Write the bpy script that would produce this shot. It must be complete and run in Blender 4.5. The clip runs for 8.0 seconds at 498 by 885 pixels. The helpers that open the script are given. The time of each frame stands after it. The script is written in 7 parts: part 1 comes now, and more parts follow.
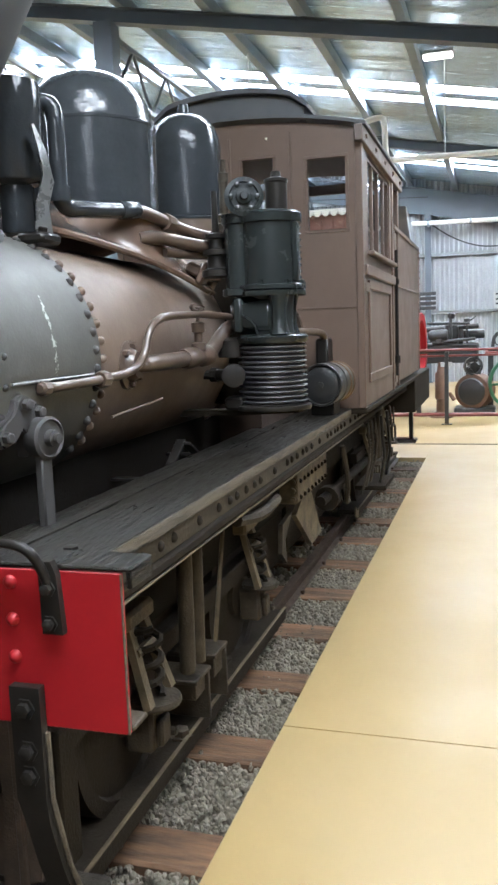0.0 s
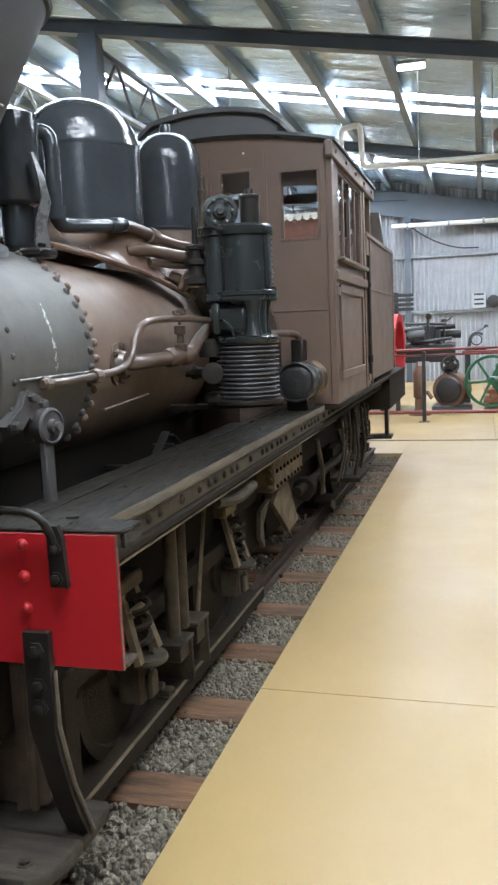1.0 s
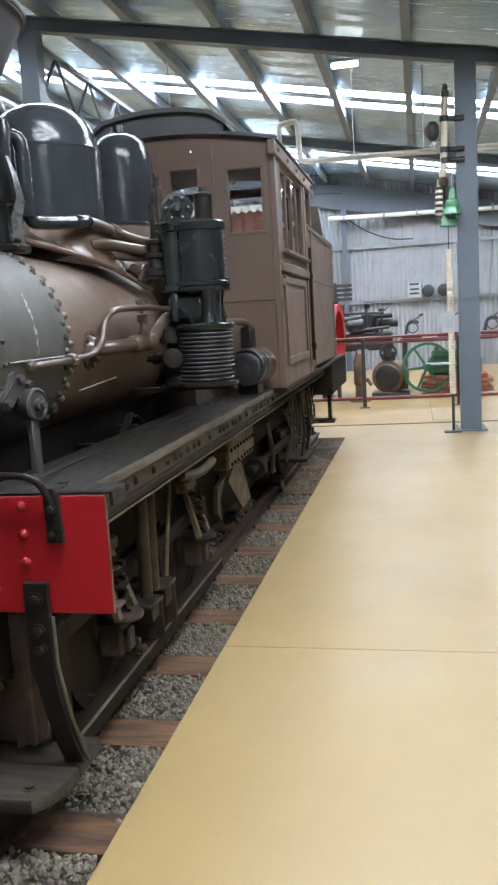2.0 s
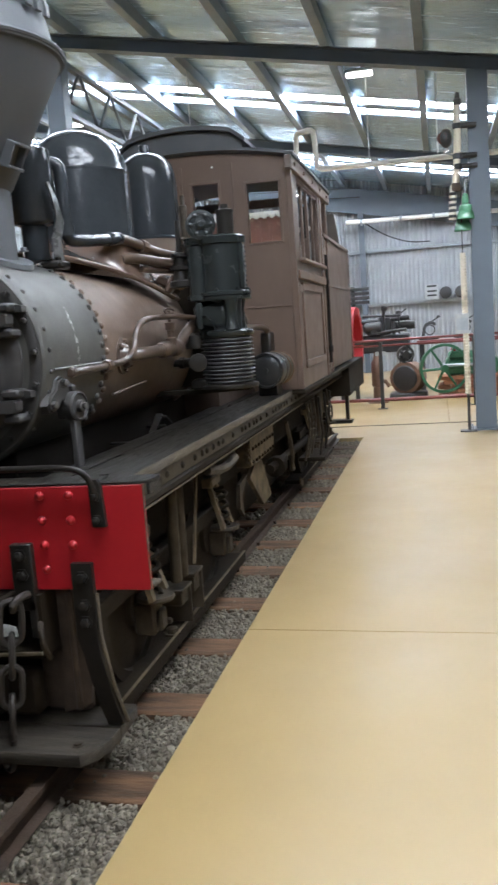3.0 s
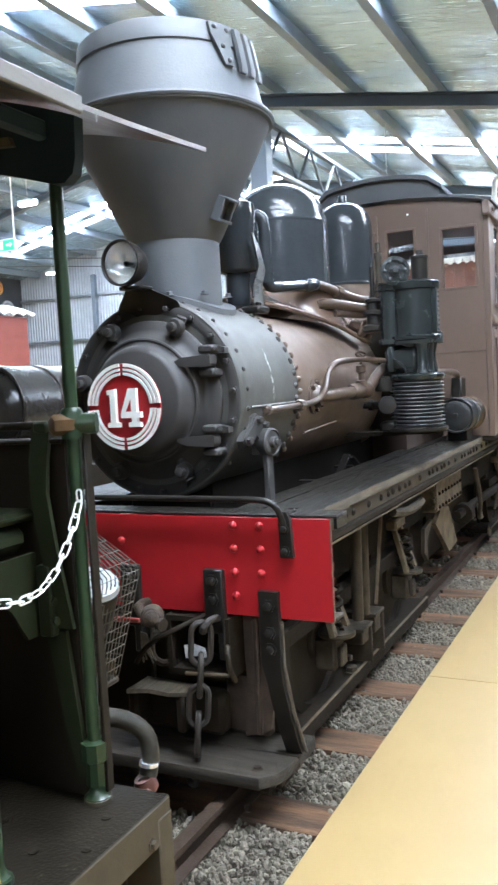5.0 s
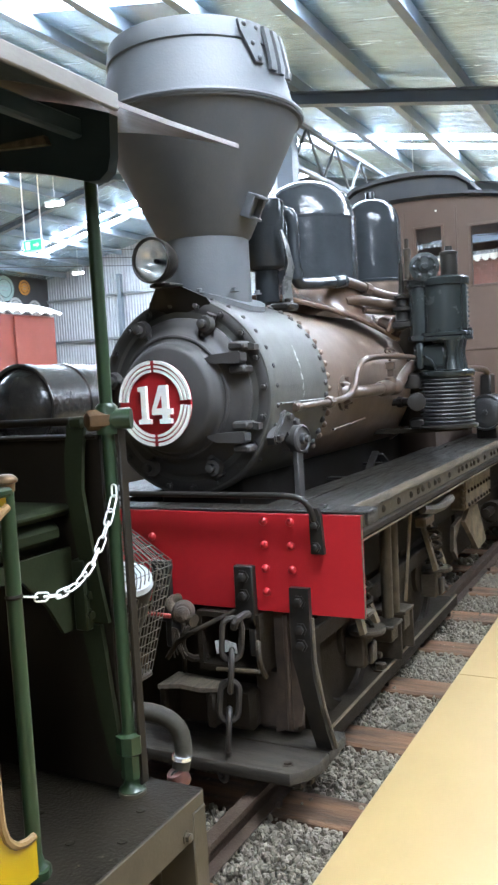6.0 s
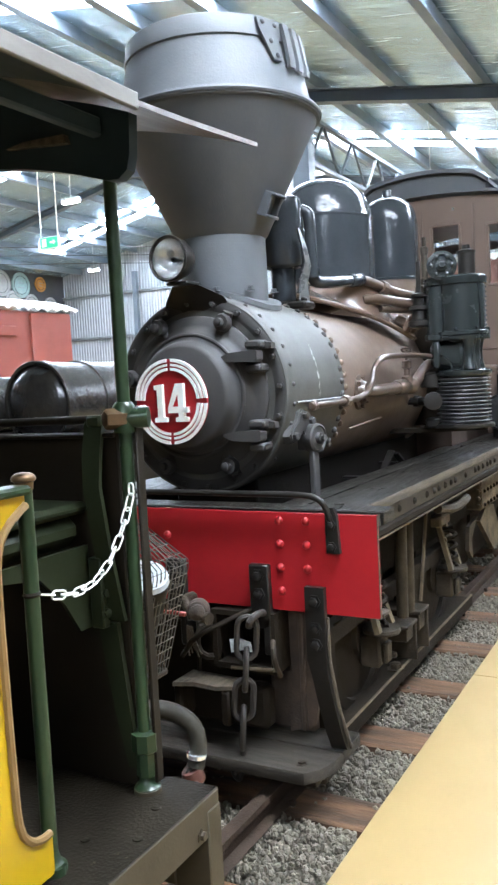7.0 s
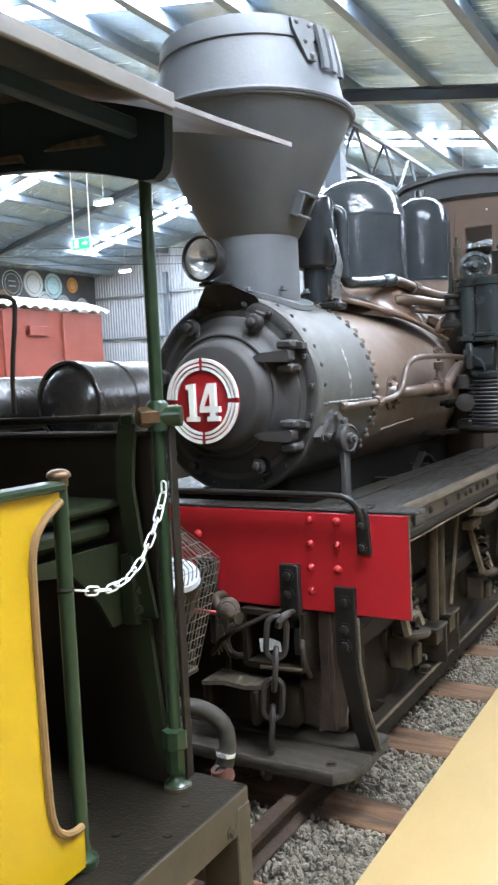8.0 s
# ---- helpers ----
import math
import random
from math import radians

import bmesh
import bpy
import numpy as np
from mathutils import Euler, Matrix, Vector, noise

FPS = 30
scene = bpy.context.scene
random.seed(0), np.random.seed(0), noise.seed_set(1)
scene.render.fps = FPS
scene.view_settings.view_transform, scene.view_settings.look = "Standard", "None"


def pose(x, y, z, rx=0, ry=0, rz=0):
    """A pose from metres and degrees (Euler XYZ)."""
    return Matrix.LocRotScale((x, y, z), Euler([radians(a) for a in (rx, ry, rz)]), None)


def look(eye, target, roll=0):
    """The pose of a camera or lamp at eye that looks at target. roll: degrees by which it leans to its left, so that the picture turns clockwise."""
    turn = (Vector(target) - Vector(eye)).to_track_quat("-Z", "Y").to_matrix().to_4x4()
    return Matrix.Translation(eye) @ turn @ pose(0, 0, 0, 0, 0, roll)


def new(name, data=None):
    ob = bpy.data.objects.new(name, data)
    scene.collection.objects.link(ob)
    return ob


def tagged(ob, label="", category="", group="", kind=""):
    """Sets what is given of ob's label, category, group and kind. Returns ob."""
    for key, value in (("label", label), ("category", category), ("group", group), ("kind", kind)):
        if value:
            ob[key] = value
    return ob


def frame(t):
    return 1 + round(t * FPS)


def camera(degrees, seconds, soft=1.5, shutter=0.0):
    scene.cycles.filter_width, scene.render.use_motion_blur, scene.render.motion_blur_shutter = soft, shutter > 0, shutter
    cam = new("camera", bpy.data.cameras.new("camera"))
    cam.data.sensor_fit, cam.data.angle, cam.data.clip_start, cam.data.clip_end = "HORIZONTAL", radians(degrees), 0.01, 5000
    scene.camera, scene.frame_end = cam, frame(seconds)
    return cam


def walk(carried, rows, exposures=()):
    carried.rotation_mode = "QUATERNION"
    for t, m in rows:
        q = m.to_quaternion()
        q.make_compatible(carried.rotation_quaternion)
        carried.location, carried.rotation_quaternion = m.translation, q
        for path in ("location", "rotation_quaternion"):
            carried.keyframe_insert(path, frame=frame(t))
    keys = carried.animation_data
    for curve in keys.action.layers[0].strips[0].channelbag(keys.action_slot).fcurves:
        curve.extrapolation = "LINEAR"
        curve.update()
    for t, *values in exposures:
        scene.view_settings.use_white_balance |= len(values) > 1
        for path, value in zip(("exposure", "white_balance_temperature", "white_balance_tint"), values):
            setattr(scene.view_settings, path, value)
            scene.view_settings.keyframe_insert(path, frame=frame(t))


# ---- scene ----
cam = camera(33.7, 8.0, soft=2.5, shutter=0.4)
SKYLIGHT = 18.0
EXPOSURES = [(0, 1.57, 6200, 8), (0.5, 1.36, 6230, 8), (1, 1.34, 6250, 9), (1.5, 1.28, 6300, 10), (3, 1.09, 6250, 10), (3.5, 1.24, 6050, 10), (4.5, 1.82, 5850, 9), (6.5, 1.98, 5900, 8), (8, 1.98, 6000, 9)]
PATH = [
    (0, (0.834, -3.062, 1.6), (0.255, -1.167, 1.332), -2.1),
    (0.5, (0.901, -3.255, 1.599), (0.357, -1.349, 1.327), -1.9),
    (1, (0.975, -3.406, 1.6), (0.428, -1.5, 1.334), -2.5),
    (1.5, (0.981, -3.584, 1.579), (0.514, -1.66, 1.298), -3.0),
    (1.7, (0.98, -3.656, 1.576), (0.564, -1.722, 1.284), -3.2),
    (2.8, (1.031, -4.003, 1.585), (0.608, -2.068, 1.306), -3.9),
    (3, (1.047, -4.065, 1.593), (0.588, -2.139, 1.314), -4.1),
    (3.5, (1.034, -4.152, 1.582), (0.494, -2.241, 1.343), -3.9),
    (4, (1.05, -4.149, 1.585), (0.358, -2.28, 1.414), -3.8),
    (4.5, (1.069, -4.145, 1.588), (0.28, -2.313, 1.444), -3.3),
    (5, (1.061, -4.165, 1.582), (0.186, -2.372, 1.437), -3.1),
    (6.5, (1.04, -4.181, 1.575), (0.102, -2.42, 1.429), -3.2),
    (7, (1.036, -4.182, 1.58), (0.078, -2.433, 1.431), -3.0),
    (7.5, (1.026, -4.186, 1.576), (0.049, -2.448, 1.428), -2.9),
    (8, (1.031, -4.191, 1.576), (0.012, -2.476, 1.433), -2.7),
]
walk(cam, [(t, look(eye, target, roll)) for t, eye, target, roll in PATH], EXPOSURES)

# ---- light ----
world = bpy.data.worlds.new("sky")
scene.world = world
world.use_nodes = True
wn = world.node_tree
sky = wn.nodes.new("ShaderNodeTexSky")
sky.sky_type, sky.sun_disc = "NISHITA", False
sky.sun_elevation, sky.sun_rotation = radians(50), radians(140)
wn.links.new(sky.outputs["Color"], wn.nodes["Background"].inputs["Color"])
wn.nodes["Background"].inputs["Strength"].default_value = 0.1


# ---- materials ----
def material(name, colour, rough=0.5, metal=0.0, dark=None, scale=8.0, amount=0.5, bump=0.15, grain=120.0,
             coat=0.0, stretch=(1, 1, 1), random_tint=0.0, spots=None, spot_scale=30.0, spot_at=0.68, rough_var=0.12, scuff=None, spec=0.5):
    """Base colour with stains at one scale, grain and relief at a finer one; spots is a colour of worn or dusty flecks."""
    m = bpy.data.materials.new(name)
    m.use_nodes = True
    nt = m.node_tree
    b = nt.nodes["Principled BSDF"]
    co = nt.nodes.new("ShaderNodeTexCoord")
    mp = nt.nodes.new("ShaderNodeMapping")
    mp.inputs["Scale"].default_value = stretch
    nt.links.new(co.outputs["Object"], mp.inputs["Vector"])
    n1 = nt.nodes.new("ShaderNodeTexNoise")
    n1.inputs["Scale"].default_value, n1.inputs["Detail"].default_value, n1.inputs["Roughness"].default_value = scale, 6, 0.65
    n2 = nt.nodes.new("ShaderNodeTexNoise")
    n2.inputs["Scale"].default_value, n2.inputs["Detail"].default_value = grain, 4
    for n in (n1, n2):
        nt.links.new(mp.outputs["Vector"], n.inputs["Vector"])
    ramp = nt.nodes.new("ShaderNodeMapRange")
    ramp.inputs["From Min"].default_value, ramp.inputs["From Max"].default_value = 0.35, 0.7
    ramp.inputs["To Max"].default_value = amount
    nt.links.new(n1.outputs["Fac"], ramp.inputs["Value"])
    mix = nt.nodes.new("ShaderNodeMix")
    mix.data_type = "RGBA"
    mix.inputs["A"].default_value = (*colour, 1)
    mix.inputs["B"].default_value = (*(dark or [c * 0.6 for c in colour]), 1)
    nt.links.new(ramp.outputs["Result"], mix.inputs["Factor"])
    last = mix.outputs["Result"]
    if spots:
        n3 = nt.nodes.new("ShaderNodeTexNoise")
        n3.inputs["Scale"].default_value, n3.inputs["Detail"].default_value, n3.inputs["Roughness"].default_value = spot_scale, 8, 0.75
        nt.links.new(mp.outputs["Vector"], n3.inputs["Vector"])
        r3 = nt.nodes.new("ShaderNodeMapRange")
        r3.inputs["From Min"].default_value, r3.inputs["From Max"].default_value = spot_at, spot_at + 0.06
        nt.links.new(n3.outputs["Fac"], r3.inputs["Value"])
        m3 = nt.nodes.new("ShaderNodeMix")
        m3.data_type = "RGBA"
        m3.inputs["B"].default_value = (*spots, 1)
        nt.links.new(last, m3.inputs["A"])
        nt.links.new(r3.outputs["Result"], m3.inputs["Factor"])
        last = m3.outputs["Result"]
    if scuff:
        # one patch of scraped paint, with its middle, reach and colour
        geo = nt.nodes.new("ShaderNodeMapping")
        geo.vector_type = "TEXTURE"
        geo.inputs["Location"].default_value, geo.inputs["Scale"].default_value = scuff[0], scuff[1]
        nt.links.new(co.outputs["Object"], geo.inputs["Vector"])
        far = nt.nodes.new("ShaderNodeVectorMath")
        far.operation = "LENGTH"
        nt.links.new(geo.outputs["Vector"], far.inputs[0])
        n4 = nt.nodes.new("ShaderNodeTexNoise")
        n4.inputs["Scale"].default_value, n4.inputs["Detail"].default_value, n4.inputs["Roughness"].default_value = 34, 8, 0.75
        nt.links.new(co.outputs["Object"], n4.inputs["Vector"])
        less = nt.nodes.new("ShaderNodeMath")
        less.operation, less.inputs[1].default_value = "MULTIPLY_ADD", -0.3
        nt.links.new(far.outputs["Value"], less.inputs[0])
        nt.links.new(n4.outputs["Fac"], less.inputs[2])
        r4 = nt.nodes.new("ShaderNodeMapRange")
        r4.inputs["From Min"].default_value, r4.inputs["From Max"].default_value = 0.36, 0.42
        nt.links.new(less.outputs[0], r4.inputs["Value"])
        m4 = nt.nodes.new("ShaderNodeMix")
        m4.data_type = "RGBA"
        m4.inputs["B"].default_value = (*scuff[2], 1)
        nt.links.new(last, m4.inputs["A"])
        nt.links.new(r4.outputs["Result"], m4.inputs["Factor"])
        last = m4.outputs["Result"]
    if random_tint:
        info = nt.nodes.new("ShaderNodeObjectInfo")
        isl = nt.nodes.new("ShaderNodeNewGeometry")
        add = nt.nodes.new("ShaderNodeMath")
        nt.links.new(info.outputs["Random"], add.inputs[0])
        nt.links.new(isl.outputs["Random Per Island"], add.inputs[1])
        wrap = nt.nodes.new("ShaderNodeMath")
        wrap.operation = "FRACT"
        nt.links.new(add.outputs[0], wrap.inputs[0])
        rr = nt.nodes.new("ShaderNodeMapRange")
        rr.inputs["To Min"].default_value, rr.inputs["To Max"].default_value = 1 - random_tint, 1 + random_tint
        nt.links.new(wrap.outputs[0], rr.inputs["Value"])
        hv = nt.nodes.new("ShaderNodeHueSaturation")
        nt.links.new(rr.outputs["Result"], hv.inputs["Value"])
        nt.links.new(last, hv.inputs["Color"])
        last = hv.outputs["Color"]
    nt.links.new(last, b.inputs["Base Color"])
    rv = nt.nodes.new("ShaderNodeMapRange")
    rv.inputs["To Min"].default_value, rv.inputs["To Max"].default_value = max(rough - rough_var, 0.03), min(rough + rough_var, 1)
    nt.links.new(n1.outputs["Fac"], rv.inputs["Value"])
    nt.links.new(rv.outputs["Result"], b.inputs["Roughness"])
    b.inputs["Metallic"].default_value = metal
    b.inputs["Specular IOR Level"].default_value = spec
    b.inputs["Coat Weight"].default_value = coat
    b.inputs["Coat Roughness"].default_value = 0.12
    if bump:
        bp = nt.nodes.new("ShaderNodeBump")
        bp.inputs["Strength"].default_value, bp.inputs["Distance"].default_value = bump if bump >= 0.3 else bump * 0.35, 0.01
        both = nt.nodes.new("ShaderNodeMath")
        nt.links.new(n1.outputs["Fac"], both.inputs[0])
        nt.links.new(n2.outputs["Fac"], both.inputs[1])
        nt.links.new(both.outputs[0], bp.inputs["Height"])
        nt.links.new(bp.outputs["Normal"], b.inputs["Normal"])
    return m


def glow(name, colour, strength, base=(0.8, 0.8, 0.8)):
    m = bpy.data.materials.new(name)
    m.use_nodes = True
    b = m.node_tree.nodes["Principled BSDF"]
    b.inputs["Base Color"].default_value = (*base, 1)
    b.inputs["Emission Color"].default_value = (*colour, 1)
    b.inputs["Emission Strength"].default_value = strength
    return m


def glass(name, colour=(1, 1, 1), rough=0.02):
    m = bpy.data.materials.new(name)
    m.use_nodes = True
    b = m.node_tree.nodes["Principled BSDF"]
    b.inputs["Base Color"].default_value = (*colour, 1)
    b.inputs["Roughness"].default_value, b.inputs["Transmission Weight"].default_value, b.inputs["IOR"].default_value = rough, 1, 1.3
    return m


BLACK_GLOSS = material("gloss_black_paint", (0.024, 0.027, 0.03), 0.15, dark=(0.034, 0.037, 0.04), scale=5, amount=0.8, bump=0.32, grain=14, rough_var=0.1, spec=0.3)
BLACK_PAINT = material("black_paint", (0.014, 0.0125, 0.011), 0.34, dark=(0.024, 0.0205, 0.017), scale=14, bump=0.15, spots=(0.08, 0.07, 0.055), spot_scale=55, spot_at=0.71, spec=0.17)
# lifted, bluish tone of this black carries the haze in front of the chimney
STACK_BLACK = material("heat_black_paint", (0.054, 0.058, 0.064), 0.6, dark=(0.08, 0.08, 0.08), scale=4, amount=0.8, bump=0.2, spots=(0.17, 0.18, 0.19), spot_scale=24, spot_at=0.75)
SMOKEBOX = material("smokebox_graphite", (0.036, 0.033, 0.031), 0.6, dark=(0.05, 0.046, 0.043), scale=6, amount=0.8, bump=0.13, spots=(0.1, 0.094, 0.086), spot_scale=60, spot_at=0.72, spec=0.3)
SMOKEBOX_SIDE = material("smokebox_shell_grey", (0.064, 0.061, 0.053), 0.55, dark=(0.038, 0.035, 0.031), scale=7, bump=0.25, spots=(0.3, 0.3, 0.28), spot_scale=26, spot_at=0.75, scuff=((-0.42, -0.98, 1.62), (0.3, 0.02, 0.19), (0.34, 0.34, 0.32)))
BOILER_BROWN = material("boiler_brown_paint", (0.128, 0.089, 0.064), 0.44, dark=(0.085, 0.058, 0.043), scale=4, amount=0.75, bump=0.25, grain=90, spots=(0.23, 0.185, 0.145), spot_scale=34, spot_at=0.71, spec=0.4, rough_var=0.18)
CAB_BROWN = material("cab_brown_paint", (0.115, 0.075, 0.054), 0.45, dark=(0.085, 0.055, 0.04), scale=4, bump=0.1, grain=70, spots=(0.15, 0.11, 0.09), spot_scale=16, spot_at=0.75)
PIPE_BROWN = material("pipe_brown_paint", (0.082, 0.056, 0.041), 0.32, dark=(0.05, 0.034, 0.026), scale=11, amount=0.6, bump=0.12, coat=0.08)
RED = material("signal_red_paint", (0.31, 0.009, 0.013), 0.48, dark=(0.23, 0.007, 0.011), scale=5, bump=0.14, grain=50, spec=0.35)
WHITE_PAINT = material("white_paint", (0.82, 0.81, 0.77), 0.45, dark=(0.7, 0.68, 0.62), scale=25, bump=0.2)
DECK_WOOD = material("black_painted_plank", (0.008, 0.0072, 0.006), 0.36, dark=(0.022, 0.018, 0.013), scale=10, amount=0.9, bump=0.7, grain=34, stretch=(5, 0.5, 5), spots=(0.17, 0.145, 0.11), spot_scale=16, spot_at=0.63, rough_var=0.35, spec=0.13)
WORN_WOOD = material("worn_timber_edge", (0.1, 0.077, 0.048), 0.6, dark=(0.028, 0.023, 0.017), scale=9, amount=0.9, bump=0.5, stretch=(6, 0.6, 6))
UNDER = material("oily_undergear", (0.044, 0.033, 0.021), 0.6, dark=(0.016, 0.012, 0.008), scale=11, amount=0.9, bump=0.35, spots=(0.085, 0.06, 0.034), spot_scale=26, spot_at=0.68, spec=0.2)
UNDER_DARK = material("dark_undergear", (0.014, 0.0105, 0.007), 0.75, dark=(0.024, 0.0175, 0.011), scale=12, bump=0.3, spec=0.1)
# near-black base colour stands in for the shade under boiler and deck
UNDER_SHADE = material("under_boiler_shade_black", (0.0085, 0.0072, 0.006), 0.85, dark=(0.014, 0.0115, 0.009), scale=9, bump=0.3, spec=0.08)
OCHRE = material("grimy_ochre_paint", (0.115, 0.084, 0.047), 0.6, dark=(0.026, 0.02, 0.012), scale=10, amount=0.9, bump=0.3, spec=0.3)
RAIL_STEEL = material("rusty_rail_steel", (0.042, 0.027, 0.018), 0.65, dark=(0.02, 0.014, 0.01), scale=16, bump=0.3, spec=0.15)
SLEEPER = material("sleeper_timber", (0.13, 0.068, 0.035), 0.75, dark=(0.03, 0.021, 0.014), scale=4, amount=1.0, bump=0.4, grain=30, stretch=(0.8, 5, 5), random_tint=0.35, spec=0.2)
STONE = material("ballast_stone", (0.15, 0.128, 0.097), 0.92, dark=(0.062, 0.053, 0.04), scale=12, bump=0.3, random_tint=0.3, spec=0.15)
EARTH = material("ballast_bed", (0.12, 0.1, 0.076), 0.95, dark=(0.06, 0.05, 0.038), scale=30, amount=1.0, bump=1.0, grain=90, spec=0.2)
YELLOW_FLOOR = material("yellow_epoxy_floor", (0.275, 0.19, 0.08), 0.42, dark=(0.243, 0.168, 0.069), scale=0.9, bump=0.012, grain=9, coat=0.08, spots=(0.25, 0.175, 0.075), spot_scale=7, spot_at=0.75)
JOINT = material("dark_joint", (0.09, 0.075, 0.05), 0.8, bump=0.2)
STEEL_BLUE = material("blue_grey_steel_paint", (0.105, 0.127, 0.15), 0.45, dark=(0.088, 0.106, 0.125), scale=3, bump=0.06)
# blue tint holds the haze under the roof as well as the zinc
PURLIN = material("zinc_purlin", (0.22, 0.27, 0.33), 0.5, dark=(0.145, 0.185, 0.23), scale=3, bump=0.06)
# for the unseen walls: kept dark so less light bounces onto the locomotive's side
PLAIN_WALL = material("bounce_damping_grey", (0.09, 0.092, 0.095), 0.6, dark=(0.075, 0.077, 0.08), scale=2, bump=0.05)
GALV = material("galvanised_sheet", (0.37, 0.385, 0.4), 0.42, metal=0.35, dark=(0.255, 0.27, 0.285), scale=2, bump=0.0, grain=30)
GALV_STEEL = material("galvanised_girt", (0.4, 0.43, 0.45), 0.4, metal=0.6, scale=6, bump=0.05)
# silver foil tinted blue to stand in for haze over the ceiling
FOIL = material("roof_insulation_foil", (0.66, 0.85, 1.0), 0.24, metal=0.7, dark=(0.5, 0.65, 0.79), scale=2.4, amount=0.8, bump=1.8, grain=6, stretch=(0.5, 8, 1), rough_var=0.12)
DAYLIGHT = glow("translucent_skylight_sheet", (0.91, 0.97, 1.05), SKYLIGHT)
LAMP_GLOW = glow("lamp_tube_glow", (1, 0.98, 0.93), 6.0)
GREEN_PAINT = material("deep_green_paint", (0.019, 0.034, 0.014), 0.32, dark=(0.012, 0.022, 0.01), scale=8, bump=0.08, coat=0.15, spec=0.35)
CAR_BLACK = material("carriage_black", (0.0125, 0.0095, 0.006), 0.6, dark=(0.018, 0.0135, 0.0085), scale=9, bump=0.15, spec=0.15)
YELLOW = material("carriage_yellow_paint", (0.44, 0.27, 0.003), 0.34, dark=(0.4, 0.245, 0.003), scale=3, bump=0.03, coat=0.2)
BEAD = material("tan_wood_bead", (0.21, 0.125, 0.045), 0.4, dark=(0.15, 0.088, 0.033), scale=12, bump=0.2)
CAR_ROOF = material("carriage_roof_lining", (0.12, 0.1, 0.085), 0.34, dark=(0.075, 0.062, 0.052), scale=9, amount=0.9, bump=0.2, spec=0.35, rough_var=0.14, stretch=(1, 0.4, 1))
CAR_DECK = material("worn_platform_deck", (0.0075, 0.006, 0.004), 0.42, dark=(0.018, 0.014, 0.009), scale=5, amount=0.9, bump=0.3, spots=(0.11, 0.095, 0.065), spot_scale=30, spot_at=0.64, spec=0.1, rough_var=0.25)
FASCIA = material("weathered_fascia", (0.16, 0.145, 0.125), 0.5, dark=(0.09, 0.08, 0.068), scale=7, amount=0.9, bump=0.2, stretch=(1, 0.3, 1))
OLIVE = material("olive_brown_steel", (0.05, 0.038, 0.021), 0.55, dark=(0.03, 0.023, 0.014), scale=8, bump=0.15, spec=0.3)
BRASS = material("aged_brass", (0.17, 0.105, 0.055), 0.45, metal=0.8, dark=(0.075, 0.05, 0.032), scale=14, amount=0.8, bump=0.12)
COPPER = material("copper_red", (0.1, 0.036, 0.024), 0.5, metal=0.2, dark=(0.045, 0.02, 0.015), scale=18, bump=0.2)
CHROME = material("polished_reflector", (0.8, 0.81, 0.81), 0.22, metal=0.75, dark=(0.66, 0.67, 0.67), scale=12, bump=0.25, grain=30, stretch=(6, 1, 0.6), rough_var=0.1)
WIRE = material("dull_wire", (0.085, 0.075, 0.06), 0.5, metal=0.3, bump=0.1)
WHITE_PLASTIC = material("white_plastic", (0.8, 0.79, 0.74), 0.4, dark=(0.7, 0.69, 0.64), bump=0.05)
RUBBER = material("grey_rubber", (0.04, 0.035, 0.026), 0.6, dark=(0.014, 0.012, 0.009), scale=25, bump=0.25, spec=0.15)
RUST_CHAIN = material("dark_iron_chain", (0.03, 0.024, 0.019), 0.6, metal=0.2, dark=(0.016, 0.013, 0.011), scale=20, bump=0.3)
WAGON_RED = material("wagon_red_oxide", (0.22, 0.045, 0.028), 0.5, dark=(0.17, 0.036, 0.023), scale=3, bump=0.08, spots=(0.13, 0.04, 0.028), spot_scale=9, spot_at=0.72)
GLASS = glass("window_glass")
DUSTY_BLACK = material("dusty_black_paint", (0.018, 0.0165, 0.015), 0.2, dark=(0.034, 0.03, 0.026), scale=7, bump=0.4, grain=22, spec=0.5, rough_var=0.1)
BOARD_BLUE = material("deep_blue_green_paint", (0.022, 0.036, 0.046), 0.45, dark=(0.015, 0.026, 0.034), scale=6, bump=0.06, spec=0.3)
SADDLE_BROWN = material("saddle_brown_paint", (0.125, 0.082, 0.06), 0.22, dark=(0.1, 0.068, 0.05), scale=7, bump=0.2, grain=40, rough_var=0.15, spec=0.4)
LENS = glass("lamp_lens", rough=0.06)
SEAT_GREEN = material("dark_green_seat", (0.017, 0.021, 0.01), 0.5, dark=(0.012, 0.015, 0.007), scale=8, bump=0.1, spec=0.12)
GREEN_GLASS = material("green_enamel", (0.1, 0.27, 0.15), 0.18, dark=(0.07, 0.2, 0.11), scale=6, bump=0.02, coat=0.4)
BRICK = material("red_brick", (0.34, 0.14, 0.08), 0.8, dark=(0.22, 0.09, 0.055), scale=14, bump=0.4, random_tint=0.2)
MACHINE_GREEN = material("machine_green", (0.03, 0.13, 0.065), 0.4, scale=10, bump=0.1, coat=0.2)
MACHINE_BLACK = material("machine_black", (0.03, 0.03, 0.03), 0.45, scale=12, bump=0.15)
MACHINE_RUST = material("rusted_iron", (0.14, 0.075, 0.045), 0.65, dark=(0.08, 0.045, 0.03), scale=12, bump=0.3)
FENCE_RED = material("rail_maroon_paint", (0.17, 0.035, 0.03), 0.4, scale=8, bump=0.1)
PALE_WOOD = material("pale_turned_wood", (0.62, 0.55, 0.42), 0.5, dark=(0.5, 0.43, 0.32), scale=10, bump=0.1)
SIGN_WHITE = material("sign_enamel_white", (0.42, 0.43, 0.42), 0.35, scale=12, bump=0.03)
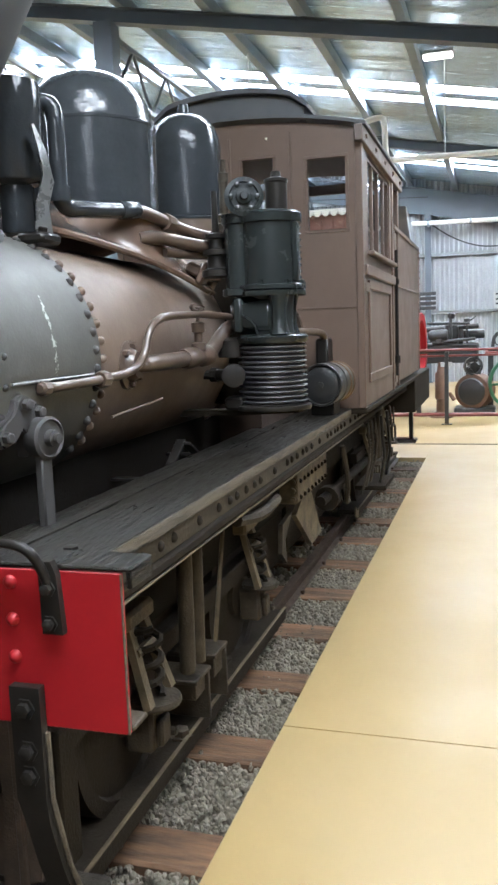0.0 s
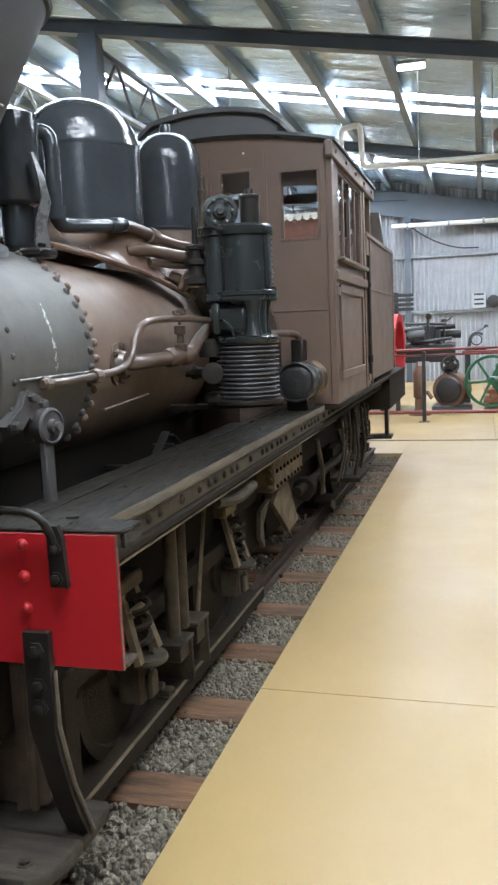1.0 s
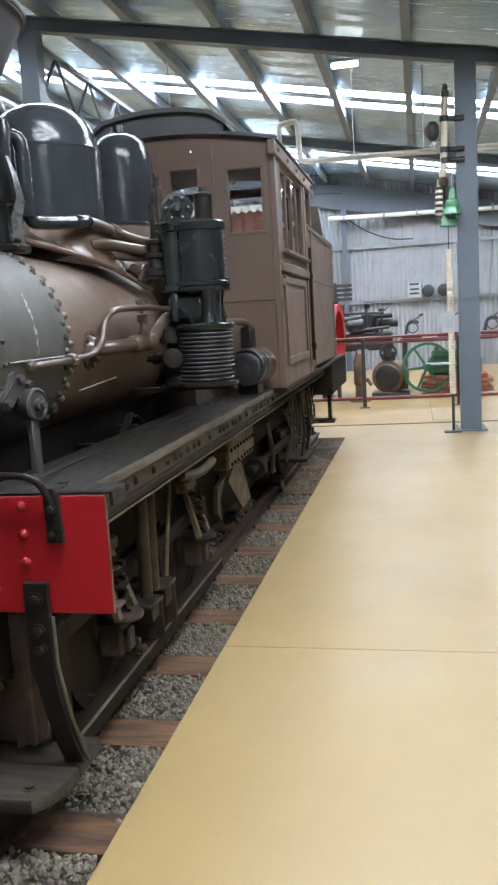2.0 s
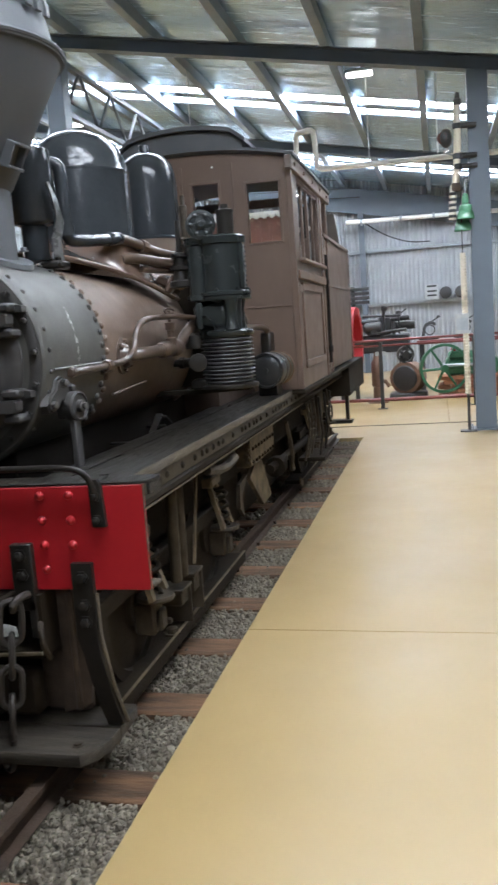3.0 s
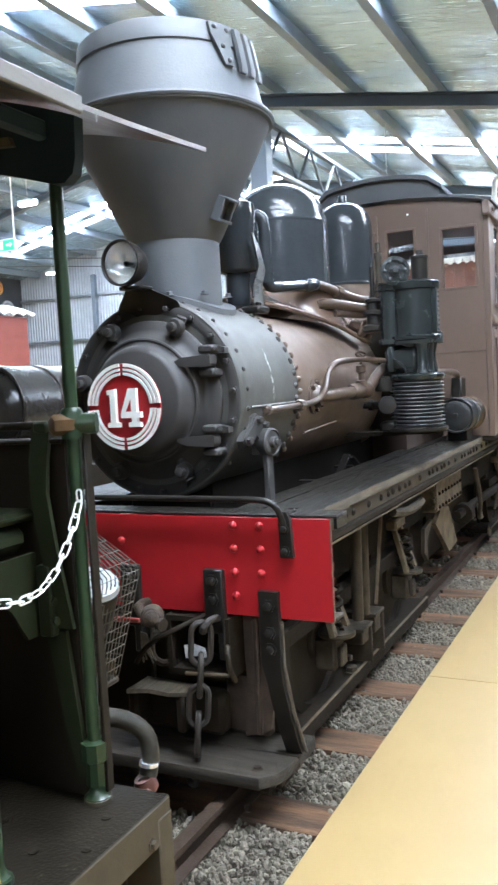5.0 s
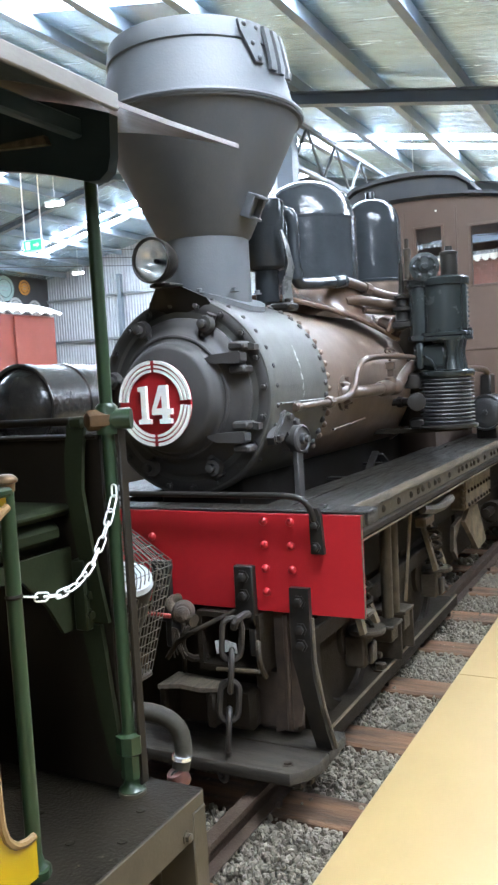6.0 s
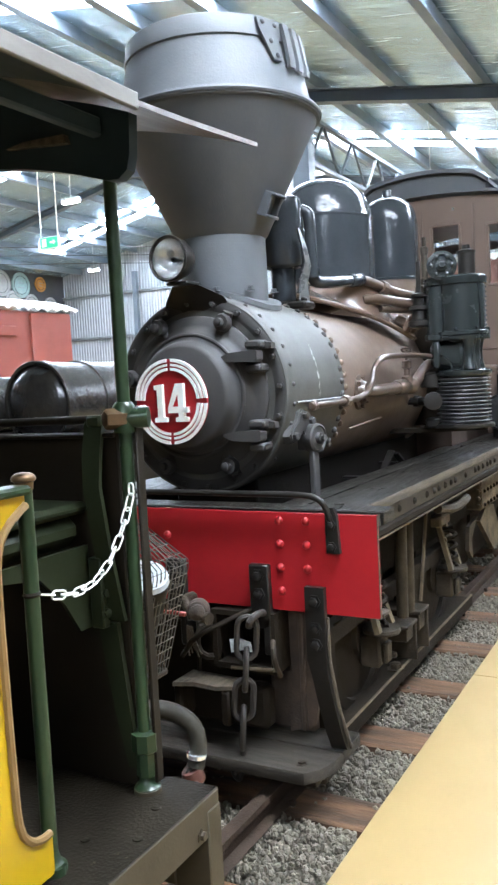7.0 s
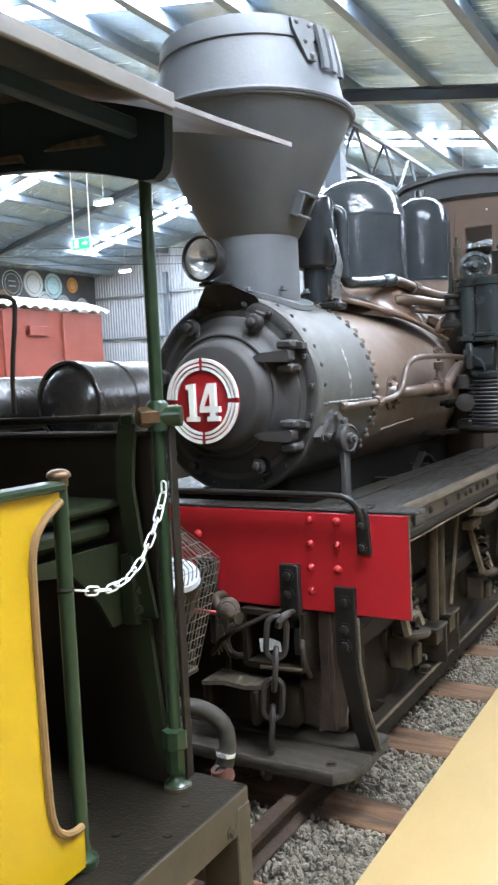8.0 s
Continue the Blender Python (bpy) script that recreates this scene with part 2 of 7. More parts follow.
SIGN_AQUA = material("sign_enamel_aqua", (0.36, 0.5, 0.5), 0.35, scale=12, bump=0.03)
SIGN_ORANGE = material("sign_enamel_orange", (0.6, 0.28, 0.06), 0.35, scale=12, bump=0.03)
EXIT_GREEN = glow("exit_sign_green", (0.02, 0.42, 0.15), 0.35, (0.02, 0.3, 0.12))
DARK_WALL = material("dark_painted_wall", (0.06, 0.062, 0.068), 0.7, dark=(0.045, 0.047, 0.052), scale=2, bump=0.1)
PAPER = material("white_tag", (0.7, 0.7, 0.68), 0.5, dark=(0.25, 0.25, 0.24), scale=60, amount=0.9, bump=0.1)


# ---- mesh tools ----
class Shape:
    """Gathers the geometry of one part."""

    def __init__(self):
        self.bm = bmesh.new()

    def add(self, verts, faces):
        vs = [self.bm.verts.new(v) for v in verts]
        for f in faces:
            try:
                self.bm.faces.new([vs[i] for i in f])
            except ValueError:
                pass
        return self

    def box(self, x0, x1, y0, y1, z0, z1, bev=0.0, m=None):
        b = min(bev, 0.45 * min(x1 - x0, y1 - y0, z1 - z0))
        m = m or Matrix()
        if b <= 0:
            vs = [(x, y, z) for x in (x0, x1) for y in (y0, y1) for z in (z0, z1)]
            return self.add([m @ Vector(v) for v in vs], [(0, 1, 3, 2), (4, 6, 7, 5), (0, 4, 5, 1), (2, 3, 7, 6), (0, 2, 6, 4), (1, 5, 7, 3)])
        vs, ids = [], {}
        lo, hi = (x0, y0, z0), (x1, y1, z1)
        for sx in (0, 1):
            for sy in (0, 1):
                for sz in (0, 1):
                    s = (sx, sy, sz)
                    for ax in range(3):
                        p = [(hi[i] - (0 if i == ax else b)) if s[i] else (lo[i] + (0 if i == ax else b)) for i in range(3)]
                        ids[(s, ax)] = len(vs)
                        vs.append(m @ Vector(p))
        fs = []
        for ax in range(3):
            u, v = [i for i in range(3) if i != ax]
            for side in (0, 1):
                quad = []
                for a, c in ((0, 0), (1, 0), (1, 1), (0, 1)):
                    s = [0, 0, 0]
                    s[ax], s[u], s[v] = side, a, c
                    quad.append(ids[(tuple(s), ax)])
                fs.append(quad)
            for a in (0, 1):
                for c in (0, 1):
                    s0, s1 = [0, 0, 0], [0, 0, 0]
                    s0[u], s0[v], s1[u], s1[v] = a, c, a, c
                    s0[ax], s1[ax] = 0, 1
                    s0, s1 = tuple(s0), tuple(s1)
                    fs.append([ids[(s0, u)], ids[(s1, u)], ids[(s1, v)], ids[(s0, v)]])
        for sx in (0, 1):
            for sy in (0, 1):
                for sz in (0, 1):
                    fs.append([ids[((sx, sy, sz), ax)] for ax in range(3)])
        return self.add(vs, fs)

    def lathe(self, profile, origin=(0, 0, 0), axis=(0, 0, 1), n=32, close=True):
        """profile: (radius, height) along the axis."""
        q = Vector((0, 0, 1)).rotation_difference(Vector(axis).normalized()).to_matrix()
        o = Vector(origin)
        vs, fs = [], []
        k = len(profile)
        for i in range(n):
            a = 2 * math.pi * i / n
            for r, h in profile:
                vs.append(o + q @ Vector((r * math.cos(a), r * math.sin(a), h)))
        for i in range(n):
            j = (i + 1) % n
            for p in range(k - 1):
                fs.append((i * k + p, j * k + p, j * k + p + 1, i * k + p + 1))
        if close:
            if profile[0][0] > 1e-6:
                fs.append([i * k for i in range(n)][::-1])
            if profile[-1][0] > 1e-6:
                fs.append([i * k + k - 1 for i in range(n)])
        return self.add(vs, fs)

    def rod(self, p0, p1, r, r1=None, n=12):
        p0, p1 = Vector(p0), Vector(p1)
        return self.lathe([(r, 0), (r if r1 is None else r1, (p1 - p0).length)], p0, p1 - p0, n)

    def tube(self, pts, r, n=10, smooth=0, closed=False):
        pts = [Vector(p) for p in pts]
        for _ in range(smooth):
            out = [] if closed else [pts[0]]
            m = len(pts)
            for i in range(m if closed else m - 1):
                a, b = pts[i], pts[(i + 1) % m]
                out += [a.lerp(b, 0.25), a.lerp(b, 0.75)]
            if not closed:
                out.append(pts[-1])
            pts = out
        m = len(pts)
        vs, fs = [], []
        up = Vector((0, 0, 1))
        for i, p in enumerate(pts):
            d = (pts[(i + 1) % m] - pts[i - 1]) if closed or 0 < i < m - 1 else (pts[1] - pts[0] if i == 0 else pts[-1] - pts[-2])
            d = d.normalized()
            s = d.cross(up)
            if s.length < 0.2:
                s = d.cross(Vector((1, 0, 0)))
            s.normalize()
            if i and s.dot(last) < 0:
                s = -s
            if i:
                s = (last - d * last.dot(d)).normalized()
            last = s
            t = d.cross(s)
            for c in range(n):
                a = 2 * math.pi * c / n
                vs.append(p + r * (math.cos(a) * s + math.sin(a) * t))
        for i in range(m if closed else m - 1):
            i2 = (i + 1) % m
            for c in range(n):
                c2 = (c + 1) % n
                fs.append((i * n + c, i * n + c2, i2 * n + c2, i2 * n + c))
        if not closed:
            fs += [list(range(n))[::-1], [(m - 1) * n + c for c in range(n)]]
        return self.add(vs, fs)

    def dome(self, p, normal, r, h=None, n=10):
        h = h or r
        return self.lathe([(r, 0), (r * 0.92, h * 0.4), (r * 0.65, h * 0.76), (r * 0.3, h * 0.95), (0, h)], p, normal, n, close=False)

    def bolt(self, p, normal, r, h=None):
        h = h or r * 1.1
        q = Vector(normal).normalized()
        self.lathe([(r * 1.5, 0), (r * 1.5, h * 0.25), (r, h * 0.25), (r, h), (r * 0.7, h * 1.15)], p, q, 6)
        return self

    def prism(self, poly, axis, a, b, bev=0.0):
        """A polygon in the two other axes, drawn out along the named axis from a to b."""
        def at(u, v, w):
            return {"x": (w, u, v), "y": (u, w, v), "z": (u, v, w)}[axis]
        n = len(poly)
        vs = [at(u, v, a) for u, v in poly] + [at(u, v, b) for u, v in poly]
        fs = [list(range(n))[::-1], [n + i for i in range(n)]] + [(i, (i + 1) % n, n + (i + 1) % n, n + i) for i in range(n)]
        return self.add(vs, fs)

    def sheet(self, rows, thick=0.0, way=(0, 0, 1)):
        """A grid of points, optionally made thick along one way."""
        w, k = len(rows[0]), len(rows)
        vs = [Vector(p) for r in rows for p in r]
        fs = [(i * w + j, i * w + j + 1, (i + 1) * w + j + 1, (i + 1) * w + j) for i in range(k - 1) for j in range(w - 1)]
        if thick:
            o, d = len(vs), Vector(way) * thick
            vs += [v + d for v in vs]
            fs += [tuple(o + i for i in f[::-1]) for f in fs]
            rim = [j for j in range(w)] + [i * w + w - 1 for i in range(1, k)] + [(k - 1) * w + j for j in range(w - 2, -1, -1)] + [i * w for i in range(k - 2, 0, -1)]
            fs += [(rim[i], rim[(i + 1) % len(rim)], o + rim[(i + 1) % len(rim)], o + rim[i]) for i in range(len(rim))]
        return self.add(vs, fs)

    def link(self, c, d, side, long, wide, r, n=7):
        """A chain link round c, long along d, wide along side."""
        c, d, side = Vector(c), Vector(d).normalized(), Vector(side)
        side = (side - d * side.dot(d)).normalized()
        h, w = long / 2 - wide / 2, wide / 2
        pts = [c + d * (h + w * math.sin(a)) + side * w * math.cos(a) for a in [math.pi * i / 6 for i in range(7)]]
        pts += [c - d * (h + w * math.sin(a)) - side * w * math.cos(a) for a in [math.pi * i / 6 for i in range(7)]]
        return self.tube(pts, r, n, closed=True)

    def holed(self, axis, w0, w1, u0, u1, z0, z1, holes, top=None):
        """A wall with openings, in one piece: thick from w0 to w1 along axis, spanning u and z; top(u) bends its upper edge."""
        us = sorted({u0, u1, *[h[0] for h in holes], *[h[1] for h in holes], *([u0 + (u1 - u0) * i / 16 for i in range(17)] if top else [])})
        zs = sorted({z0, z1, *[h[2] for h in holes], *[h[3] for h in holes]})
        at = (lambda u, w, z: (u, w, z)) if axis == "y" else (lambda u, w, z: (w, u, z))
        keep = {(i, j) for i in range(len(us) - 1) for j in range(len(zs) - 1)
                if not any(h[0] - 1e-6 <= us[i] and us[i + 1] <= h[1] + 1e-6 and h[2] - 1e-6 <= zs[j] and zs[j + 1] <= h[3] + 1e-6 for h in holes)}
        ids, vs, fs = {}, [], []

        def v(i, j, s):
            if (i, j, s) not in ids:
                ids[(i, j, s)] = len(vs)
                z = top(us[i]) if top and j == len(zs) - 1 else zs[j]
                vs.append(at(us[i], (w0, w1)[s], z))
            return ids[(i, j, s)]
        for i, j in keep:
            for s in (0, 1):
                fs.append((v(i, j, s), v(i + 1, j, s), v(i + 1, j + 1, s), v(i, j + 1, s)))
            for (di, dj), (a, b) in (((-1, 0), ((i, j), (i, j + 1))), ((1, 0), ((i + 1, j), (i + 1, j + 1))), ((0, -1), ((i, j), (i + 1, j))), ((0, 1), ((i, j + 1), (i + 1, j + 1)))):
                if (i + di, j + dj) not in keep:
                    fs.append((v(*a, 0), v(*b, 0), v(*b, 1), v(*a, 1)))
        return self.add(vs, fs)

    def mesh(self, name, mat, angle=38):
        bmesh.ops.recalc_face_normals(self.bm, faces=self.bm.faces)
        me = bpy.data.meshes.new(name)
        self.bm.to_mesh(me)
        self.bm.free()
        me.materials.append(mat)
        me.shade_smooth()
        me.set_sharp_from_angle(angle=radians(angle))
        return me


def thing(name, at, label, category, group="", kind=""):
    ob = new(name)
    ob.empty_display_size = 0.1
    ob.location = at
    return tagged(ob, label, category, group, kind)


def part(name, shape, mat, parent, label="", angle=38):
    """One mesh as a part of a thing; coordinates are the world's."""
    me = shape.mesh(name, mat, angle) if isinstance(shape, Shape) else shape
    ob = new(name, me)
    ob.parent = parent
    if parent.data is None:
        ob.matrix_parent_inverse = Matrix.Translation(-parent.location)
    return tagged(ob, label)


def single(name, shape, mat, label, category, kind="", group="", angle=38):
    return tagged(new(name, shape.mesh(name, mat, angle)), label, category, group, kind)


def circle_pts(cx, cz, r, n, a0=0.0, a1=360.0):
    return [(cx + r * math.cos(radians(a0 + (a1 - a0) * i / n)), cz + r * math.sin(radians(a0 + (a1 - a0) * i / n))) for i in range(n + 1)]


# ---- the hall ----
FLOOR_Y = (-16.0, -8.2, 0.0, 8.17, 20.5)
PIT_L, PIT_R, PIT_END = -1.54, 0.0, 7.0
LEFT, RIGHT, BACK, FRONT = -28.0, 5.5, -16.0, 20.5
RIDGE = -12.2


def roof_z(x, base=5.3):
    return base - 0.185 * x if x > RIDGE else base - 0.185 * RIDGE + 0.206 * (x - RIDGE)


floor = Shape()
for y0, y1 in zip(FLOOR_Y, FLOOR_Y[1:]):
    g0, g1 = y0 + 0.0025, y1 - 0.0025
    if y1 > 8.2:
        for x0, x1 in ((LEFT, -6.0), (-6.0, 1.15), (1.15, RIGHT)):
            floor.box(x0 + 0.0025, x1 - 0.0025, g0 + 0.02, g1, -0.3, 0, 0.002)
        continue
    floor.box(LEFT, PIT_L, g0, g1, -0.3, 0, 0.002)
    floor.box(PIT_R, RIGHT, g0, g1, -0.3, 0, 0.002)
    if y1 > 8:
        floor.box(PIT_L + 0.001, PIT_R - 0.001, PIT_END, g1, -0.3, 0, 0.002)
single("floor", floor, YELLOW_FLOOR, "glossy yellow epoxy concrete floor with fine joints", "floor", "structure")
single("floor_joint", Shape().box(LEFT, RIGHT, BACK, FRONT, -0.5, -0.301).box(LEFT, RIGHT, 8.135, 8.19, -0.3, 0.008, 0.002), JOINT,
       "dark metal strip set across the yellow floor", "floor strip", "structure")
bed = Shape()
nx, ny = 22, 150
bed.sheet([[(PIT_L + (PIT_R - PIT_L) * i / nx, -9 + (PIT_END + 9) * j / ny, -0.058 + 0.018 * noise.noise(Vector((i * 0.9, j * 0.9, 0)))) for i in range(nx + 1)] for j in range(ny + 1)])
single("ground", bed, EARTH, "grey crushed stone bed between the rails", "ground", "structure")

wall = Shape()
PITCH = 0.125
prof = []
x = LEFT
while x < RIGHT:
    for dx, dy in ((0, 0), (0.035, 0.002), (0.06, 0.036), (0.1, 0.034)):
        prof.append((x + dx, FRONT + dy))
    x += PITCH
wall.sheet([[(px, py, 0) for px, py in prof], [(px, py, roof_z(px)) for px, py in prof]], 0.02, (0, 1, 0))
single("wall_north", wall, GALV, "pale galvanised corrugated sheet wall", "wall", "structure", angle=20)
# east, west and south walls are added out of view to close the hall
single("wall_east", Shape().box(RIGHT, RIGHT + 0.15, BACK, FRONT + 0.2, 0, roof_z(RIGHT) + 0.3), PLAIN_WALL, "plain grey wall out of view, dark to hold back bounce light", "wall", "structure")
single("wall_west", Shape().box(LEFT - 0.15, LEFT, BACK, FRONT + 0.2, 0, roof_z(LEFT) + 0.3), PLAIN_WALL, "plain grey wall out of view, dark to hold back bounce light", "wall", "structure")
single("wall_south", Shape().prism([(LEFT, 0), (RIGHT, 0), (RIGHT, roof_z(RIGHT) + 0.2), (RIDGE, roof_z(RIDGE) + 0.2), (LEFT, roof_z(LEFT) + 0.2)], "y", BACK - 0.15, BACK),
       PLAIN_WALL, "plain grey wall out of view, dark to hold back bounce light", "wall", "structure")
girts = Shape()
for z in (1.93, 3.48, 5.05):
    x1 = RIGHT if z < 4.4 else (-1.0 if z < 5.5 else -5)
    girts.box(LEFT + 1, x1, FRONT - 0.09, FRONT - 0.002, z - 0.045, z + 0.045, 0.006)
    girts.box(LEFT + 1, x1, FRONT - 0.13, FRONT - 0.09, z + 0.03, z + 0.045)
single("trim", girts, GALV_STEEL, "galvanised girts on the sheet wall", "wall frame", "structure")
for x in (-16.7, -1.0, 3.9, -8.8, -22):
    single("trim_post", Shape().box(x - 0.08, x + 0.08, FRONT - 0.3, FRONT - 0.132, 0, roof_z(x) - 0.9, 0.006).box(x - 0.11, x + 0.11, FRONT - 0.31, FRONT - 0.13, 0, 0.03), STEEL_BLUE, "blue-grey steel post against the sheet wall", "post", "structure", "wall posts")

# ceiling: foil under the roof sheeting, in one mesh with its gaps for the skylights
EAST_X, CURB = 4.4, 0.05
BOTH = ((-18.5, RIDGE - 0.3), (RIDGE + 0.3, EAST_X))
# bands of translucent sheets: from y to y, with their stretches of x; the first three are unseen, added and sized to
# light the locomotive
SKY = [(-9.5, -8.6, ((0.0, EAST_X),)), (-3.1, -2.42, ((-0.4, 3.2),)), (-2.0, -1.32, ((-0.4, 3.2),))]
SKY += [(c + a, c + b, BOTH) for c in (3.75, 11.4, 17.5) for a, b in ((-0.62, -0.2), (0.16, 0.58))]
ceil = Shape()
edges = [BACK - 0.2] + [v for y0, y1, _ in SKY for v in (y0, y1)] + [FRONT + 0.25]
for i in range(0, len(edges) - 1, 2):
    y0, y1 = edges[i], edges[i + 1]
    m = max(1, int((y1 - y0) / 0.05))
    for xa, xb, k in ((RIDGE, RIGHT + 0.2, 44), (LEFT - 0.2, RIDGE, 20)):
        rows = []
        for j in range(m + 1):
            yy = y0 + (y1 - y0) * j / m
            calm = min(1.0, max(0.0, min(yy - y0, y1 - yy) - 0.08) / 0.6)  # the foil is flattened round the skylights so that it catches less of their glare
            rows.append([(xa + (xb - xa) * q / k, yy, roof_z(xa + (xb - xa) * q / k) + calm * (0.03 * noise.noise(Vector((q * 0.8, yy * 7, xa))) - 0.02 * abs(noise.noise(Vector((q * 0.35, yy * 2.3, xa)))))) for q in range(k + 1)])
        ceil.sheet(rows)
for y0, y1, spans in SKY:
    ends = [LEFT - 0.2] + [v for p in spans for v in p] + [RIGHT + 0.2]
    for xa, xb in zip(ends[::2], ends[1::2]):
        ceil.sheet([[(x, y, roof_z(x)) for x in ((xa, RIDGE, xb) if xa < RIDGE < xb else (xa, xb))] for y in (y0, y1)])
single("ceiling", ceil, FOIL, "crinkled silver insulation foil under a pitched roof", "ceiling", "structure", angle=80)
for y0, y1, spans in SKY:
    s, curb = Shape(), Shape()
    for xa, xb in spans:
        s.sheet([[(x, y, roof_z(x) + CURB) for x in (xa, xb)] for y in (y0 - 0.01, y1 + 0.01)], 0.004)
        # added curbs block grazing skylight from the foil beside each sheet
        for y in (y0, y1):
            curb.sheet([[(x, y, roof_z(x) + z) for x in (xa, xb)] for z in (-0.004, CURB)], 0.003, (0, 1 if y == y1 else -1, 0))
    single("glare_curb", curb, PURLIN, "curb added round a roof skylight to shield the foil from glare", "curb", "structure", "skylight curbs")
    single("skylight", s, DAYLIGHT, "translucent roof sheet glowing with daylight", "skylight", "structure", "skylights")
PURLINS = [0.95 - 1.2 * i for i in range(-3, 11)] + [RIDGE - 0.6 - 1.3 * i for i in range(12)]
for x in PURLINS:
    z = roof_z(x)
    s = Shape().box(x - 0.035, x + 0.035, BACK, FRONT, z - 0.183, z - 0.03, 0.006).box(x - 0.075, x + 0.036, BACK, FRONT, z - 0.2, z - 0.1835)
    single("purlin", s, PURLIN, "pale zinc-coated steel purlin under the roof", "purlin", "structure", "roof purlins")


def portal(y, cols):
    """A sloping rafter with its posts."""
    s = Shape()
    sec = [(-0.085, 0.39), (0.085, 0.39), (0.085, 0.372), (0.012, 0.37), (0.012, 0.222), (0.085, 0.22), (0.085, 0.2), (-0.085, 0.2), (-0.085, 0.22), (-0.012, 0.222), (-0.012, 0.37), (-0.085, 0.372)]
    s.sheet([[(xx, y + dy, roof_z(xx) - dz) for dy, dz in sec + sec[:1]] for xx in (LEFT, RIDGE, RIGHT)])
    bmesh.ops.remove_doubles(s.bm, verts=s.bm.verts, dist=1e-5)
    single("rafter", s, STEEL_BLUE, "sloping blue-grey steel rafter across the hall", "rafter", "structure", "roof rafters")
    for x in cols:
        c = thing("column", (x, y, 0), "blue-grey steel column on a bolted base plate", "column", "hall columns", "structure")
        top = roof_z(x) - 0.39
        part("shaft", Shape().box(x - 0.13, x + 0.13, y - 0.12, y - 0.105, 0.02, top, 0.003).box(x - 0.13, x + 0.13, y + 0.105, y + 0.12, 0.02, top, 0.003)
             .box(x - 0.13, x - 0.118, y - 0.105, y + 0.105, 0.02, top).box(x + 0.118, x + 0.13, y - 0.105, y + 0.105, 0.02, top), STEEL_BLUE, c)
        bp = Shape().box(x - 0.22, x + 0.2, y - 0.18, y + 0.18, 0, 0.02, 0.003)
        part("base_plate", bp, STEEL_BLUE, c)
        for sx in (-0.18, 0.165):
            for sy in (-0.14, 0.14):
                part("anchor_bolt", Shape().bolt((x + sx, y + sy, 0.02), (0, 0, 1), 0.014, 0.03), GALV_STEEL, c)


portal(7.4, (1.63, -4.12))
portal(14.2, (-4.12,))
portal(0.6, (-9.5,))
portal(-6.2, ())
portal(-12.6, ())

single("trim_beam", Shape().prism([(RIDGE, roof_z(RIDGE) - 0.95), (RIGHT, roof_z(RIGHT) - 0.95), (RIGHT, roof_z(RIGHT) - 0.26), (RIDGE, roof_z(RIDGE) - 0.26)], "y", 20.28, 20.36), STEEL_BLUE, "deep blue-grey steel beam under the roof at the end wall", "beam", "structure")

# lattice girder along the column line
gir = Shape()
gx, z0, z1 = -4.12, 4.85, 5.55
for z in (z0, z1):
    gir.box(gx - 0.04, gx + 0.04, 7.52, 20.3, z - 0.035, z + 0.035, 0.004)
yy = 7.6
while yy < 19.6:
    gir.rod((gx, yy, z0), (gx, yy + 0.62, z1), 0.026, n=8)
    gir.rod((gx, yy + 0.62, z1), (gx, yy + 1.24, z0), 0.026, n=8)
    yy += 1.24
single("lattice_girder", gir, STEEL_BLUE, "open lattice steel girder carrying the roof", "girder", "structure")
gir2 = Shape()
gx, z0, z1 = -6.6, 5.35, 6.0
for z in (z0, z1):
    gir2.box(gx - 0.045, gx + 0.045, -2.0, 14.0, z - 0.035, z + 0.035, 0.004)
yy = -1.8
while yy < 12.8:
    gir2.rod((gx, yy, z0), (gx, yy + 0.62, z1), 0.028, n=8)
    gir2.rod((gx, yy + 0.62, z1), (gx, yy + 1.24, z0), 0.028, n=8)
    yy += 1.24
single("lattice_girder", gir2, GALV_STEEL, "open lattice steel girder carrying the roof", "girder", "structure")


def bay_lamp(x, y, z, drop=0.25):
    c = thing("ceiling_light", (x, y, z), "bright white lamp hung under the roof", "lamp", "hall lamps")
    part("housing", Shape().box(x - 0.2, x + 0.2, y - 0.07, y + 0.07, z, z + 0.05, 0.01), GALV_STEEL, c)
    part("diffuser", Shape().box(x - 0.19, x + 0.19, y - 0.062, y + 0.062, z - 0.05, z - 0.002, 0.015), LAMP_GLOW, c, "glowing white diffuser")
    part("stem", Shape().rod((x, y, z + 0.05), (x, y, roof_z(x) - 0.02), 0.008), GALV_STEEL, c)


bay_lamp(0.05, 8.75, 5.16)
bay_lamp(-6.3, 13.0, 6.1)
bay_lamp(-9.3, 8.2, 5.15)
bay_lamp(-15.5, 16.5, 5.3)

# track
for x in (-0.77 - 0.406, -0.77 + 0.406):
    s = Shape()
    s.prism([(x - 0.025, 0.075), (x - 0.028, 0.055), (x - 0.007, 0.047), (x - 0.007, 0.0), (x - 0.045, -0.01), (x - 0.045, -0.014),
             (x + 0.045, -0.014), (x + 0.045, -0.01), (x + 0.007, 0.0), (x + 0.007, 0.047), (x + 0.028, 0.055), (x + 0.025, 0.075)], "y", -9.0, PIT_END - 0.003)
    single("rail", s, RAIL_STEEL, "rusty narrow-gauge steel rail on timber sleepers", "rail", group="track rails")


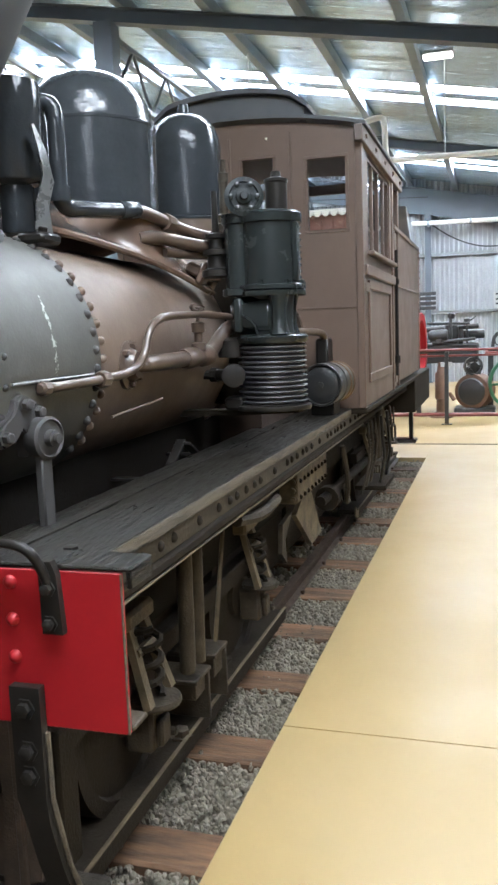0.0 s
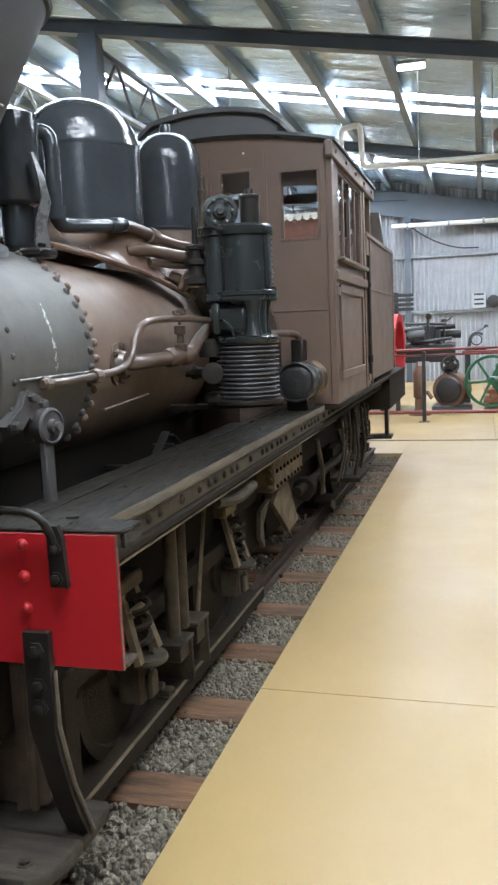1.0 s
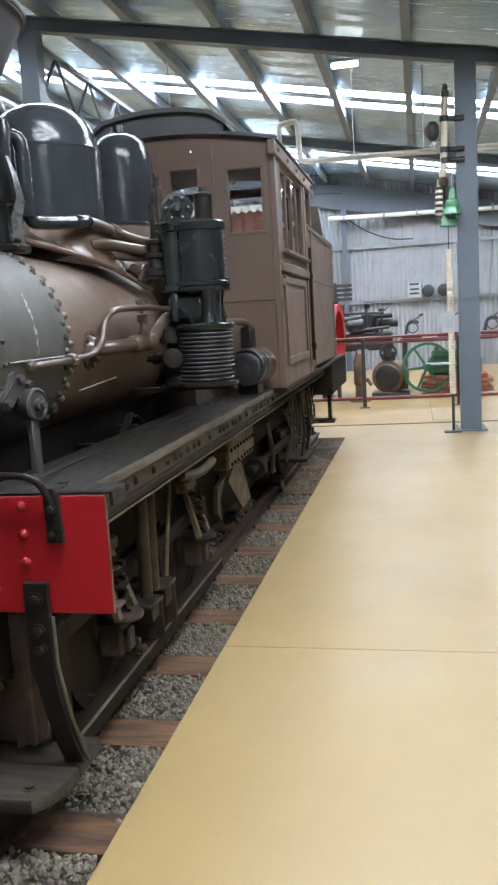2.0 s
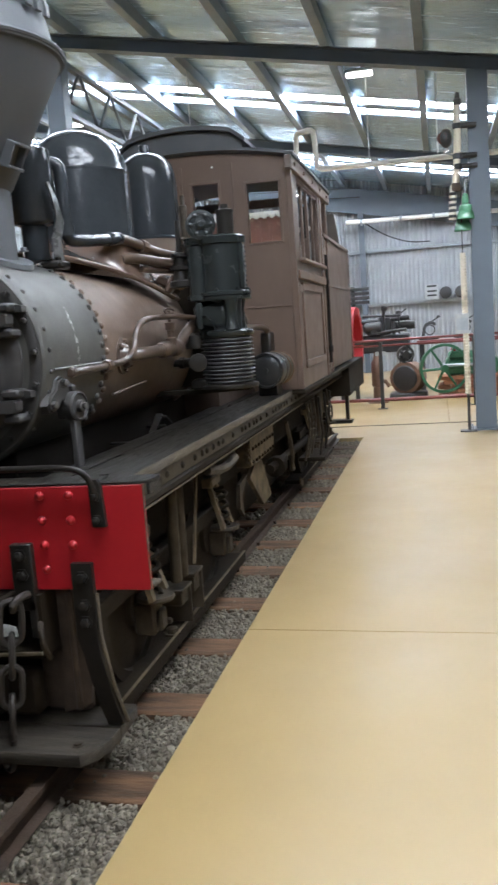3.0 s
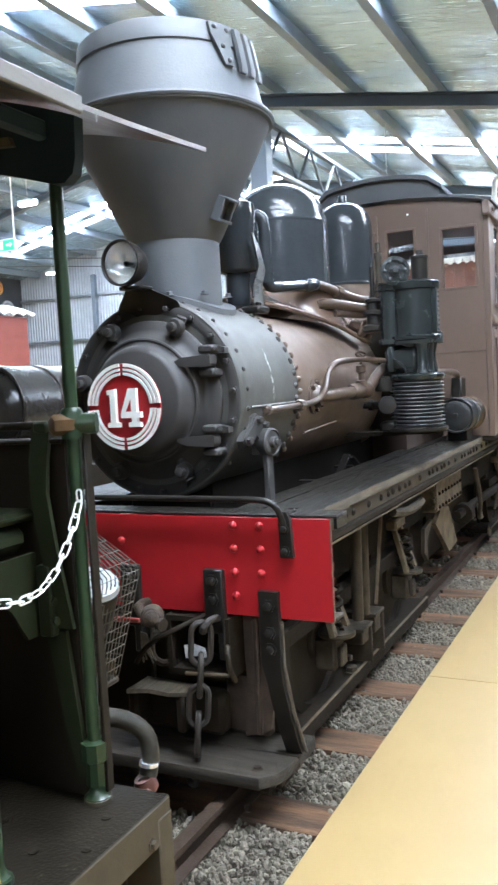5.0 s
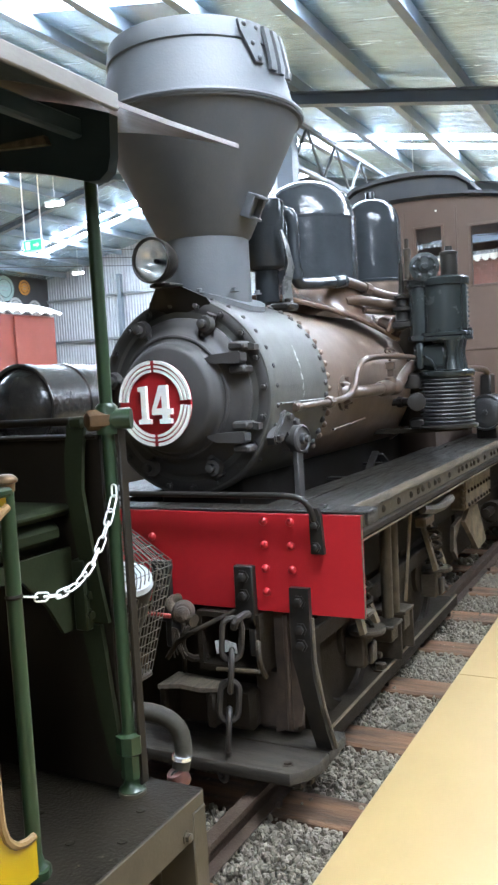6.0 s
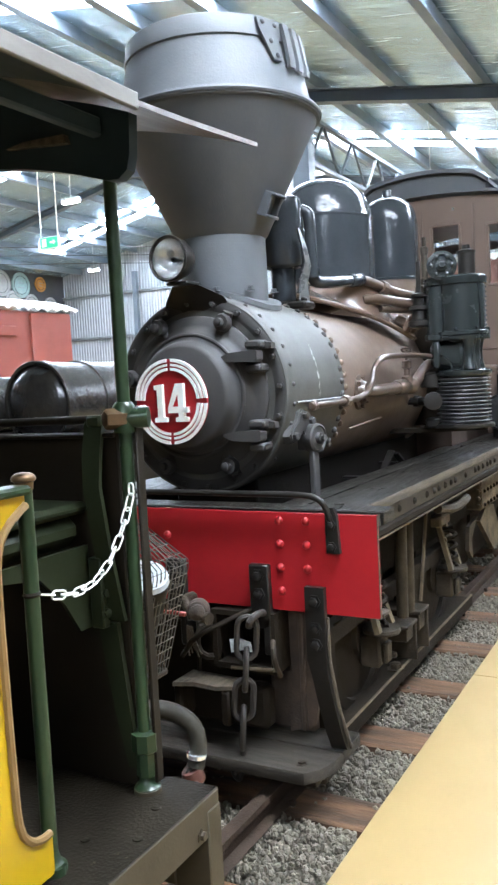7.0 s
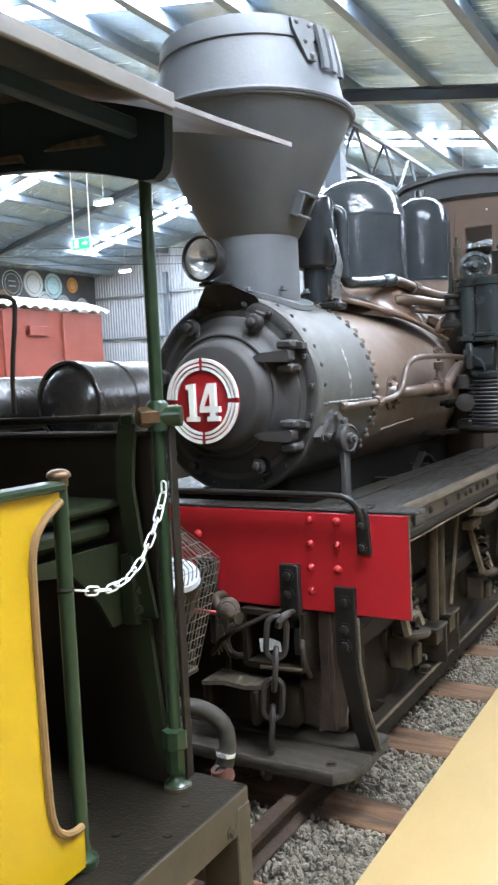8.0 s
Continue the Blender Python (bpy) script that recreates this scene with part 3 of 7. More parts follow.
def sleeper(y, i):
    rng = random.Random(i)
    w, l = rng.uniform(0.19, 0.215), -0.004
    s = Shape()
    s.box(PIT_L + 0.01, l, y - w / 2, y + w / 2, -0.19, -0.016 + rng.uniform(-0.006, 0.001), 0.012)
    ob = single("sleeper", s, SLEEPER, "worn reddish timber sleeper bedded in ballast", "sleeper", group="track sleepers")
    for rx in (-0.77 - 0.406, -0.77 + 0.406):
        for sg in (-1, 1):
            part("spike", Shape().box(rx + sg * 0.05 - 0.012, rx + sg * 0.05 + 0.012, y - 0.05 * sg - 0.012, y - 0.05 * sg + 0.012, -0.017, 0.008, 0.004), RAIL_STEEL, ob)


for i in range(24):
    sleeper(-8.592 + 0.647 * i, i)

# ballast stones, one heap of stuff
rng = random.Random(5)
ico = bmesh.new()
bmesh.ops.create_icosphere(ico, subdivisions=1, radius=1.0)
ico_v = [v.co.copy() for v in ico.verts]
ico_f = [tuple(v.index for v in f.verts) for f in ico.faces]
ico.free()
SV, SF = [], []


def stones(x0, x1, y0, y1, count, lo, hi):
    for _ in range(count):
        px, py = rng.uniform(x0, x1), rng.uniform(y0, y1)
        d = ((py + 8.592 + 0.3235) % 0.647) - 0.3235
        if abs(d) < 0.115 and rng.random() < 0.93:
            continue
        r = rng.uniform(lo, hi)
        pz = -0.042 + rng.uniform(-0.012, 0.018)
        rot = Euler((rng.uniform(0, 6), rng.uniform(0, 6), rng.uniform(0, 6))).to_matrix()
        sc = Vector((rng.uniform(0.8, 1.35), rng.uniform(0.65, 1.0), rng.uniform(0.5, 0.8))) * r
        o = len(SV)
        SV.extend([Vector((px, py, pz)) + rot @ Vector((v.x * sc.x * rng.uniform(0.75, 1.2), v.y * sc.y * rng.uniform(0.75, 1.2), v.z * sc.z * rng.uniform(0.75, 1.2))) for v in ico_v])
        SF.extend([tuple(o + i for i in f) for f in ico_f])


stones(-0.36, -0.012, -3.4, 2.2, 11000, 0.008, 0.019)
stones(-0.36, -0.015, 2.2, 6.98, 5200, 0.012, 0.022)
stones(-1.53, -0.36, -3.6, -1.0, 9000, 0.009, 0.019)
stones(-1.53, -0.36, -1.0, 1.0, 3500, 0.014, 0.026)
stones(-1.53, -0.36, 1.0, 6.98, 3000, 0.018, 0.03)
me = bpy.data.meshes.new("ballast")
me.from_pydata(SV, [], SF)
me.materials.append(STONE)
tagged(new("ballast", me), "grey crushed stone ballast between timber sleepers", "ballast", kind="stuff")


# ---- the locomotive ----
C, ZB, RB = -0.77, 1.53, 0.40
loco = thing("steam_locomotive", (C, 2.0, 0.075), "brown and black narrow-gauge geared steam locomotive with a funnel-shaped chimney", "locomotive")


def round_boiler(angle, y, r=RB):
    a = radians(angle)
    return (C + r * math.cos(a), y, ZB + r * math.sin(a)), (math.cos(a), 0, math.sin(a))


# boiler and smokebox
WORN_METAL = material("worn_bare_edge", (0.24, 0.235, 0.22), 0.45, dark=(0.06, 0.056, 0.05), scale=14, amount=1.0, bump=0.2)
part("boiler", Shape().lathe([(0.395, -0.72), (0.395, 2.0), (0.43, 2.02), (0.43, 2.06)], (C, 0, ZB), (0, 1, 0), 72), BOILER_BROWN, loco, "brown painted boiler barrel")
firebox = part("firebox", Shape().prism([(C - 0.43, 1.0), (C + 0.43, 1.0), (C + 0.43, ZB)] + circle_pts(C, ZB, 0.43, 24, 0, 180)[1:], "y", 1.02, 2.068), material("dark_firebox_brown", (0.045, 0.03, 0.022), 0.6, dark=(0.028, 0.019, 0.014), scale=6, bump=0.2, spec=0.25), loco)
part("firebox_band", Shape().lathe([(0.41, 0), (0.412, 0.004), (0.412, 0.046), (0.41, 0.05)], (C, 0.78, ZB), (0, 1, 0), 72), BOILER_BROWN, loco)
smoke = part("smokebox", Shape().lathe([(0.402, -1.29), (0.408, -1.285), (0.412, -1.275), (0.412, -1.22), (0.404, -1.215), (0.404, -0.70), (0.4, -0.698)], (C, 0, ZB), (0, 1, 0), 80), SMOKEBOX_SIDE, loco,
             "grey smokebox shell with worn white scuffs")
part("lap_plate", Shape().sheet([[round_boiler(a, y, 0.4055)[0] for a in range(-6, 140, 4)] for y in (-1.215, -0.705)], 0.004, (0.3, 0, 0.9)), SMOKEBOX_SIDE, smoke)
part("lap_edge", Shape().tube([round_boiler(-6.3, y, 0.4085)[0] for y in (-1.21, -1.0, -0.8, -0.71)], 0.0045, 6), WORN_METAL, smoke, "worn bright edge of the lapped plate")
part("front_ring", Shape().lathe([(0.30, -1.265), (0.305, -1.28), (0.36, -1.292), (0.392, -1.292), (0.402, -1.285), (0.402, -1.25)], (C, 0, ZB), (0, 1, 0), 80), SMOKEBOX, smoke)
for a in range(-44, 128, 8):
    for y, off in ((-0.735, 0), (-0.69, 4)):
        p, n = round_boiler(a + off, y, 0.404)
        part("rivet", Shape().dome(p, n, 0.016, 0.016, 12), SMOKEBOX if y < -0.71 else BOILER_BROWN, smoke)
for a in range(-40, 140, 11):
    p, n = round_boiler(a, -1.245, 0.41)
    part("rivet", Shape().dome(p, n, 0.011, 0.011, 8), SMOKEBOX, smoke)
for a in range(4, 360, 18):
    x, z = C + 0.378 * math.cos(radians(a)), ZB + 0.378 * math.sin(radians(a))
    part("ring_bolt", Shape().bolt((x, -1.292, z), (0, -1, 0), 0.011, 0.016), SMOKEBOX, smoke)
door = part("smokebox_door", Shape().lathe([(0.325, -1.28), (0.325, -1.302), (0.317, -1.31), (0.29, -1.316), (0.272, -1.328), (0.262, -1.342), (0.254, -1.354), (0.244, -1.362),
                                              (0.238, -1.366), (0.231, -1.369), (0.226, -1.376), (0.221, -1.394), (0.216, -1.41), (0.208, -1.421), (0.196, -1.427), (0, -1.43)], (C, 0, ZB), (0, 1, 0), 80), SMOKEBOX, loco, "dished black smokebox door")
part("rim_bead", Shape().tube([(C + 0.247 * math.cos(radians(a)), -1.36, ZB + 0.247 * math.sin(radians(a))) for a in range(0, 360, 6)], 0.009, 8, closed=True), SMOKEBOX, door)
for dz in (0.145, -0.165):
    sg = 1 if dz > 0 else -1
    st_ = Shape().prism([(C + 0.16, ZB + dz - 0.004 * sg - 0.004), (C + 0.2, ZB + dz - 0.018), (C + 0.318, ZB + dz - 0.022), (C + 0.326, ZB + dz - 0.012), (C + 0.326, ZB + dz + 0.016), (C + 0.318, ZB + dz + 0.024), (C + 0.2, ZB + dz + 0.018), (C + 0.16, ZB + dz - 0.004 * sg + 0.006)], "y", -1.385, -1.33)
    h = part("hinge_strap", st_, SMOKEBOX, door)
    for k in (1, -1):
        part("hinge_lug", Shape().box(C + 0.265, C + 0.335, -1.372, -1.292, ZB + dz + k * 0.046 - 0.016, ZB + dz + k * 0.046 + 0.016, 0.008), SMOKEBOX, door)
    part("hinge_web", Shape().prism([(C + 0.3, ZB + dz + 0.062), (C + 0.362, ZB + dz + 0.05), (C + 0.362, ZB + dz + 0.028), (C + 0.3, ZB + dz + 0.03)], "y", -1.33, -1.292), SMOKEBOX, door)
for a in (62, 118, 165, -62, -118, -165):
    ca, sa = math.cos(radians(a)), math.sin(radians(a))
    p = Vector((C + 0.325 * ca, -1.31, ZB + 0.325 * sa))
    s = Shape().lathe([(0.036, 0), (0.039, 0.012), (0.032, 0.034), (0.018, 0.036), (0.018, 0.06), (0.012, 0.063)], p + Vector((0, -0.006, 0)), (0, -1, 0), 10)
    s.tube([p + Vector((-0.05 * ca, 0, -0.05 * sa)), p + Vector((0.045 * ca, -0.005, 0.045 * sa))], 0.022, 8)
    part("clamp", s, SMOKEBOX, door)

# closes the gap under the boiler, with the shade there put into its colour
part("smokebox_saddle", Shape().box(C - 0.2, C + 0.2, -1.2, 2.05, 0.8, 1.2, 0.01), UNDER_SHADE, loco)

# number plate on the door
plate = part("number_plate", Shape().lathe([(0.1665, 0), (0.1665, 0.006), (0.165, 0.008), (0, 0.008)], (C, -1.492, 1.515), (0, -1, 0), 64), RED, loco, "round red number plate with white rings and raised numerals")
part("plate_boss", Shape().rod((C, -1.432, 1.515), (C, -1.493, 1.515), 0.09, n=24), SMOKEBOX, loco)
for r0, r1 in ((0.155, 0.1675), (0.139, 0.148), (0.122, 0.132)):
    for q in range(4):
        s = Shape()
        outer = circle_pts(C, 1.515, r1, 18, q * 90 + 3.4, q * 90 + 86.6)
        inner = circle_pts(C, 1.515, r0, 18, q * 90 + 3.9, q * 90 + 86.1)
        s.sheet([[(x, -1.508, z) for x, z in outer], [(x, -1.508, z) for x, z in inner]], 0.0085, (0, 1, 0))
        part("ring_segment", s, WHITE_PAINT, plate, "white raised ring")
s = Shape()
cx = C - 0.043
s.prism([(cx - 0.026, 1.581), (cx + 0.013, 1.585), (cx + 0.013, 1.456), (cx + 0.028, 1.453), (cx + 0.028, 1.436), (cx - 0.028, 1.436), (cx - 0.028, 1.453), (cx - 0.013, 1.456), (cx - 0.013, 1.563), (cx - 0.026, 1.563)], "y", -1.515, -1.499)
part("numeral", s, WHITE_PAINT, plate, "white raised numeral 1")
s = Shape()
cx = C + 0.043
s.prism([(cx - 0.012, 1.585), (cx + 0.024, 1.585), (cx + 0.024, 1.494), (cx + 0.042, 1.494), (cx + 0.042, 1.471), (cx + 0.024, 1.471), (cx + 0.024, 1.456), (cx + 0.04, 1.453), (cx + 0.04, 1.436),
         (cx - 0.016, 1.436), (cx - 0.016, 1.453), (cx - 0.002, 1.456), (cx - 0.002, 1.471), (cx - 0.05, 1.471), (cx - 0.05, 1.49)], "y", -1.515, -1.5)
part("numeral", s, WHITE_PAINT, plate, "white raised numeral 4")
s = Shape().prism([(cx - 0.026, 1.496), (cx - 0.002, 1.496), (cx - 0.002, 1.544)], "y", -1.5158, -1.5152)
part("numeral_counter", s, RED, plate)

# headlamp
hl = (C - 0.03, -1.40, 2.08)
lampo = part("headlamp", Shape().lathe([(0.03, 0.09), (0.07, 0.07), (0.085, 0.03), (0.09, 0.0), (0.09, -0.02), (0.084, -0.026), (0.08, -0.02), (0.08, -0.004)], hl, (0.03, 1, 0), 36, close=False), BLACK_PAINT, loco, "round chrome and black headlamp")
part("reflector", Shape().lathe([(0.0795, -0.012), (0.066, 0.018), (0.04, 0.042), (0.012, 0.05), (0, 0.05)], hl, (0.03, 1, 0), 36, close=False), CHROME, lampo, "bright metal reflector")
part("lens", Shape().lathe([(0.0792, -0.016), (0.06, -0.023), (0, -0.027), (0, -0.024), (0.06, -0.02), (0.0792, -0.0135)], hl, (0.03, 1, 0), 36, close=False), LENS, lampo, "clear glass lens")
part("bulb", Shape().lathe([(0, 0.012), (0.009, 0.015), (0.012, 0.026), (0.01, 0.042), (0.008, 0.05)], hl, (0.03, 1, 0), 14, close=False), MACHINE_BLACK, lampo)
part("bezel", Shape().tube([(hl[0] + 0.087 * math.cos(radians(a)), hl[1] - 0.022 - 0.003 * math.cos(radians(a)), hl[2] + 0.087 * math.sin(radians(a))) for a in range(0, 360, 8)], 0.0045, 8, closed=True), BLACK_PAINT, lampo)
s = Shape()
s.sheet([[(C - 0.17, -1.27, 1.85), (C - 0.13, -1.3, 1.925), (C - 0.075, -1.33, 1.98), (C - 0.03, -1.36, 1.985), (C + 0.0, -1.36, 1.985), (C + 0.05, -1.33, 1.975), (C + 0.145, -1.3, 1.925), (C + 0.175, -1.27, 1.86)],
         [(C - 0.15, -1.27, 1.835), (C - 0.09, -1.28, 1.86), (C - 0.055, -1.29, 1.875), (C - 0.03, -1.29, 1.88), (C + 0.0, -1.29, 1.88), (C + 0.04, -1.29, 1.875), (C + 0.11, -1.28, 1.855), (C + 0.16, -1.27, 1.84)]], 0.012, (0, 1, 0))
s.box(C - 0.06, C + 0.04, -1.4, -1.3, 1.975, 1.99, 0.004)
s.rod((hl[0], -1.385, 1.985), (hl[0], -1.39, 2.0), 0.02)
part("lamp_bracket", s, BLACK_PAINT, loco, "black bent steel lamp bracket")

# chimney
SX, SY = C, -1.03
ch = part("chimney", Shape().lathe([(0.189, 1.88), (0.187, 2.19), (0.2, 2.205), (0.43, 2.668), (0.444, 2.673), (0.449, 2.69), (0.444, 2.706), (0.418, 2.71), (0.37, 2.915), (0.377, 2.919), (0.368, 2.992), (0.36, 3.0), (0.34, 2.995), (0.335, 2.88), (0, 2.86)],
                                   (SX, SY, 0), (0, 0, 1), 84), STACK_BLACK, loco, "wide funnel-shaped matt black spark-arresting chimney")
part("saddle_flange", Shape().sheet([[round_boiler(90 + 33 * u, SY + 0.02 + 0.23 * v * max(0.05, 1 - abs(u) ** 3) ** 0.5, 0.412)[0] for u in [i / 12 for i in range(-12, 13)]] for v in (-1, -0.5, 0, 0.5, 1)], 0.022, (0, 0, 1)), STACK_BLACK, ch)
part("rim_band", Shape().tube([(SX + 0.442 * math.cos(radians(a)), SY + 0.442 * math.sin(radians(a)), 2.69) for a in range(0, 360, 5)], 0.012, 8, closed=True), STACK_BLACK, ch)
gus = ((-33, -17, 2.985, 0.371), (-32, -17, 2.94, 0.379), (-27, -18, 2.88, 0.383), (-24, -18, 2.825, 0.395))
s = Shape()
s.sheet([[(SX + r * math.cos(radians(l + (h - l) * k / 4)), SY + r * math.sin(radians(l + (h - l) * k / 4)), z) for k in range(5)] for l, h, z, r in gus], 0.012, (0.9, -0.35, 0.1))
gp = part("gusset_plate", s, STACK_BLACK, ch, "bolted triangular gusset plate")
for az, z, r in ((-29, 2.97, 0.386), (-20, 2.965, 0.386), (-24, 2.9, 0.393), (-21, 2.845, 0.406)):
    part("bolt", Shape().dome((SX + r * math.cos(radians(az)), SY + r * math.sin(radians(az)), z), (math.cos(radians(az)), math.sin(radians(az)), 0), 0.011, 0.01), STACK_BLACK, gp)
for a in (-11, -2, 8):
    s = Shape()
    s.sheet([[(SX + r * math.cos(radians(a + d)), SY + r * math.sin(radians(a + d)), z) for d in (-2.6, -1.4, 1.4, 2.6)] for r, z in ((0.371, 2.985), (0.384, 2.935), (0.394, 2.885), (0.403, 2.84), (0.403, 2.81))], 0.016, (math.cos(radians(a)), math.sin(radians(a)), 0))
    part("strap", s, STACK_BLACK, ch)
s = Shape()
m = Matrix.Translation((SX + 0.24, SY - 0.03, 2.32)) @ Matrix.Rotation(radians(22), 4, "Y") @ Matrix.Scale(0.85, 4)
s.box(-0.06, 0.07, -0.06, 0.06, 0.035, 0.05, 0.004, m).box(-0.06, 0.05, -0.06, -0.045, -0.06, 0.04, 0.003, m).box(-0.06, 0.05, 0.045, 0.06, -0.06, 0.04, 0.003, m).box(-0.06, 0.06, -0.06, 0.06, -0.07, -0.055, 0.003, m)
part("cleanout_box", s, STACK_BLACK, ch, "small open hopper on the chimney cone")
for a in (-70, -30, 20):
    part("saddle_bolt", Shape().bolt((SX + 0.215 * math.cos(radians(a)), SY + 0.215 * math.sin(radians(a)), 1.955), (0, 0, 1), 0.014), STACK_BLACK, ch)

# domes on a brown saddle
d1 = part("steam_dome", Shape().lathe([(0.278, 2.06), (0.278, 2.08), (0.27, 2.085), (0.27, 2.425), (0.272, 2.427), (0.272, 2.437), (0.268, 2.442), (0.262, 2.475), (0.248, 2.52), (0.224, 2.565), (0.19, 2.602), (0.145, 2.632), (0.095, 2.65), (0.04, 2.657), (0, 2.658)], (C, 0.11, 0), (0, 0, 1), 64),
          BLACK_GLOSS, loco, "tall gloss black steam dome")
d2 = part("sand_dome", Shape().lathe([(0.197, 2.19), (0.197, 2.205), (0.191, 2.21), (0.191, 2.57), (0.186, 2.612), (0.167, 2.67), (0.128, 2.718), (0.066, 2.746), (0, 2.752)], (C, 1.215, 0), (0, 0, 1), 48), BLACK_GLOSS, loco, "gloss black sand dome")
part("dome_cap", Shape().lathe([(0.034, 2.735), (0.034, 2.79), (0.03, 2.798), (0, 2.8)], (C, 1.215, 0), (0, 0, 1), 12), BLACK_GLOSS, d2)
part("dome_base", Shape().lathe([(0.24, 1.86), (0.2, 1.98), (0.195, 2.1), (0.19, 2.2), (0.16, 2.202)], (C, 1.215, 0), (0, 0, 1), 48), BOILER_BROWN, loco)
# a flared cast skirt: a round neck running out into a foot that widens to the rear
rows = []
for i in range(73):
    a = 2 * math.pi * i / 72
    ca, sa = math.cos(a), math.sin(a)
    far = 1.0
    while abs(far * ca) > 0.40 + 0.25 * (far * sa - 0.33) or far * sa > 0.33 or far * sa < -0.63:
        far -= 0.005
    far = min(far, 0.58 if sa > 0 else 0.66)
    lip = Vector((far * ca, far * sa, ZB + math.sqrt(0.455 ** 2 - min(0.4, abs(far * ca)) ** 2)))
    row = []
    for k in range(9):
        t = k / 8
        x, y = 0.285 * ca * (1 - t) + lip.x * t, 0.285 * sa * (1 - t) + lip.y * t
        z = lip.z + (2.066 - lip.z) * (1 - t) ** 1.7
        row.append((C + x, 0.11 + y, max(z, ZB + math.sqrt(0.43 ** 2 - min(0.42, abs(x)) ** 2))))
    rows.append(row)
sad = part("dome_saddle", Shape().sheet(rows, 0.02, (0, 0, 1)), SADDLE_BROWN, loco, "glossy brown cast saddle under the domes")
part("saddle_lip", Shape().tube([(r[-1][0], r[-1][1], r[-1][2] + 0.008) for r in rows[:-1]], 0.014, 8, closed=True), SADDLE_BROWN, sad)
s = Shape()
m = Matrix.Translation((C + 0.37, 0.40, 1.87)) @ Matrix.Rotation(radians(30), 4, "Y")
s.box(-0.05, 0.06, -0.11, 0.1, -0.03, 0.02, 0.012, m).box(0.02, 0.06, -0.13, -0.06, -0.05, 0.05, 0.012, m).box(-0.02, 0.05, 0.03, 0.1, -0.08, 0.03, 0.012, m)
part("saddle_bracket", s, SADDLE_BROWN, sad)

# tank, strap and pipes between chimney and dome
tank = part("lubricator_tank", Shape().lathe([(0.06, 1.95), (0.06, 2.1), (0.094, 2.112), (0.1, 2.12), (0.1, 2.4), (0.094, 2.43), (0.05, 2.455), (0, 2.46)], (C + 0.07, -0.58, 0), (0, 0, 1), 28), BLACK_GLOSS, loco, "small black tank with a conical base")
part("tank_stand", Shape().rod((C + 0.07, -0.58, 1.92), (C + 0.07, -0.58, 2.0), 0.045), SMOKEBOX_SIDE, tank)
s = Shape()
s.sheet([[(-0.585, -0.66, 2.27), (-0.575, -0.645, 2.2), (-0.565, -0.64, 2.12), (-0.585, -0.66, 2.03), (-0.58, -0.68, 1.945)],
         [(-0.585, -0.645, 2.275), (-0.567, -0.612, 2.2), (-0.552, -0.598, 2.1), (-0.567, -0.615, 2.02), (-0.555, -0.62, 1.93)]], 0.02, (0.6, -0.6, 0))
part("tank_bracket", s, material("bare_silver_metal", (0.14, 0.14, 0.135), 0.28, metal=0.5, scale=14, bump=0.2), loco, "shiny grey bent bracket")
part("bracket_foot", Shape().box(-0.63, -0.53, -0.72, -0.6, 1.9, 1.935, 0.01).bolt((-0.56, -0.67, 1.935), (0.3, -0.2, 1), 0.016), BLACK_PAINT, loco)
part("steam_pipe", Shape().tube([(-0.68, -0.5, 2.36), (-0.66, -0.49, 2.385), (-0.62, -0.475, 2.385), (-0.6, -0.47, 2.36), (-0.6, -0.47, 2.2), (-0.6, -0.47, 2.07), (-0.595, -0.45, 2.045), (-0.57, -0.38, 2.045), (-0.505, -0.07, 2.075)], 0.031, 14, 1), BLACK_GLOSS, loco, "black steam pipe with elbows")
part("pipe_elbow", Shape().lathe([(0.039, 0), (0.039, 0.05)], (-0.6, -0.47, 2.06), (0, 0, 1), 12), BLACK_GLOSS, loco)
part("pipe_elbow", Shape().lathe([(0.033, 0), (0.036, 0.01), (0.036, 0.1), (0.033, 0.11)], (-0.525, -0.17, 2.066), (0.2, 0.97, 0.1), 12), BLACK_GLOSS, loco)
part("steam_pipe", Shape().tube([(-0.505, -0.07, 2.075), (-0.49, 0.0, 2.075), (-0.44, 0.22, 2.035), (-0.37, 0.3, 2.005), (-0.31, 0.36, 2.0)], 0.025, 12, 1), PIPE_BROWN, loco, "brown steam pipe")
part("pipe_union", Shape().lathe([(0.036, 0), (0.036, 0.05)], (-0.462, 0.12, 2.052), (0.2, 0.9, -0.15), 8), PIPE_BROWN, loco)
part("steam_pipe", Shape().tube([(-0.52, -0.02, 1.975), (-0.47, 0.05, 1.985), (-0.41, 0.18, 1.97), (-0.33, 0.3, 1.955), (-0.27, 0.36, 1.95)], 0.027, 12, 1), PIPE_BROWN, loco)
part("steam_pipe", Shape().tube([(-0.46, 0.1, 1.93), (-0.4, 0.24, 1.925), (-0.3, 0.36, 1.92)], 0.018, 10), PIPE_BROWN, loco)
v = part("steam_valve", Shape().lathe([(0.03, 1.86), (0.05, 1.88), (0.05, 1.93), (0.035, 1.94), (0.035, 1.98), (0.055, 1.99), (0.055, 2.02), (0.03, 2.03), (0.03, 2.06), (0.018, 2.07), (0.018, 2.2), (0.022, 2.2), (0.022, 2.235), (0.012, 2.24), (0.012, 2.29)], (-0.285, 0.36, 0.03), (0, 0, 1), 16), UNDER, loco, "dark steam valve with a tall spindle")
part("valve_nut", Shape().lathe([(0.045, 0), (0.045, 0.05)], (-0.3, 0.28, 1.985), (0.2, 1, 0), 6), PIPE_BROWN, v)
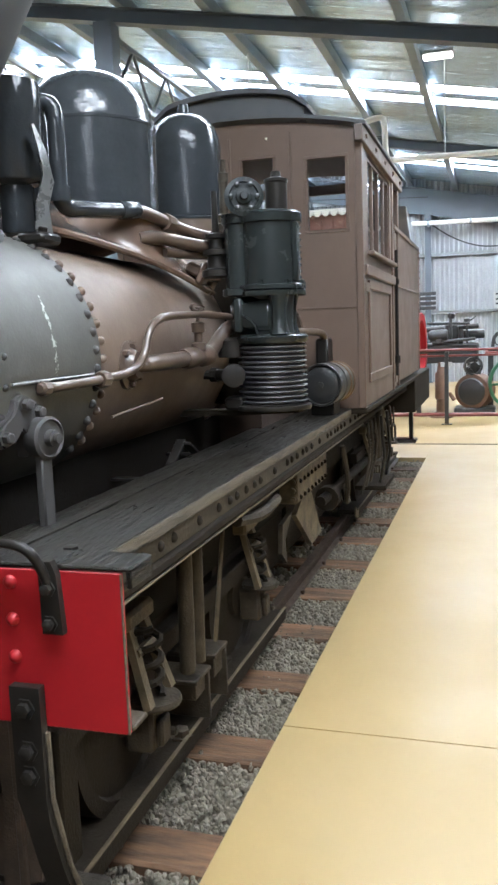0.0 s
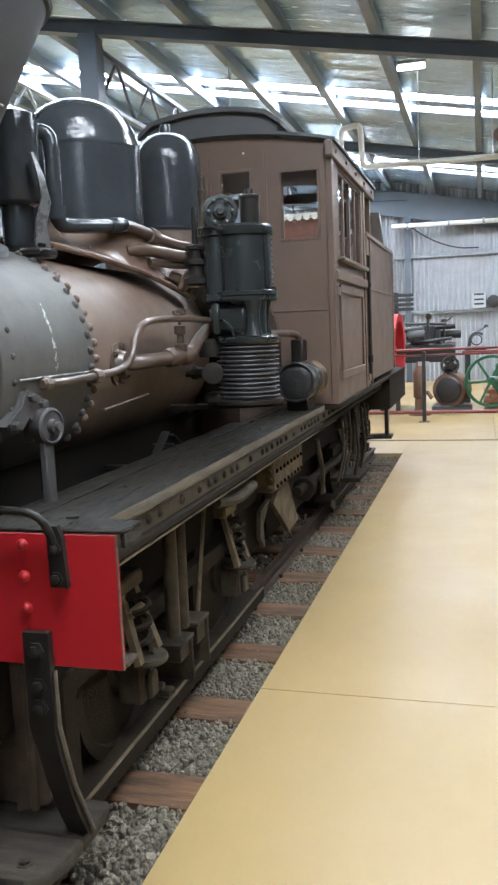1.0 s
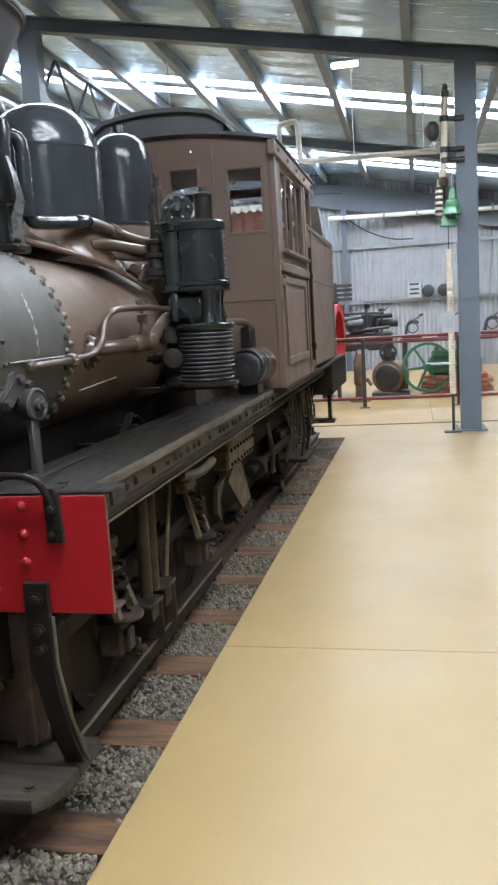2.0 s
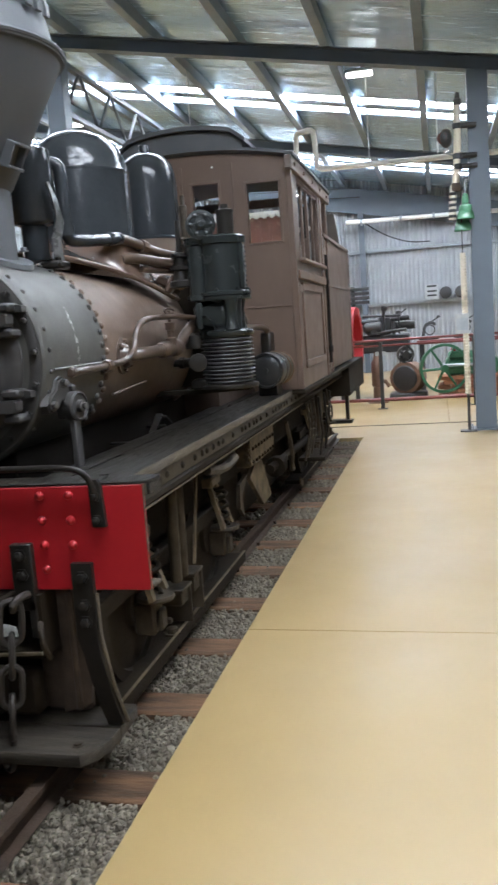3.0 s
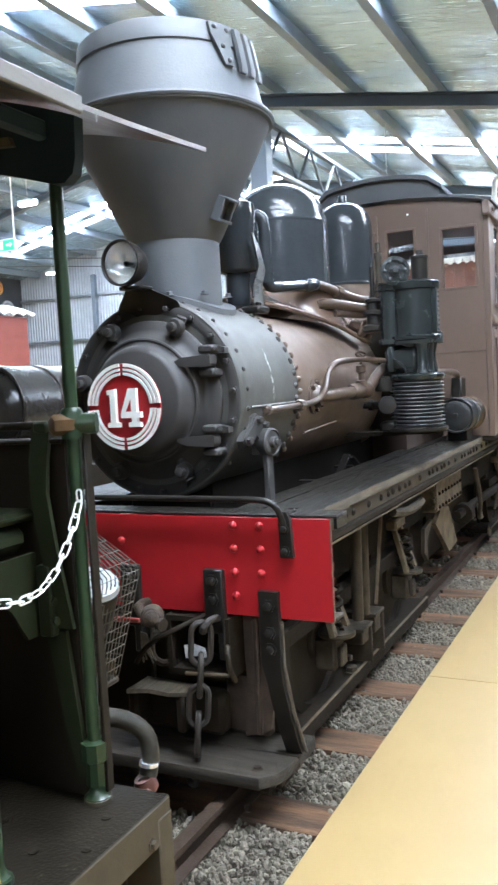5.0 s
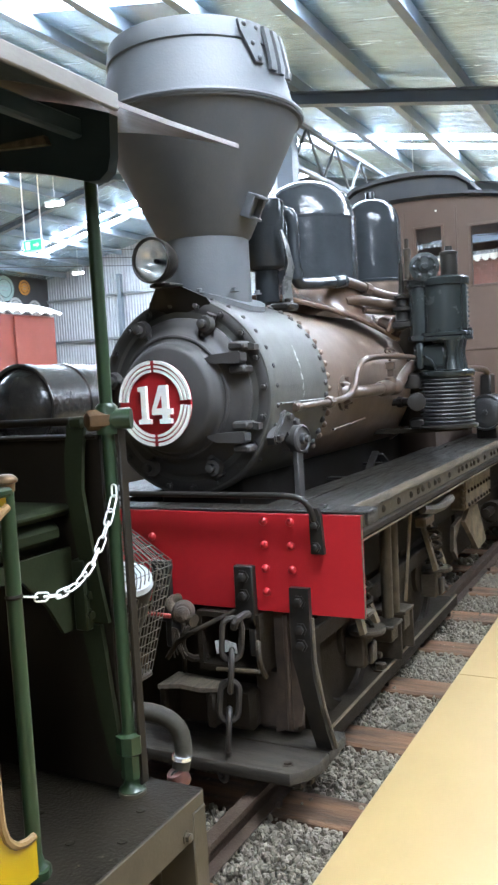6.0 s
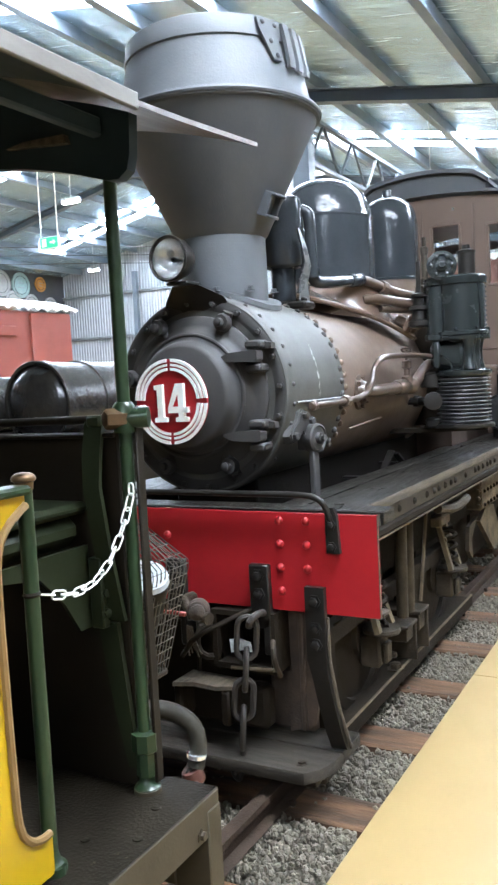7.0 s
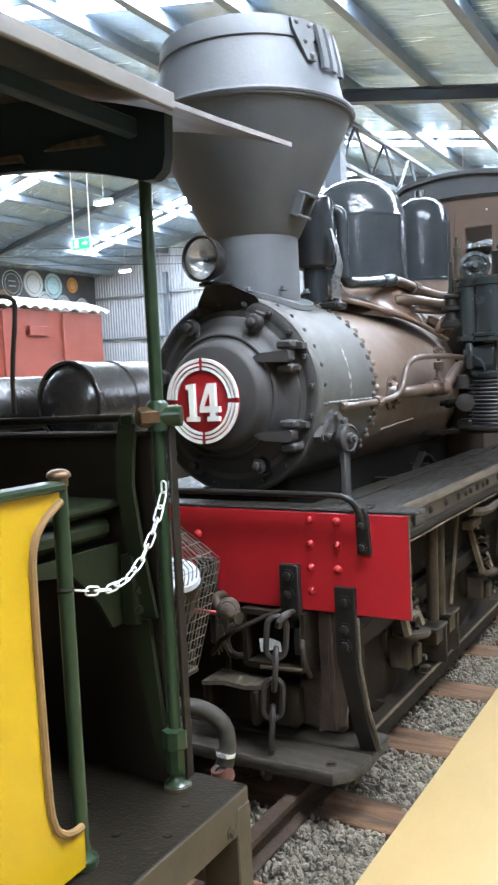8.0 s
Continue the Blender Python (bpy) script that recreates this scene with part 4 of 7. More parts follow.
part("valve_flange", Shape().lathe([(0.062, 0), (0.066, 0.008), (0.066, 0.02), (0.04, 0.024), (0.04, 0.07)], (-0.255, 0.37, 2.02), (1, 0.1, 0), 20), BLACK_GLOSS, v)
part("valve_stub", Shape().rod((-0.29, 0.35, 1.95), (-0.2, 0.36, 1.94), 0.034), PIPE_BROWN, v)

# feed pipes along the boiler side
part("feed_pipe", Shape().tube([(-0.36, -1.06, 1.465), (-0.345, -1.02, 1.465), (-0.345, -0.62, 1.47), (-0.335, -0.5, 1.49), (-0.325, -0.44, 1.54), (-0.325, -0.42, 1.6), (-0.315, -0.36, 1.655), (-0.3, -0.2, 1.67), (-0.25, 0.1, 1.67), (-0.2, 0.4, 1.645), (-0.16, 0.5, 1.635)], 0.0145, 10, 1), PIPE_BROWN, loco, "thin brown feed pipe bent along the boiler")
part("pipe_union", Shape().lathe([(0.024, 0), (0.028, 0.008), (0.028, 0.04), (0.024, 0.05)], (-0.345, -0.76, 1.468), (0, 1, 0), 8), PIPE_BROWN, loco)
part("pipe_union", Shape().lathe([(0.012, 0.005), (0.021, 0.012), (0.021, 0.045), (0.016, 0.05)], (-0.36, -1.09, 1.465), (0, 1, 0), 8), PIPE_BROWN, loco)
part("feed_flange", Shape().lathe([(0.085, 0), (0.085, 0.016), (0.06, 0.022), (0.045, 0.05)], (-0.392, -0.47, 1.5), (1, 0.05, 0), 24), PIPE_BROWN, loco, "bolted round feed flange")
for a in range(20, 380, 60):
    part("flange_nut", Shape().bolt((-0.376, -0.47 + 0.066 * math.cos(radians(a)), 1.5 + 0.066 * math.sin(radians(a))), (1, 0, 0), 0.012, 0.02), PIPE_BROWN, loco)
part("feed_pipe", Shape().tube([(-0.36, -0.46, 1.5), (-0.33, -0.4, 1.5), (-0.31, -0.1, 1.505), (-0.305, 0.1, 1.508), (-0.3, 0.17, 1.525), (-0.285, 0.225, 1.575), (-0.255, 0.27, 1.622), (-0.21, 0.32, 1.637), (-0.16, 0.36, 1.64)], 0.03, 12, 1), PIPE_BROWN, loco, "thick brown feed pipe")
part("check_valve", Shape().lathe([(0.034, 0), (0.042, 0.02), (0.042, 0.1), (0.036, 0.12), (0.036, 0.16), (0.044, 0.17), (0.044, 0.22), (0.032, 0.23)], (-0.315, -0.12, 1.505), (0.08, 1, 0.02), 12), PIPE_BROWN, loco)
part("check_valve", Shape().lathe([(0.03, 1.53), (0.03, 1.56), (0.018, 1.565), (0.018, 1.6), (0.028, 1.605), (0.028, 1.64), (0.008, 1.645), (0.008, 1.7)], (-0.3, 0.02, 0), (0, 0, 1), 10), PIPE_BROWN, loco)
part("hand_wheel", Shape().tube([(-0.3 + 0.01 * math.cos(radians(a)), 0.02 + 0.045 * math.cos(radians(a)), 1.7 + 0.012 * math.sin(radians(a))) for a in range(0, 360, 30)], 0.007, 6, closed=True), PIPE_BROWN, loco)
part("boiler_rod", Shape().tube([(-0.39, -0.6, 1.335), (-0.376, -0.2, 1.36)], 0.005, 6), BOILER_BROWN, loco)

# bell crank on the smokebox side, with its rod to the deck
LOBES = [(-1.06, 1.29), (-1.055, 1.36), (-1.085, 1.415), (-1.12, 1.44), (-1.17, 1.458), (-1.205, 1.445), (-1.225, 1.41), (-1.275, 1.385), (-1.3, 1.355), (-1.285, 1.325), (-1.235, 1.335), (-1.19, 1.37), (-1.17, 1.35), (-1.16, 1.29)]
cr = part("crank_bracket", Shape().prism(LOBES, "x", -0.392, -0.362).prism([(-1.13 + (y + 1.13) * 0.93, 1.38 + (z - 1.38) * 0.93) for y, z in LOBES], "x", -0.3622, -0.354), SMOKEBOX, loco, "grey cast crank bracket on the smokebox side")
part("crank_disc", Shape().lathe([(0.05, -0.02), (0.056, 0), (0.059, 0.008), (0.059, 0.044), (0.051, 0.05), (0.047, 0.044), (0.024, 0.046), (0.022, 0.064), (0.013, 0.066), (0.013, 0.08), (0, 0.08)], (-0.362, -1.112, 1.335), (1, -0.2, 0), 28), SMOKEBOX, cr)
part("crank_rod", Shape().box(-0.352, -0.328, -1.15, -1.096, 1.06, 1.3, 0.005), SMOKEBOX, cr)
for y, z in ((-1.175, 1.43), (-1.115, 1.405), (-1.275, 1.355)):
    part("crank_bolt", Shape().bolt((-0.355, y, z), (1, -0.2, 0), 0.016, 0.022), SMOKEBOX, cr)

# running board
CHANNEL = material("grimy_brown_channel", (0.042, 0.032, 0.02), 0.6, dark=(0.02, 0.0155, 0.0105), scale=9, amount=0.9, bump=0.3, stretch=(1, 0.4, 1), spec=0.25)
WALK = 1.098
for side in (0, 1):
    fx = (lambda x: x) if side == 0 else (lambda x: 2 * C - x)
    spans = ((-0.048, -0.282), (-0.289, -0.4))
    for i, (a, b) in enumerate(spans):
        x0, x1 = sorted((fx(a), fx(b)))
        for y0, y1 in (((-1.478, 0.62), (0.626, 2.066)) if i else ((-1.478, 2.066),)):
            rngp = random.Random(i * 7 + int(y0 * 10))
            s = Shape()
            n = 24
            rows = []
            for j in range(n + 1):
                y = y0 + (y1 - y0) * j / n
                rows.append([(x0 + (x1 - x0) * k / 4 + (rngp.uniform(-0.003, 0.003) if k in (0, 4) else 0), y, WALK - (0.004 if k in (0, 4) else 0) + rngp.uniform(-0.0015, 0.0015)) for k in range(5)])
            s.sheet(rows, -0.042)
            part("deck_plank", s, DECK_WOOD, loco, "worn black painted deck plank" if side == 0 else "", angle=50)
    if side == 0:
        rngp = random.Random(3)
        cols = []
        for j in range(160):
            y = -1.47 + 3.5 * j / 159
            bite = max(0.0, noise.noise(Vector((y * 5.0, 0.4, 0))) - 0.25)
            cols.append([(-0.0455, y, WALK - 0.005 - rngp.uniform(0, 0.003)), (-0.0435 - 0.01 * bite, y, WALK - 0.02), (-0.0455, y, WALK - 0.042 + 0.03 * bite + rngp.uniform(-0.002, 0.002))])
        part("deck_edge", Shape().sheet(cols, -0.004, (1, 0, 0)), WORN_WOOD, loco, "splintered bare timber deck edge")
    x0, x1 = sorted((fx(-0.058), fx(-0.12)))
    ch1 = part("side_channel", Shape().box(x0, x1, -1.4, 6.9, 0.985, 1.052, 0.003), CHANNEL, loco, "grimy brown riveted side channel under the deck")
    x0, x1 = sorted((fx(-0.052), fx(-0.12)))
    part("channel_flange", Shape().box(x0, x1, -1.4, 6.9, 0.94, 0.983, 0.012), UNDER_DARK, ch1)
    x0, x1 = sorted((fx(-0.056), fx(-0.072)))
    # ochre strip paints the highlight along the flange's lower edge
    part("lit_flange_edge", Shape().box(x0, x1, -1.4, 2.6, 0.932, 0.9395, 0.002), OCHRE, ch1, "pale ochre strip for the lit lower edge")
    if side == 0:
        for i in range(56):
            y = -1.33 + 0.102 * i + 0.012 * math.sin(i * 2.3)
            if i % 9 not in (5, 7):
                part("rivet", Shape().dome((-0.0581, y, 1.02), (1, 0, 0), 0.017, 0.012, 8), UNDER_DARK, ch1)
    x0, x1 = sorted((fx(-0.30), fx(-0.36)))
    part("frame_plate", Shape().box(x0, x1, -1.4, 6.7, 0.62, 0.95, 0.004), UNDER_SHADE, loco)
# coloured near-black for the shade between boiler and deck
part("drip_tray", Shape().box(2 * C + 0.37, -0.37, -1.33, 2.0, 0.86, 0.875, 0.003), UNDER_SHADE, loco)
m1 = Matrix.Translation((-0.44, 0.06, 1.11)) @ Matrix.Rotation(radians(32), 4, "X")
m2 = Matrix.Translation((-0.41, 0.18, 1.11)) @ Matrix.Rotation(radians(-28), 4, "X")
part("scrap_bracket", Shape().box(-0.02, 0.02, -0.09, 0.09, -0.006, 0.006, 0.002, m1), BLACK_PAINT, loco, "loose bent bracket beside the boiler")
part("scrap_bracket", Shape().box(-0.02, 0.02, -0.08, 0.08, -0.006, 0.006, 0.002, m2), BLACK_PAINT, loco)
part("cross_strap", Shape().box(-0.56, -0.39, -0.3, -0.25, 1.06, 1.07, 0.003), BLACK_PAINT, loco)
part("cross_strap", Shape().box(-0.56, -0.4, 0.24, 0.27, 1.07, 1.085, 0.003), BLACK_PAINT, loco)
part("deck_bolt", Shape().bolt((-0.14, -1.36, WALK), (0, 0, 1), 0.02, 0.01), BLACK_PAINT, loco)

# buffer beam
beam = part("buffer_beam", Shape().box(C - 0.7, C + 0.7, -1.497, -1.34, 0.745, 1.02, 0.008), UNDER, loco, "timber buffer beam behind a red face plate")
part("face_plate", Shape().box(C - 0.845, 0.062, -1.512, -1.498, 0.727, 1.096, 0.003), RED, beam, "red painted front plate")
part("beam_cap", Shape().box(C - 0.845, 0.085, -1.512, -1.39, 1.0985, 1.108, 0.004).box(0.072, 0.085, -1.508, -1.395, 1.06, 1.1, 0.003), DECK_WOOD, beam, "worn black cap strip along the beam")
for sx in (1, -1):
    for x in (-0.319, -0.211):
        for z in (1.062, 0.975, 0.887, 0.799):
            part("rivet", Shape().dome((C + sx * (x - C), -1.512, z + 0.002), (0, -1, 0), 0.0165, 0.016, 12), RED, beam)
for z in (0.99, 0.89, 0.8):
    part("rivet", Shape().dome((-0.815, -1.512, z), (0, -1, 0), 0.0165, 0.016, 12), RED, beam)
hr = part("handrail", Shape().tube([(-0.105, -1.527, 1.06), (-0.11, -1.54, 1.1), (-0.12, -1.555, 1.14), (-0.15, -1.56, 1.162), (-0.21, -1.56, 1.168), (-0.3, -1.56, 1.168), (C - 0.45, -1.56, 1.168), (C - 0.6, -1.555, 1.15), (C - 0.66, -1.53, 1.06)], 0.0115, 10, 1), BLACK_PAINT, loco, "black handrail bent over the buffer beam")
for x in (-0.105, C - 0.665):
    part("handrail_plate", Shape().prism([(x - 0.02, 0.955), (x + 0.03, 0.955), (x + 0.022, 1.09), (x + 0.01, 1.12), (x - 0.012, 1.12), (x - 0.022, 1.09)], "y", -1.532, -1.512), BLACK_PAINT, hr)
    for z in (1.06, 0.98):
        part("bolt", Shape().bolt((x, -1.532, z), (0, -1, 0), 0.013, 0.016), BLACK_PAINT, hr)
# hangers and footboard
for x in (-0.4, C, 2 * C + 0.4):
    hg = part("hanger", Shape().box(x - 0.04, x + 0.04, -1.545, -1.513, 0.66, 0.9, 0.004).box(x + 0.012, x + 0.04, -1.545, -1.44, 0.56, 0.7, 0.004), BLACK_PAINT, loco, "black iron hanger bolted to the beam")
    for z in (0.86, 0.79):
        part("bolt", Shape().bolt((x, -1.545, z), (0, -1, 0), 0.017, 0.02), BLACK_PAINT, hg)
for sx in (1, -1):
    mid = [(-0.178, -1.53, 0.83), (-0.178, -1.53, 0.56), (-0.17, -1.525, 0.5), (-0.16, -1.50, 0.38), (-0.152, -1.47, 0.28), (-0.149, -1.43, 0.197)]
    s = Shape().sheet([[(C + sx * (x + i * (0.038 if z > 0.5 else 0.032) - C), y - 0.012, z) for x, y, z in mid] for i in (-1, 1)], 0.024, (0, 1, 0))
    st = part("step_hanger", s, BLACK_PAINT, loco, "bent black step hanger with a worn edge")
    e = Shape().tube([(C + sx * (x - C), y, z) for x, y, z in ((-0.136, -1.525, 0.72), (-0.134, -1.525, 0.56), (-0.119, -1.495, 0.38), (-0.108, -1.425, 0.2))], 0.0065, 6)
    part("worn_edge", e, WORN_WOOD, st)
    for z in (0.78, 0.68, 0.62):
        part("bolt", Shape().bolt((C + sx * (-0.178 - C), -1.542, z), (0, -1, 0), 0.017, 0.016), BLACK_PAINT, st)
BOARD_GREY = material("grey_weathered_board", (0.046, 0.037, 0.026), 0.55, spec=0.2, dark=(0.015, 0.0125, 0.01), scale=6, amount=1.0, bump=0.5, stretch=(0.6, 6, 6), spots=(0.16, 0.15, 0.125), spot_scale=14, spot_at=0.66)
fb = part("footboard", Shape().box(C - 0.6, C + 0.6, -1.62, -1.3, 0.12, 0.149, 0.004), UNDER, loco, "grey weathered timber footboard")
for yb in ([(-0.636, -1.275), (0.636, -1.275), (0.648, -1.3), (0.648, -1.462), (-0.648, -1.462), (-0.648, -1.3)], [(-0.648, -1.467), (0.648, -1.467), (0.645, -1.56), (0.625, -1.62), (0.58, -1.672), (-0.58, -1.672), (-0.625, -1.62), (-0.645, -1.56)]):
    mx, my = 0.0, sum(y for _, y in yb) / len(yb)
    part("plank", Shape().sheet([[(C + x * k, my + (y - my) * q, z) for x, y in yb + yb[:1]] for k, q, z in ((0.1, 0.1, 0.15), (0.99, 0.95, 0.15), (1.0, 1.0, 0.157), (1.0, 1.0, 0.188), (0.993, 0.96, 0.195), (0.1, 0.1, 0.195))]), BOARD_GREY, fb, "worn grey plank")
for x, y in ((C - 0.5, -1.33), (C + 0.42, -1.33), (C + 0.6, -1.42), (C + 0.54, -1.6)):
    part("bolt", Shape().bolt((x, y, 0.195), (0, 0, 1), 0.016, 0.01), UNDER, fb)
part("footboard_batten", Shape().box(C + 0.46, C + 0.6, -1.53, -1.3, 0.09, 0.14, 0.006), UNDER, fb)
MACHINE_RED = material("worn_red_enamel", (0.2, 0.02, 0.012), 0.5, dark=(0.09, 0.016, 0.011), scale=20, bump=0.2)
# coupler, cock and chain below the beam
RUST_PLATE = material("rusty_brown_plate", (0.06, 0.038, 0.024), 0.7, dark=(0.025, 0.018, 0.012), scale=9, amount=0.9, bump=0.3)
cp = part("coupler", Shape().holed("y", -1.54, -1.34, -0.615, -0.345, 0.485, 0.715, [(-0.595, -0.365, 0.51, 0.695)]), UNDER_DARK, loco, "open black iron coupler pocket")
part("pocket_back", Shape().box(-0.66, -0.34, -1.335, -1.3, 0.4, 0.74, 0.01), UNDER_DARK, cp)
part("pocket_sill", Shape().prism([(-0.74, -1.5), (-0.5, -1.52), (-0.49, -1.6), (-0.56, -1.63), (-0.66, -1.62), (-0.74, -1.65)], "z", 0.43, 0.446), WORN_WOOD, cp, "worn ochre sill plate")
part("pocket_step", Shape().box(-0.78, -0.4, -1.52, -1.44, 0.25, 0.42, 0.02).box(-0.55, -0.51, -1.62, -1.52, 0.29, 0.428, 0.01).box(-0.76, -0.72, -1.62, -1.52, 0.29, 0.428, 0.01), UNDER_DARK, cp)
part("coupler_pin", Shape().rod((-0.52, -1.57, 0.505), (-0.34, -1.57, 0.515), 0.008, n=8), OCHRE, cp)
part("coupler_arm", Shape().tube([(-0.4, -1.5, 0.745), (-0.5, -1.6, 0.7), (-0.62, -1.66, 0.64), (-0.68, -1.66, 0.56)], 0.01, 8, 1).tube([(-0.69, -1.52, 0.7), (-0.675, -1.55, 0.58), (-0.69, -1.53, 0.46)], 0.009, 8, 1), UNDER_DARK, cp)
part("frame_stub", Shape().box(-0.47, -0.27, -1.37, -1.325, 0.2, 0.46, 0.02).box(-0.33, -0.29, -1.39, -1.33, 0.46, 0.72, 0.01), RUST_PLATE, loco, "rusty cast frame end under the beam")
part("drop_plate", Shape().prism([(-0.36, 0.72), (-0.22, 0.74), (-0.21, 0.5), (-0.25, 0.26), (-0.36, 0.22), (-0.34, 0.45)], "y", -1.42, -1.4).box(-0.3, -0.28, -1.44, -1.42, 0.24, 0.7, 0.004), RUST_PLATE, loco, "rusty brown guard plate behind the beam")
part("floor_slab", Shape().box(-1.3, -0.24, -1.32, -1.22, 0.2, 0.6, 0.01), UNDER_DARK, loco)
ck = part("brake_cock", Shape().tube([(-0.72, -1.45, 0.74), (-0.7, -1.6, 0.76), (-0.65, -1.65, 0.75), (-0.62, -1.66, 0.71)], 0.02, 10, 1).lathe([(0.018, 0), (0.028, 0.01), (0.028, 0.035), (0.018, 0.045), (0.018, 0.07), (0.024, 0.075), (0.024, 0.09)], (-0.62, -1.66, 0.735), (1, -0.3, -0.15), 10), UNDER, loco, "greasy brake pipe cock")
part("cock_body", Shape().lathe([(0.02, -0.03), (0.036, -0.02), (0.042, 0.0), (0.042, 0.03), (0.034, 0.045), (0.026, 0.047), (0.026, 0.06), (0.014, 0.066), (0, 0.066)], (-0.6, -1.65, 0.745), (0.5, -1, 0.1), 18), RUST_PLATE, ck, "rust-brown cock body with a brass plug")
part("cock_handle", Shape().box(-0.74, -0.63, -1.7, -1.685, 0.725, 0.742, 0.004), MACHINE_RED, ck, "red cock handle")
for k in range(5):
    part("frayed_rope", Shape().tube([(-0.69 + 0.008 * k, -1.6 - 0.004 * k, 0.66), (-0.682 + 0.011 * k, -1.615, 0.6 - 0.006 * k), (-0.68 + 0.014 * k, -1.61, 0.545 + 0.012 * (k % 3))], 0.0035, 5, 1), WORN_WOOD, ck)
part("pipe_bend", Shape().tube([(-0.6, -1.5, 0.64), (-0.64, -1.56, 0.66), (-0.67, -1.58, 0.6), (-0.65, -1.57, 0.53), (-0.6, -1.5, 0.52)], 0.014, 8, 1), UNDER_DARK, ck)
part("pipe_bend", Shape().tube([(-0.38, -1.48, 0.62), (-0.345, -1.56, 0.61), (-0.335, -1.57, 0.54), (-0.35, -1.5, 0.47)], 0.011, 8, 1), UNDER, ck)
part("paper_tag", Shape().prism([(-0.52, 0.615), (-0.47, 0.622), (-0.43, 0.612), (-0.425, 0.575), (-0.46, 0.58), (-0.515, 0.565)], "y", -1.575, -1.572), PAPER, loco, "crumpled white tag on the coupler")
chn = part("coupling_chain", Shape().link((-0.42, -1.62, 0.645), (0.1, 0, 1), (0.87, 0.5, 0), 0.16, 0.072, 0.0115), RUST_CHAIN, loco, "dark iron coupling chain")
part("chain_eye", Shape().tube([(-0.385, -1.545, 0.72), (-0.375, -1.6, 0.735), (-0.39, -1.64, 0.72), (-0.405, -1.625, 0.69)], 0.014, 8, 1), RUST_CHAIN, chn)
for i, (x, z) in enumerate(((-0.43, 0.525), (-0.445, 0.41), (-0.455, 0.3))):
    part("chain_link", Shape().link((x, -1.62, z), (0.1, 0, 1), (0.87, 0.5, 0) if i % 2 else (0.45, -0.87, 0), 0.155, 0.07, 0.0115), RUST_CHAIN, chn)
part("chain_hook", Shape().tube([(-0.457, -1.62, 0.235), (-0.468, -1.62, 0.13), (-0.48, -1.62, 0.095), (-0.51, -1.61, 0.1), (-0.51, -1.61, 0.15)], 0.011, 8, 1), RUST_CHAIN, chn)
rngp = random.Random(11)
cols = []
for j in range(40):
    z = 0.729 + 0.365 * j / 39
    cols.append([(0.0622, -1.513, z), (0.0632 + rngp.uniform(0, 0.001), -1.513 + rngp.uniform(0.002, 0.006), z)])
part("chipped_edge", Shape().sheet(cols, -0.003, (1, 0, 0)), WORN_WOOD, beam, "chipped bare plate edge")
part("corner_lug", Shape().box(-0.02, 0.066, -1.495, -1.42, 0.728, 0.742, 0.004), UNDER, beam)

# air compressor on the deck
AX, AY = -0.079, 0.31
PUMP_BLACK = material("oily_black_paint", (0.0125, 0.015, 0.0145), 0.26, dark=(0.019, 0.022, 0.021), scale=8, bump=0.06, grain=60, spec=0.42, rough_var=0.06)
cmp_ = part("air_compressor", Shape().lathe([(0.128, 1.8), (0.128, 2.05), (0.138, 2.055), (0.14, 2.09), (0.132, 2.1), (0, 2.1)], (AX, AY, 0), (0, 0, 1), 40), PUMP_BLACK, loco, "black finned steam air compressor standing on the deck")
part("upper_flange", Shape().lathe([(0.148, 1.752), (0.15, 1.757), (0.15, 1.772), (0.143, 1.776), (0.15, 1.78), (0.15, 1.796), (0.146, 1.8)], (AX, AY, 0), (0, 0, 1), 40), PUMP_BLACK, cmp_)
s = Shape().lathe([(0.098, 1.592), (0.094, 1.62), (0.094, 1.7), (0.1, 1.752)], (AX, AY, 0), (0, 0, 1), 24)
part("centre_piece", s, PUMP_BLACK, cmp_)
for a in (-58, 60, 120):
    x, y = AX + 0.108 * math.cos(radians(a)), AY + 0.108 * math.sin(radians(a))
    part("pillar", Shape().lathe([(0.046, 1.592), (0.034, 1.63), (0.032, 1.7), (0.044, 1.752)], (x, y, 0), (0, 0, 1), 16), PUMP_BLACK, cmp_)
part("lower_cover", Shape().lathe([(0.148, 1.555), (0.153, 1.562), (0.153, 1.582), (0.14, 1.592), (0.06, 1.594)], (AX, AY, 0), (0, 0, 1), 40), PUMP_BLACK, cmp_)
prof = [(0.135, 1.295)]
z = 1.302
for i in range(12):
    prof += [(0.128, z), (0.144, z + 0.003), (0.146, z + 0.006), (0.144, z + 0.009), (0.128, z + 0.012)]
    z += 0.021
prof += [(0.136, 1.556)]
part("finned_cylinder", Shape().lathe(prof, (AX, AY, 0), (0, 0, 1), 44), MACHINE_BLACK, cmp_, "finned lower cylinder")
part("base_ring", Shape().lathe([(0.06, 1.268), (0.158, 1.27), (0.162, 1.278), (0.16, 1.29), (0.137, 1.298)], (AX, AY, 0), (0, 0, 1), 40), BLACK_PAINT, cmp_)
for a in range(0, 360, 45):
    part("flange_bolt", Shape().bolt((AX + 0.138 * math.cos(radians(a)), AY + 0.138 * math.sin(radians(a)), 1.8), (0, 0, 1), 0.01, 0.014), PUMP_BLACK, cmp_)
part("valve_head", Shape().lathe([(0.055, -0.12), (0.055, 0.1), (0.076, 0.1), (0.079, 0.105), (0.079, 0.118), (0.06, 0.12), (0.056, 0.112), (0.034, 0.112), (0.03, 0.135), (0.018, 0.137), (0.014, 0.15), (0, 0.15)], (AX - 0.1, AY - 0.02, 2.155), (0.35, -1, 0), 26), PUMP_BLACK, cmp_)
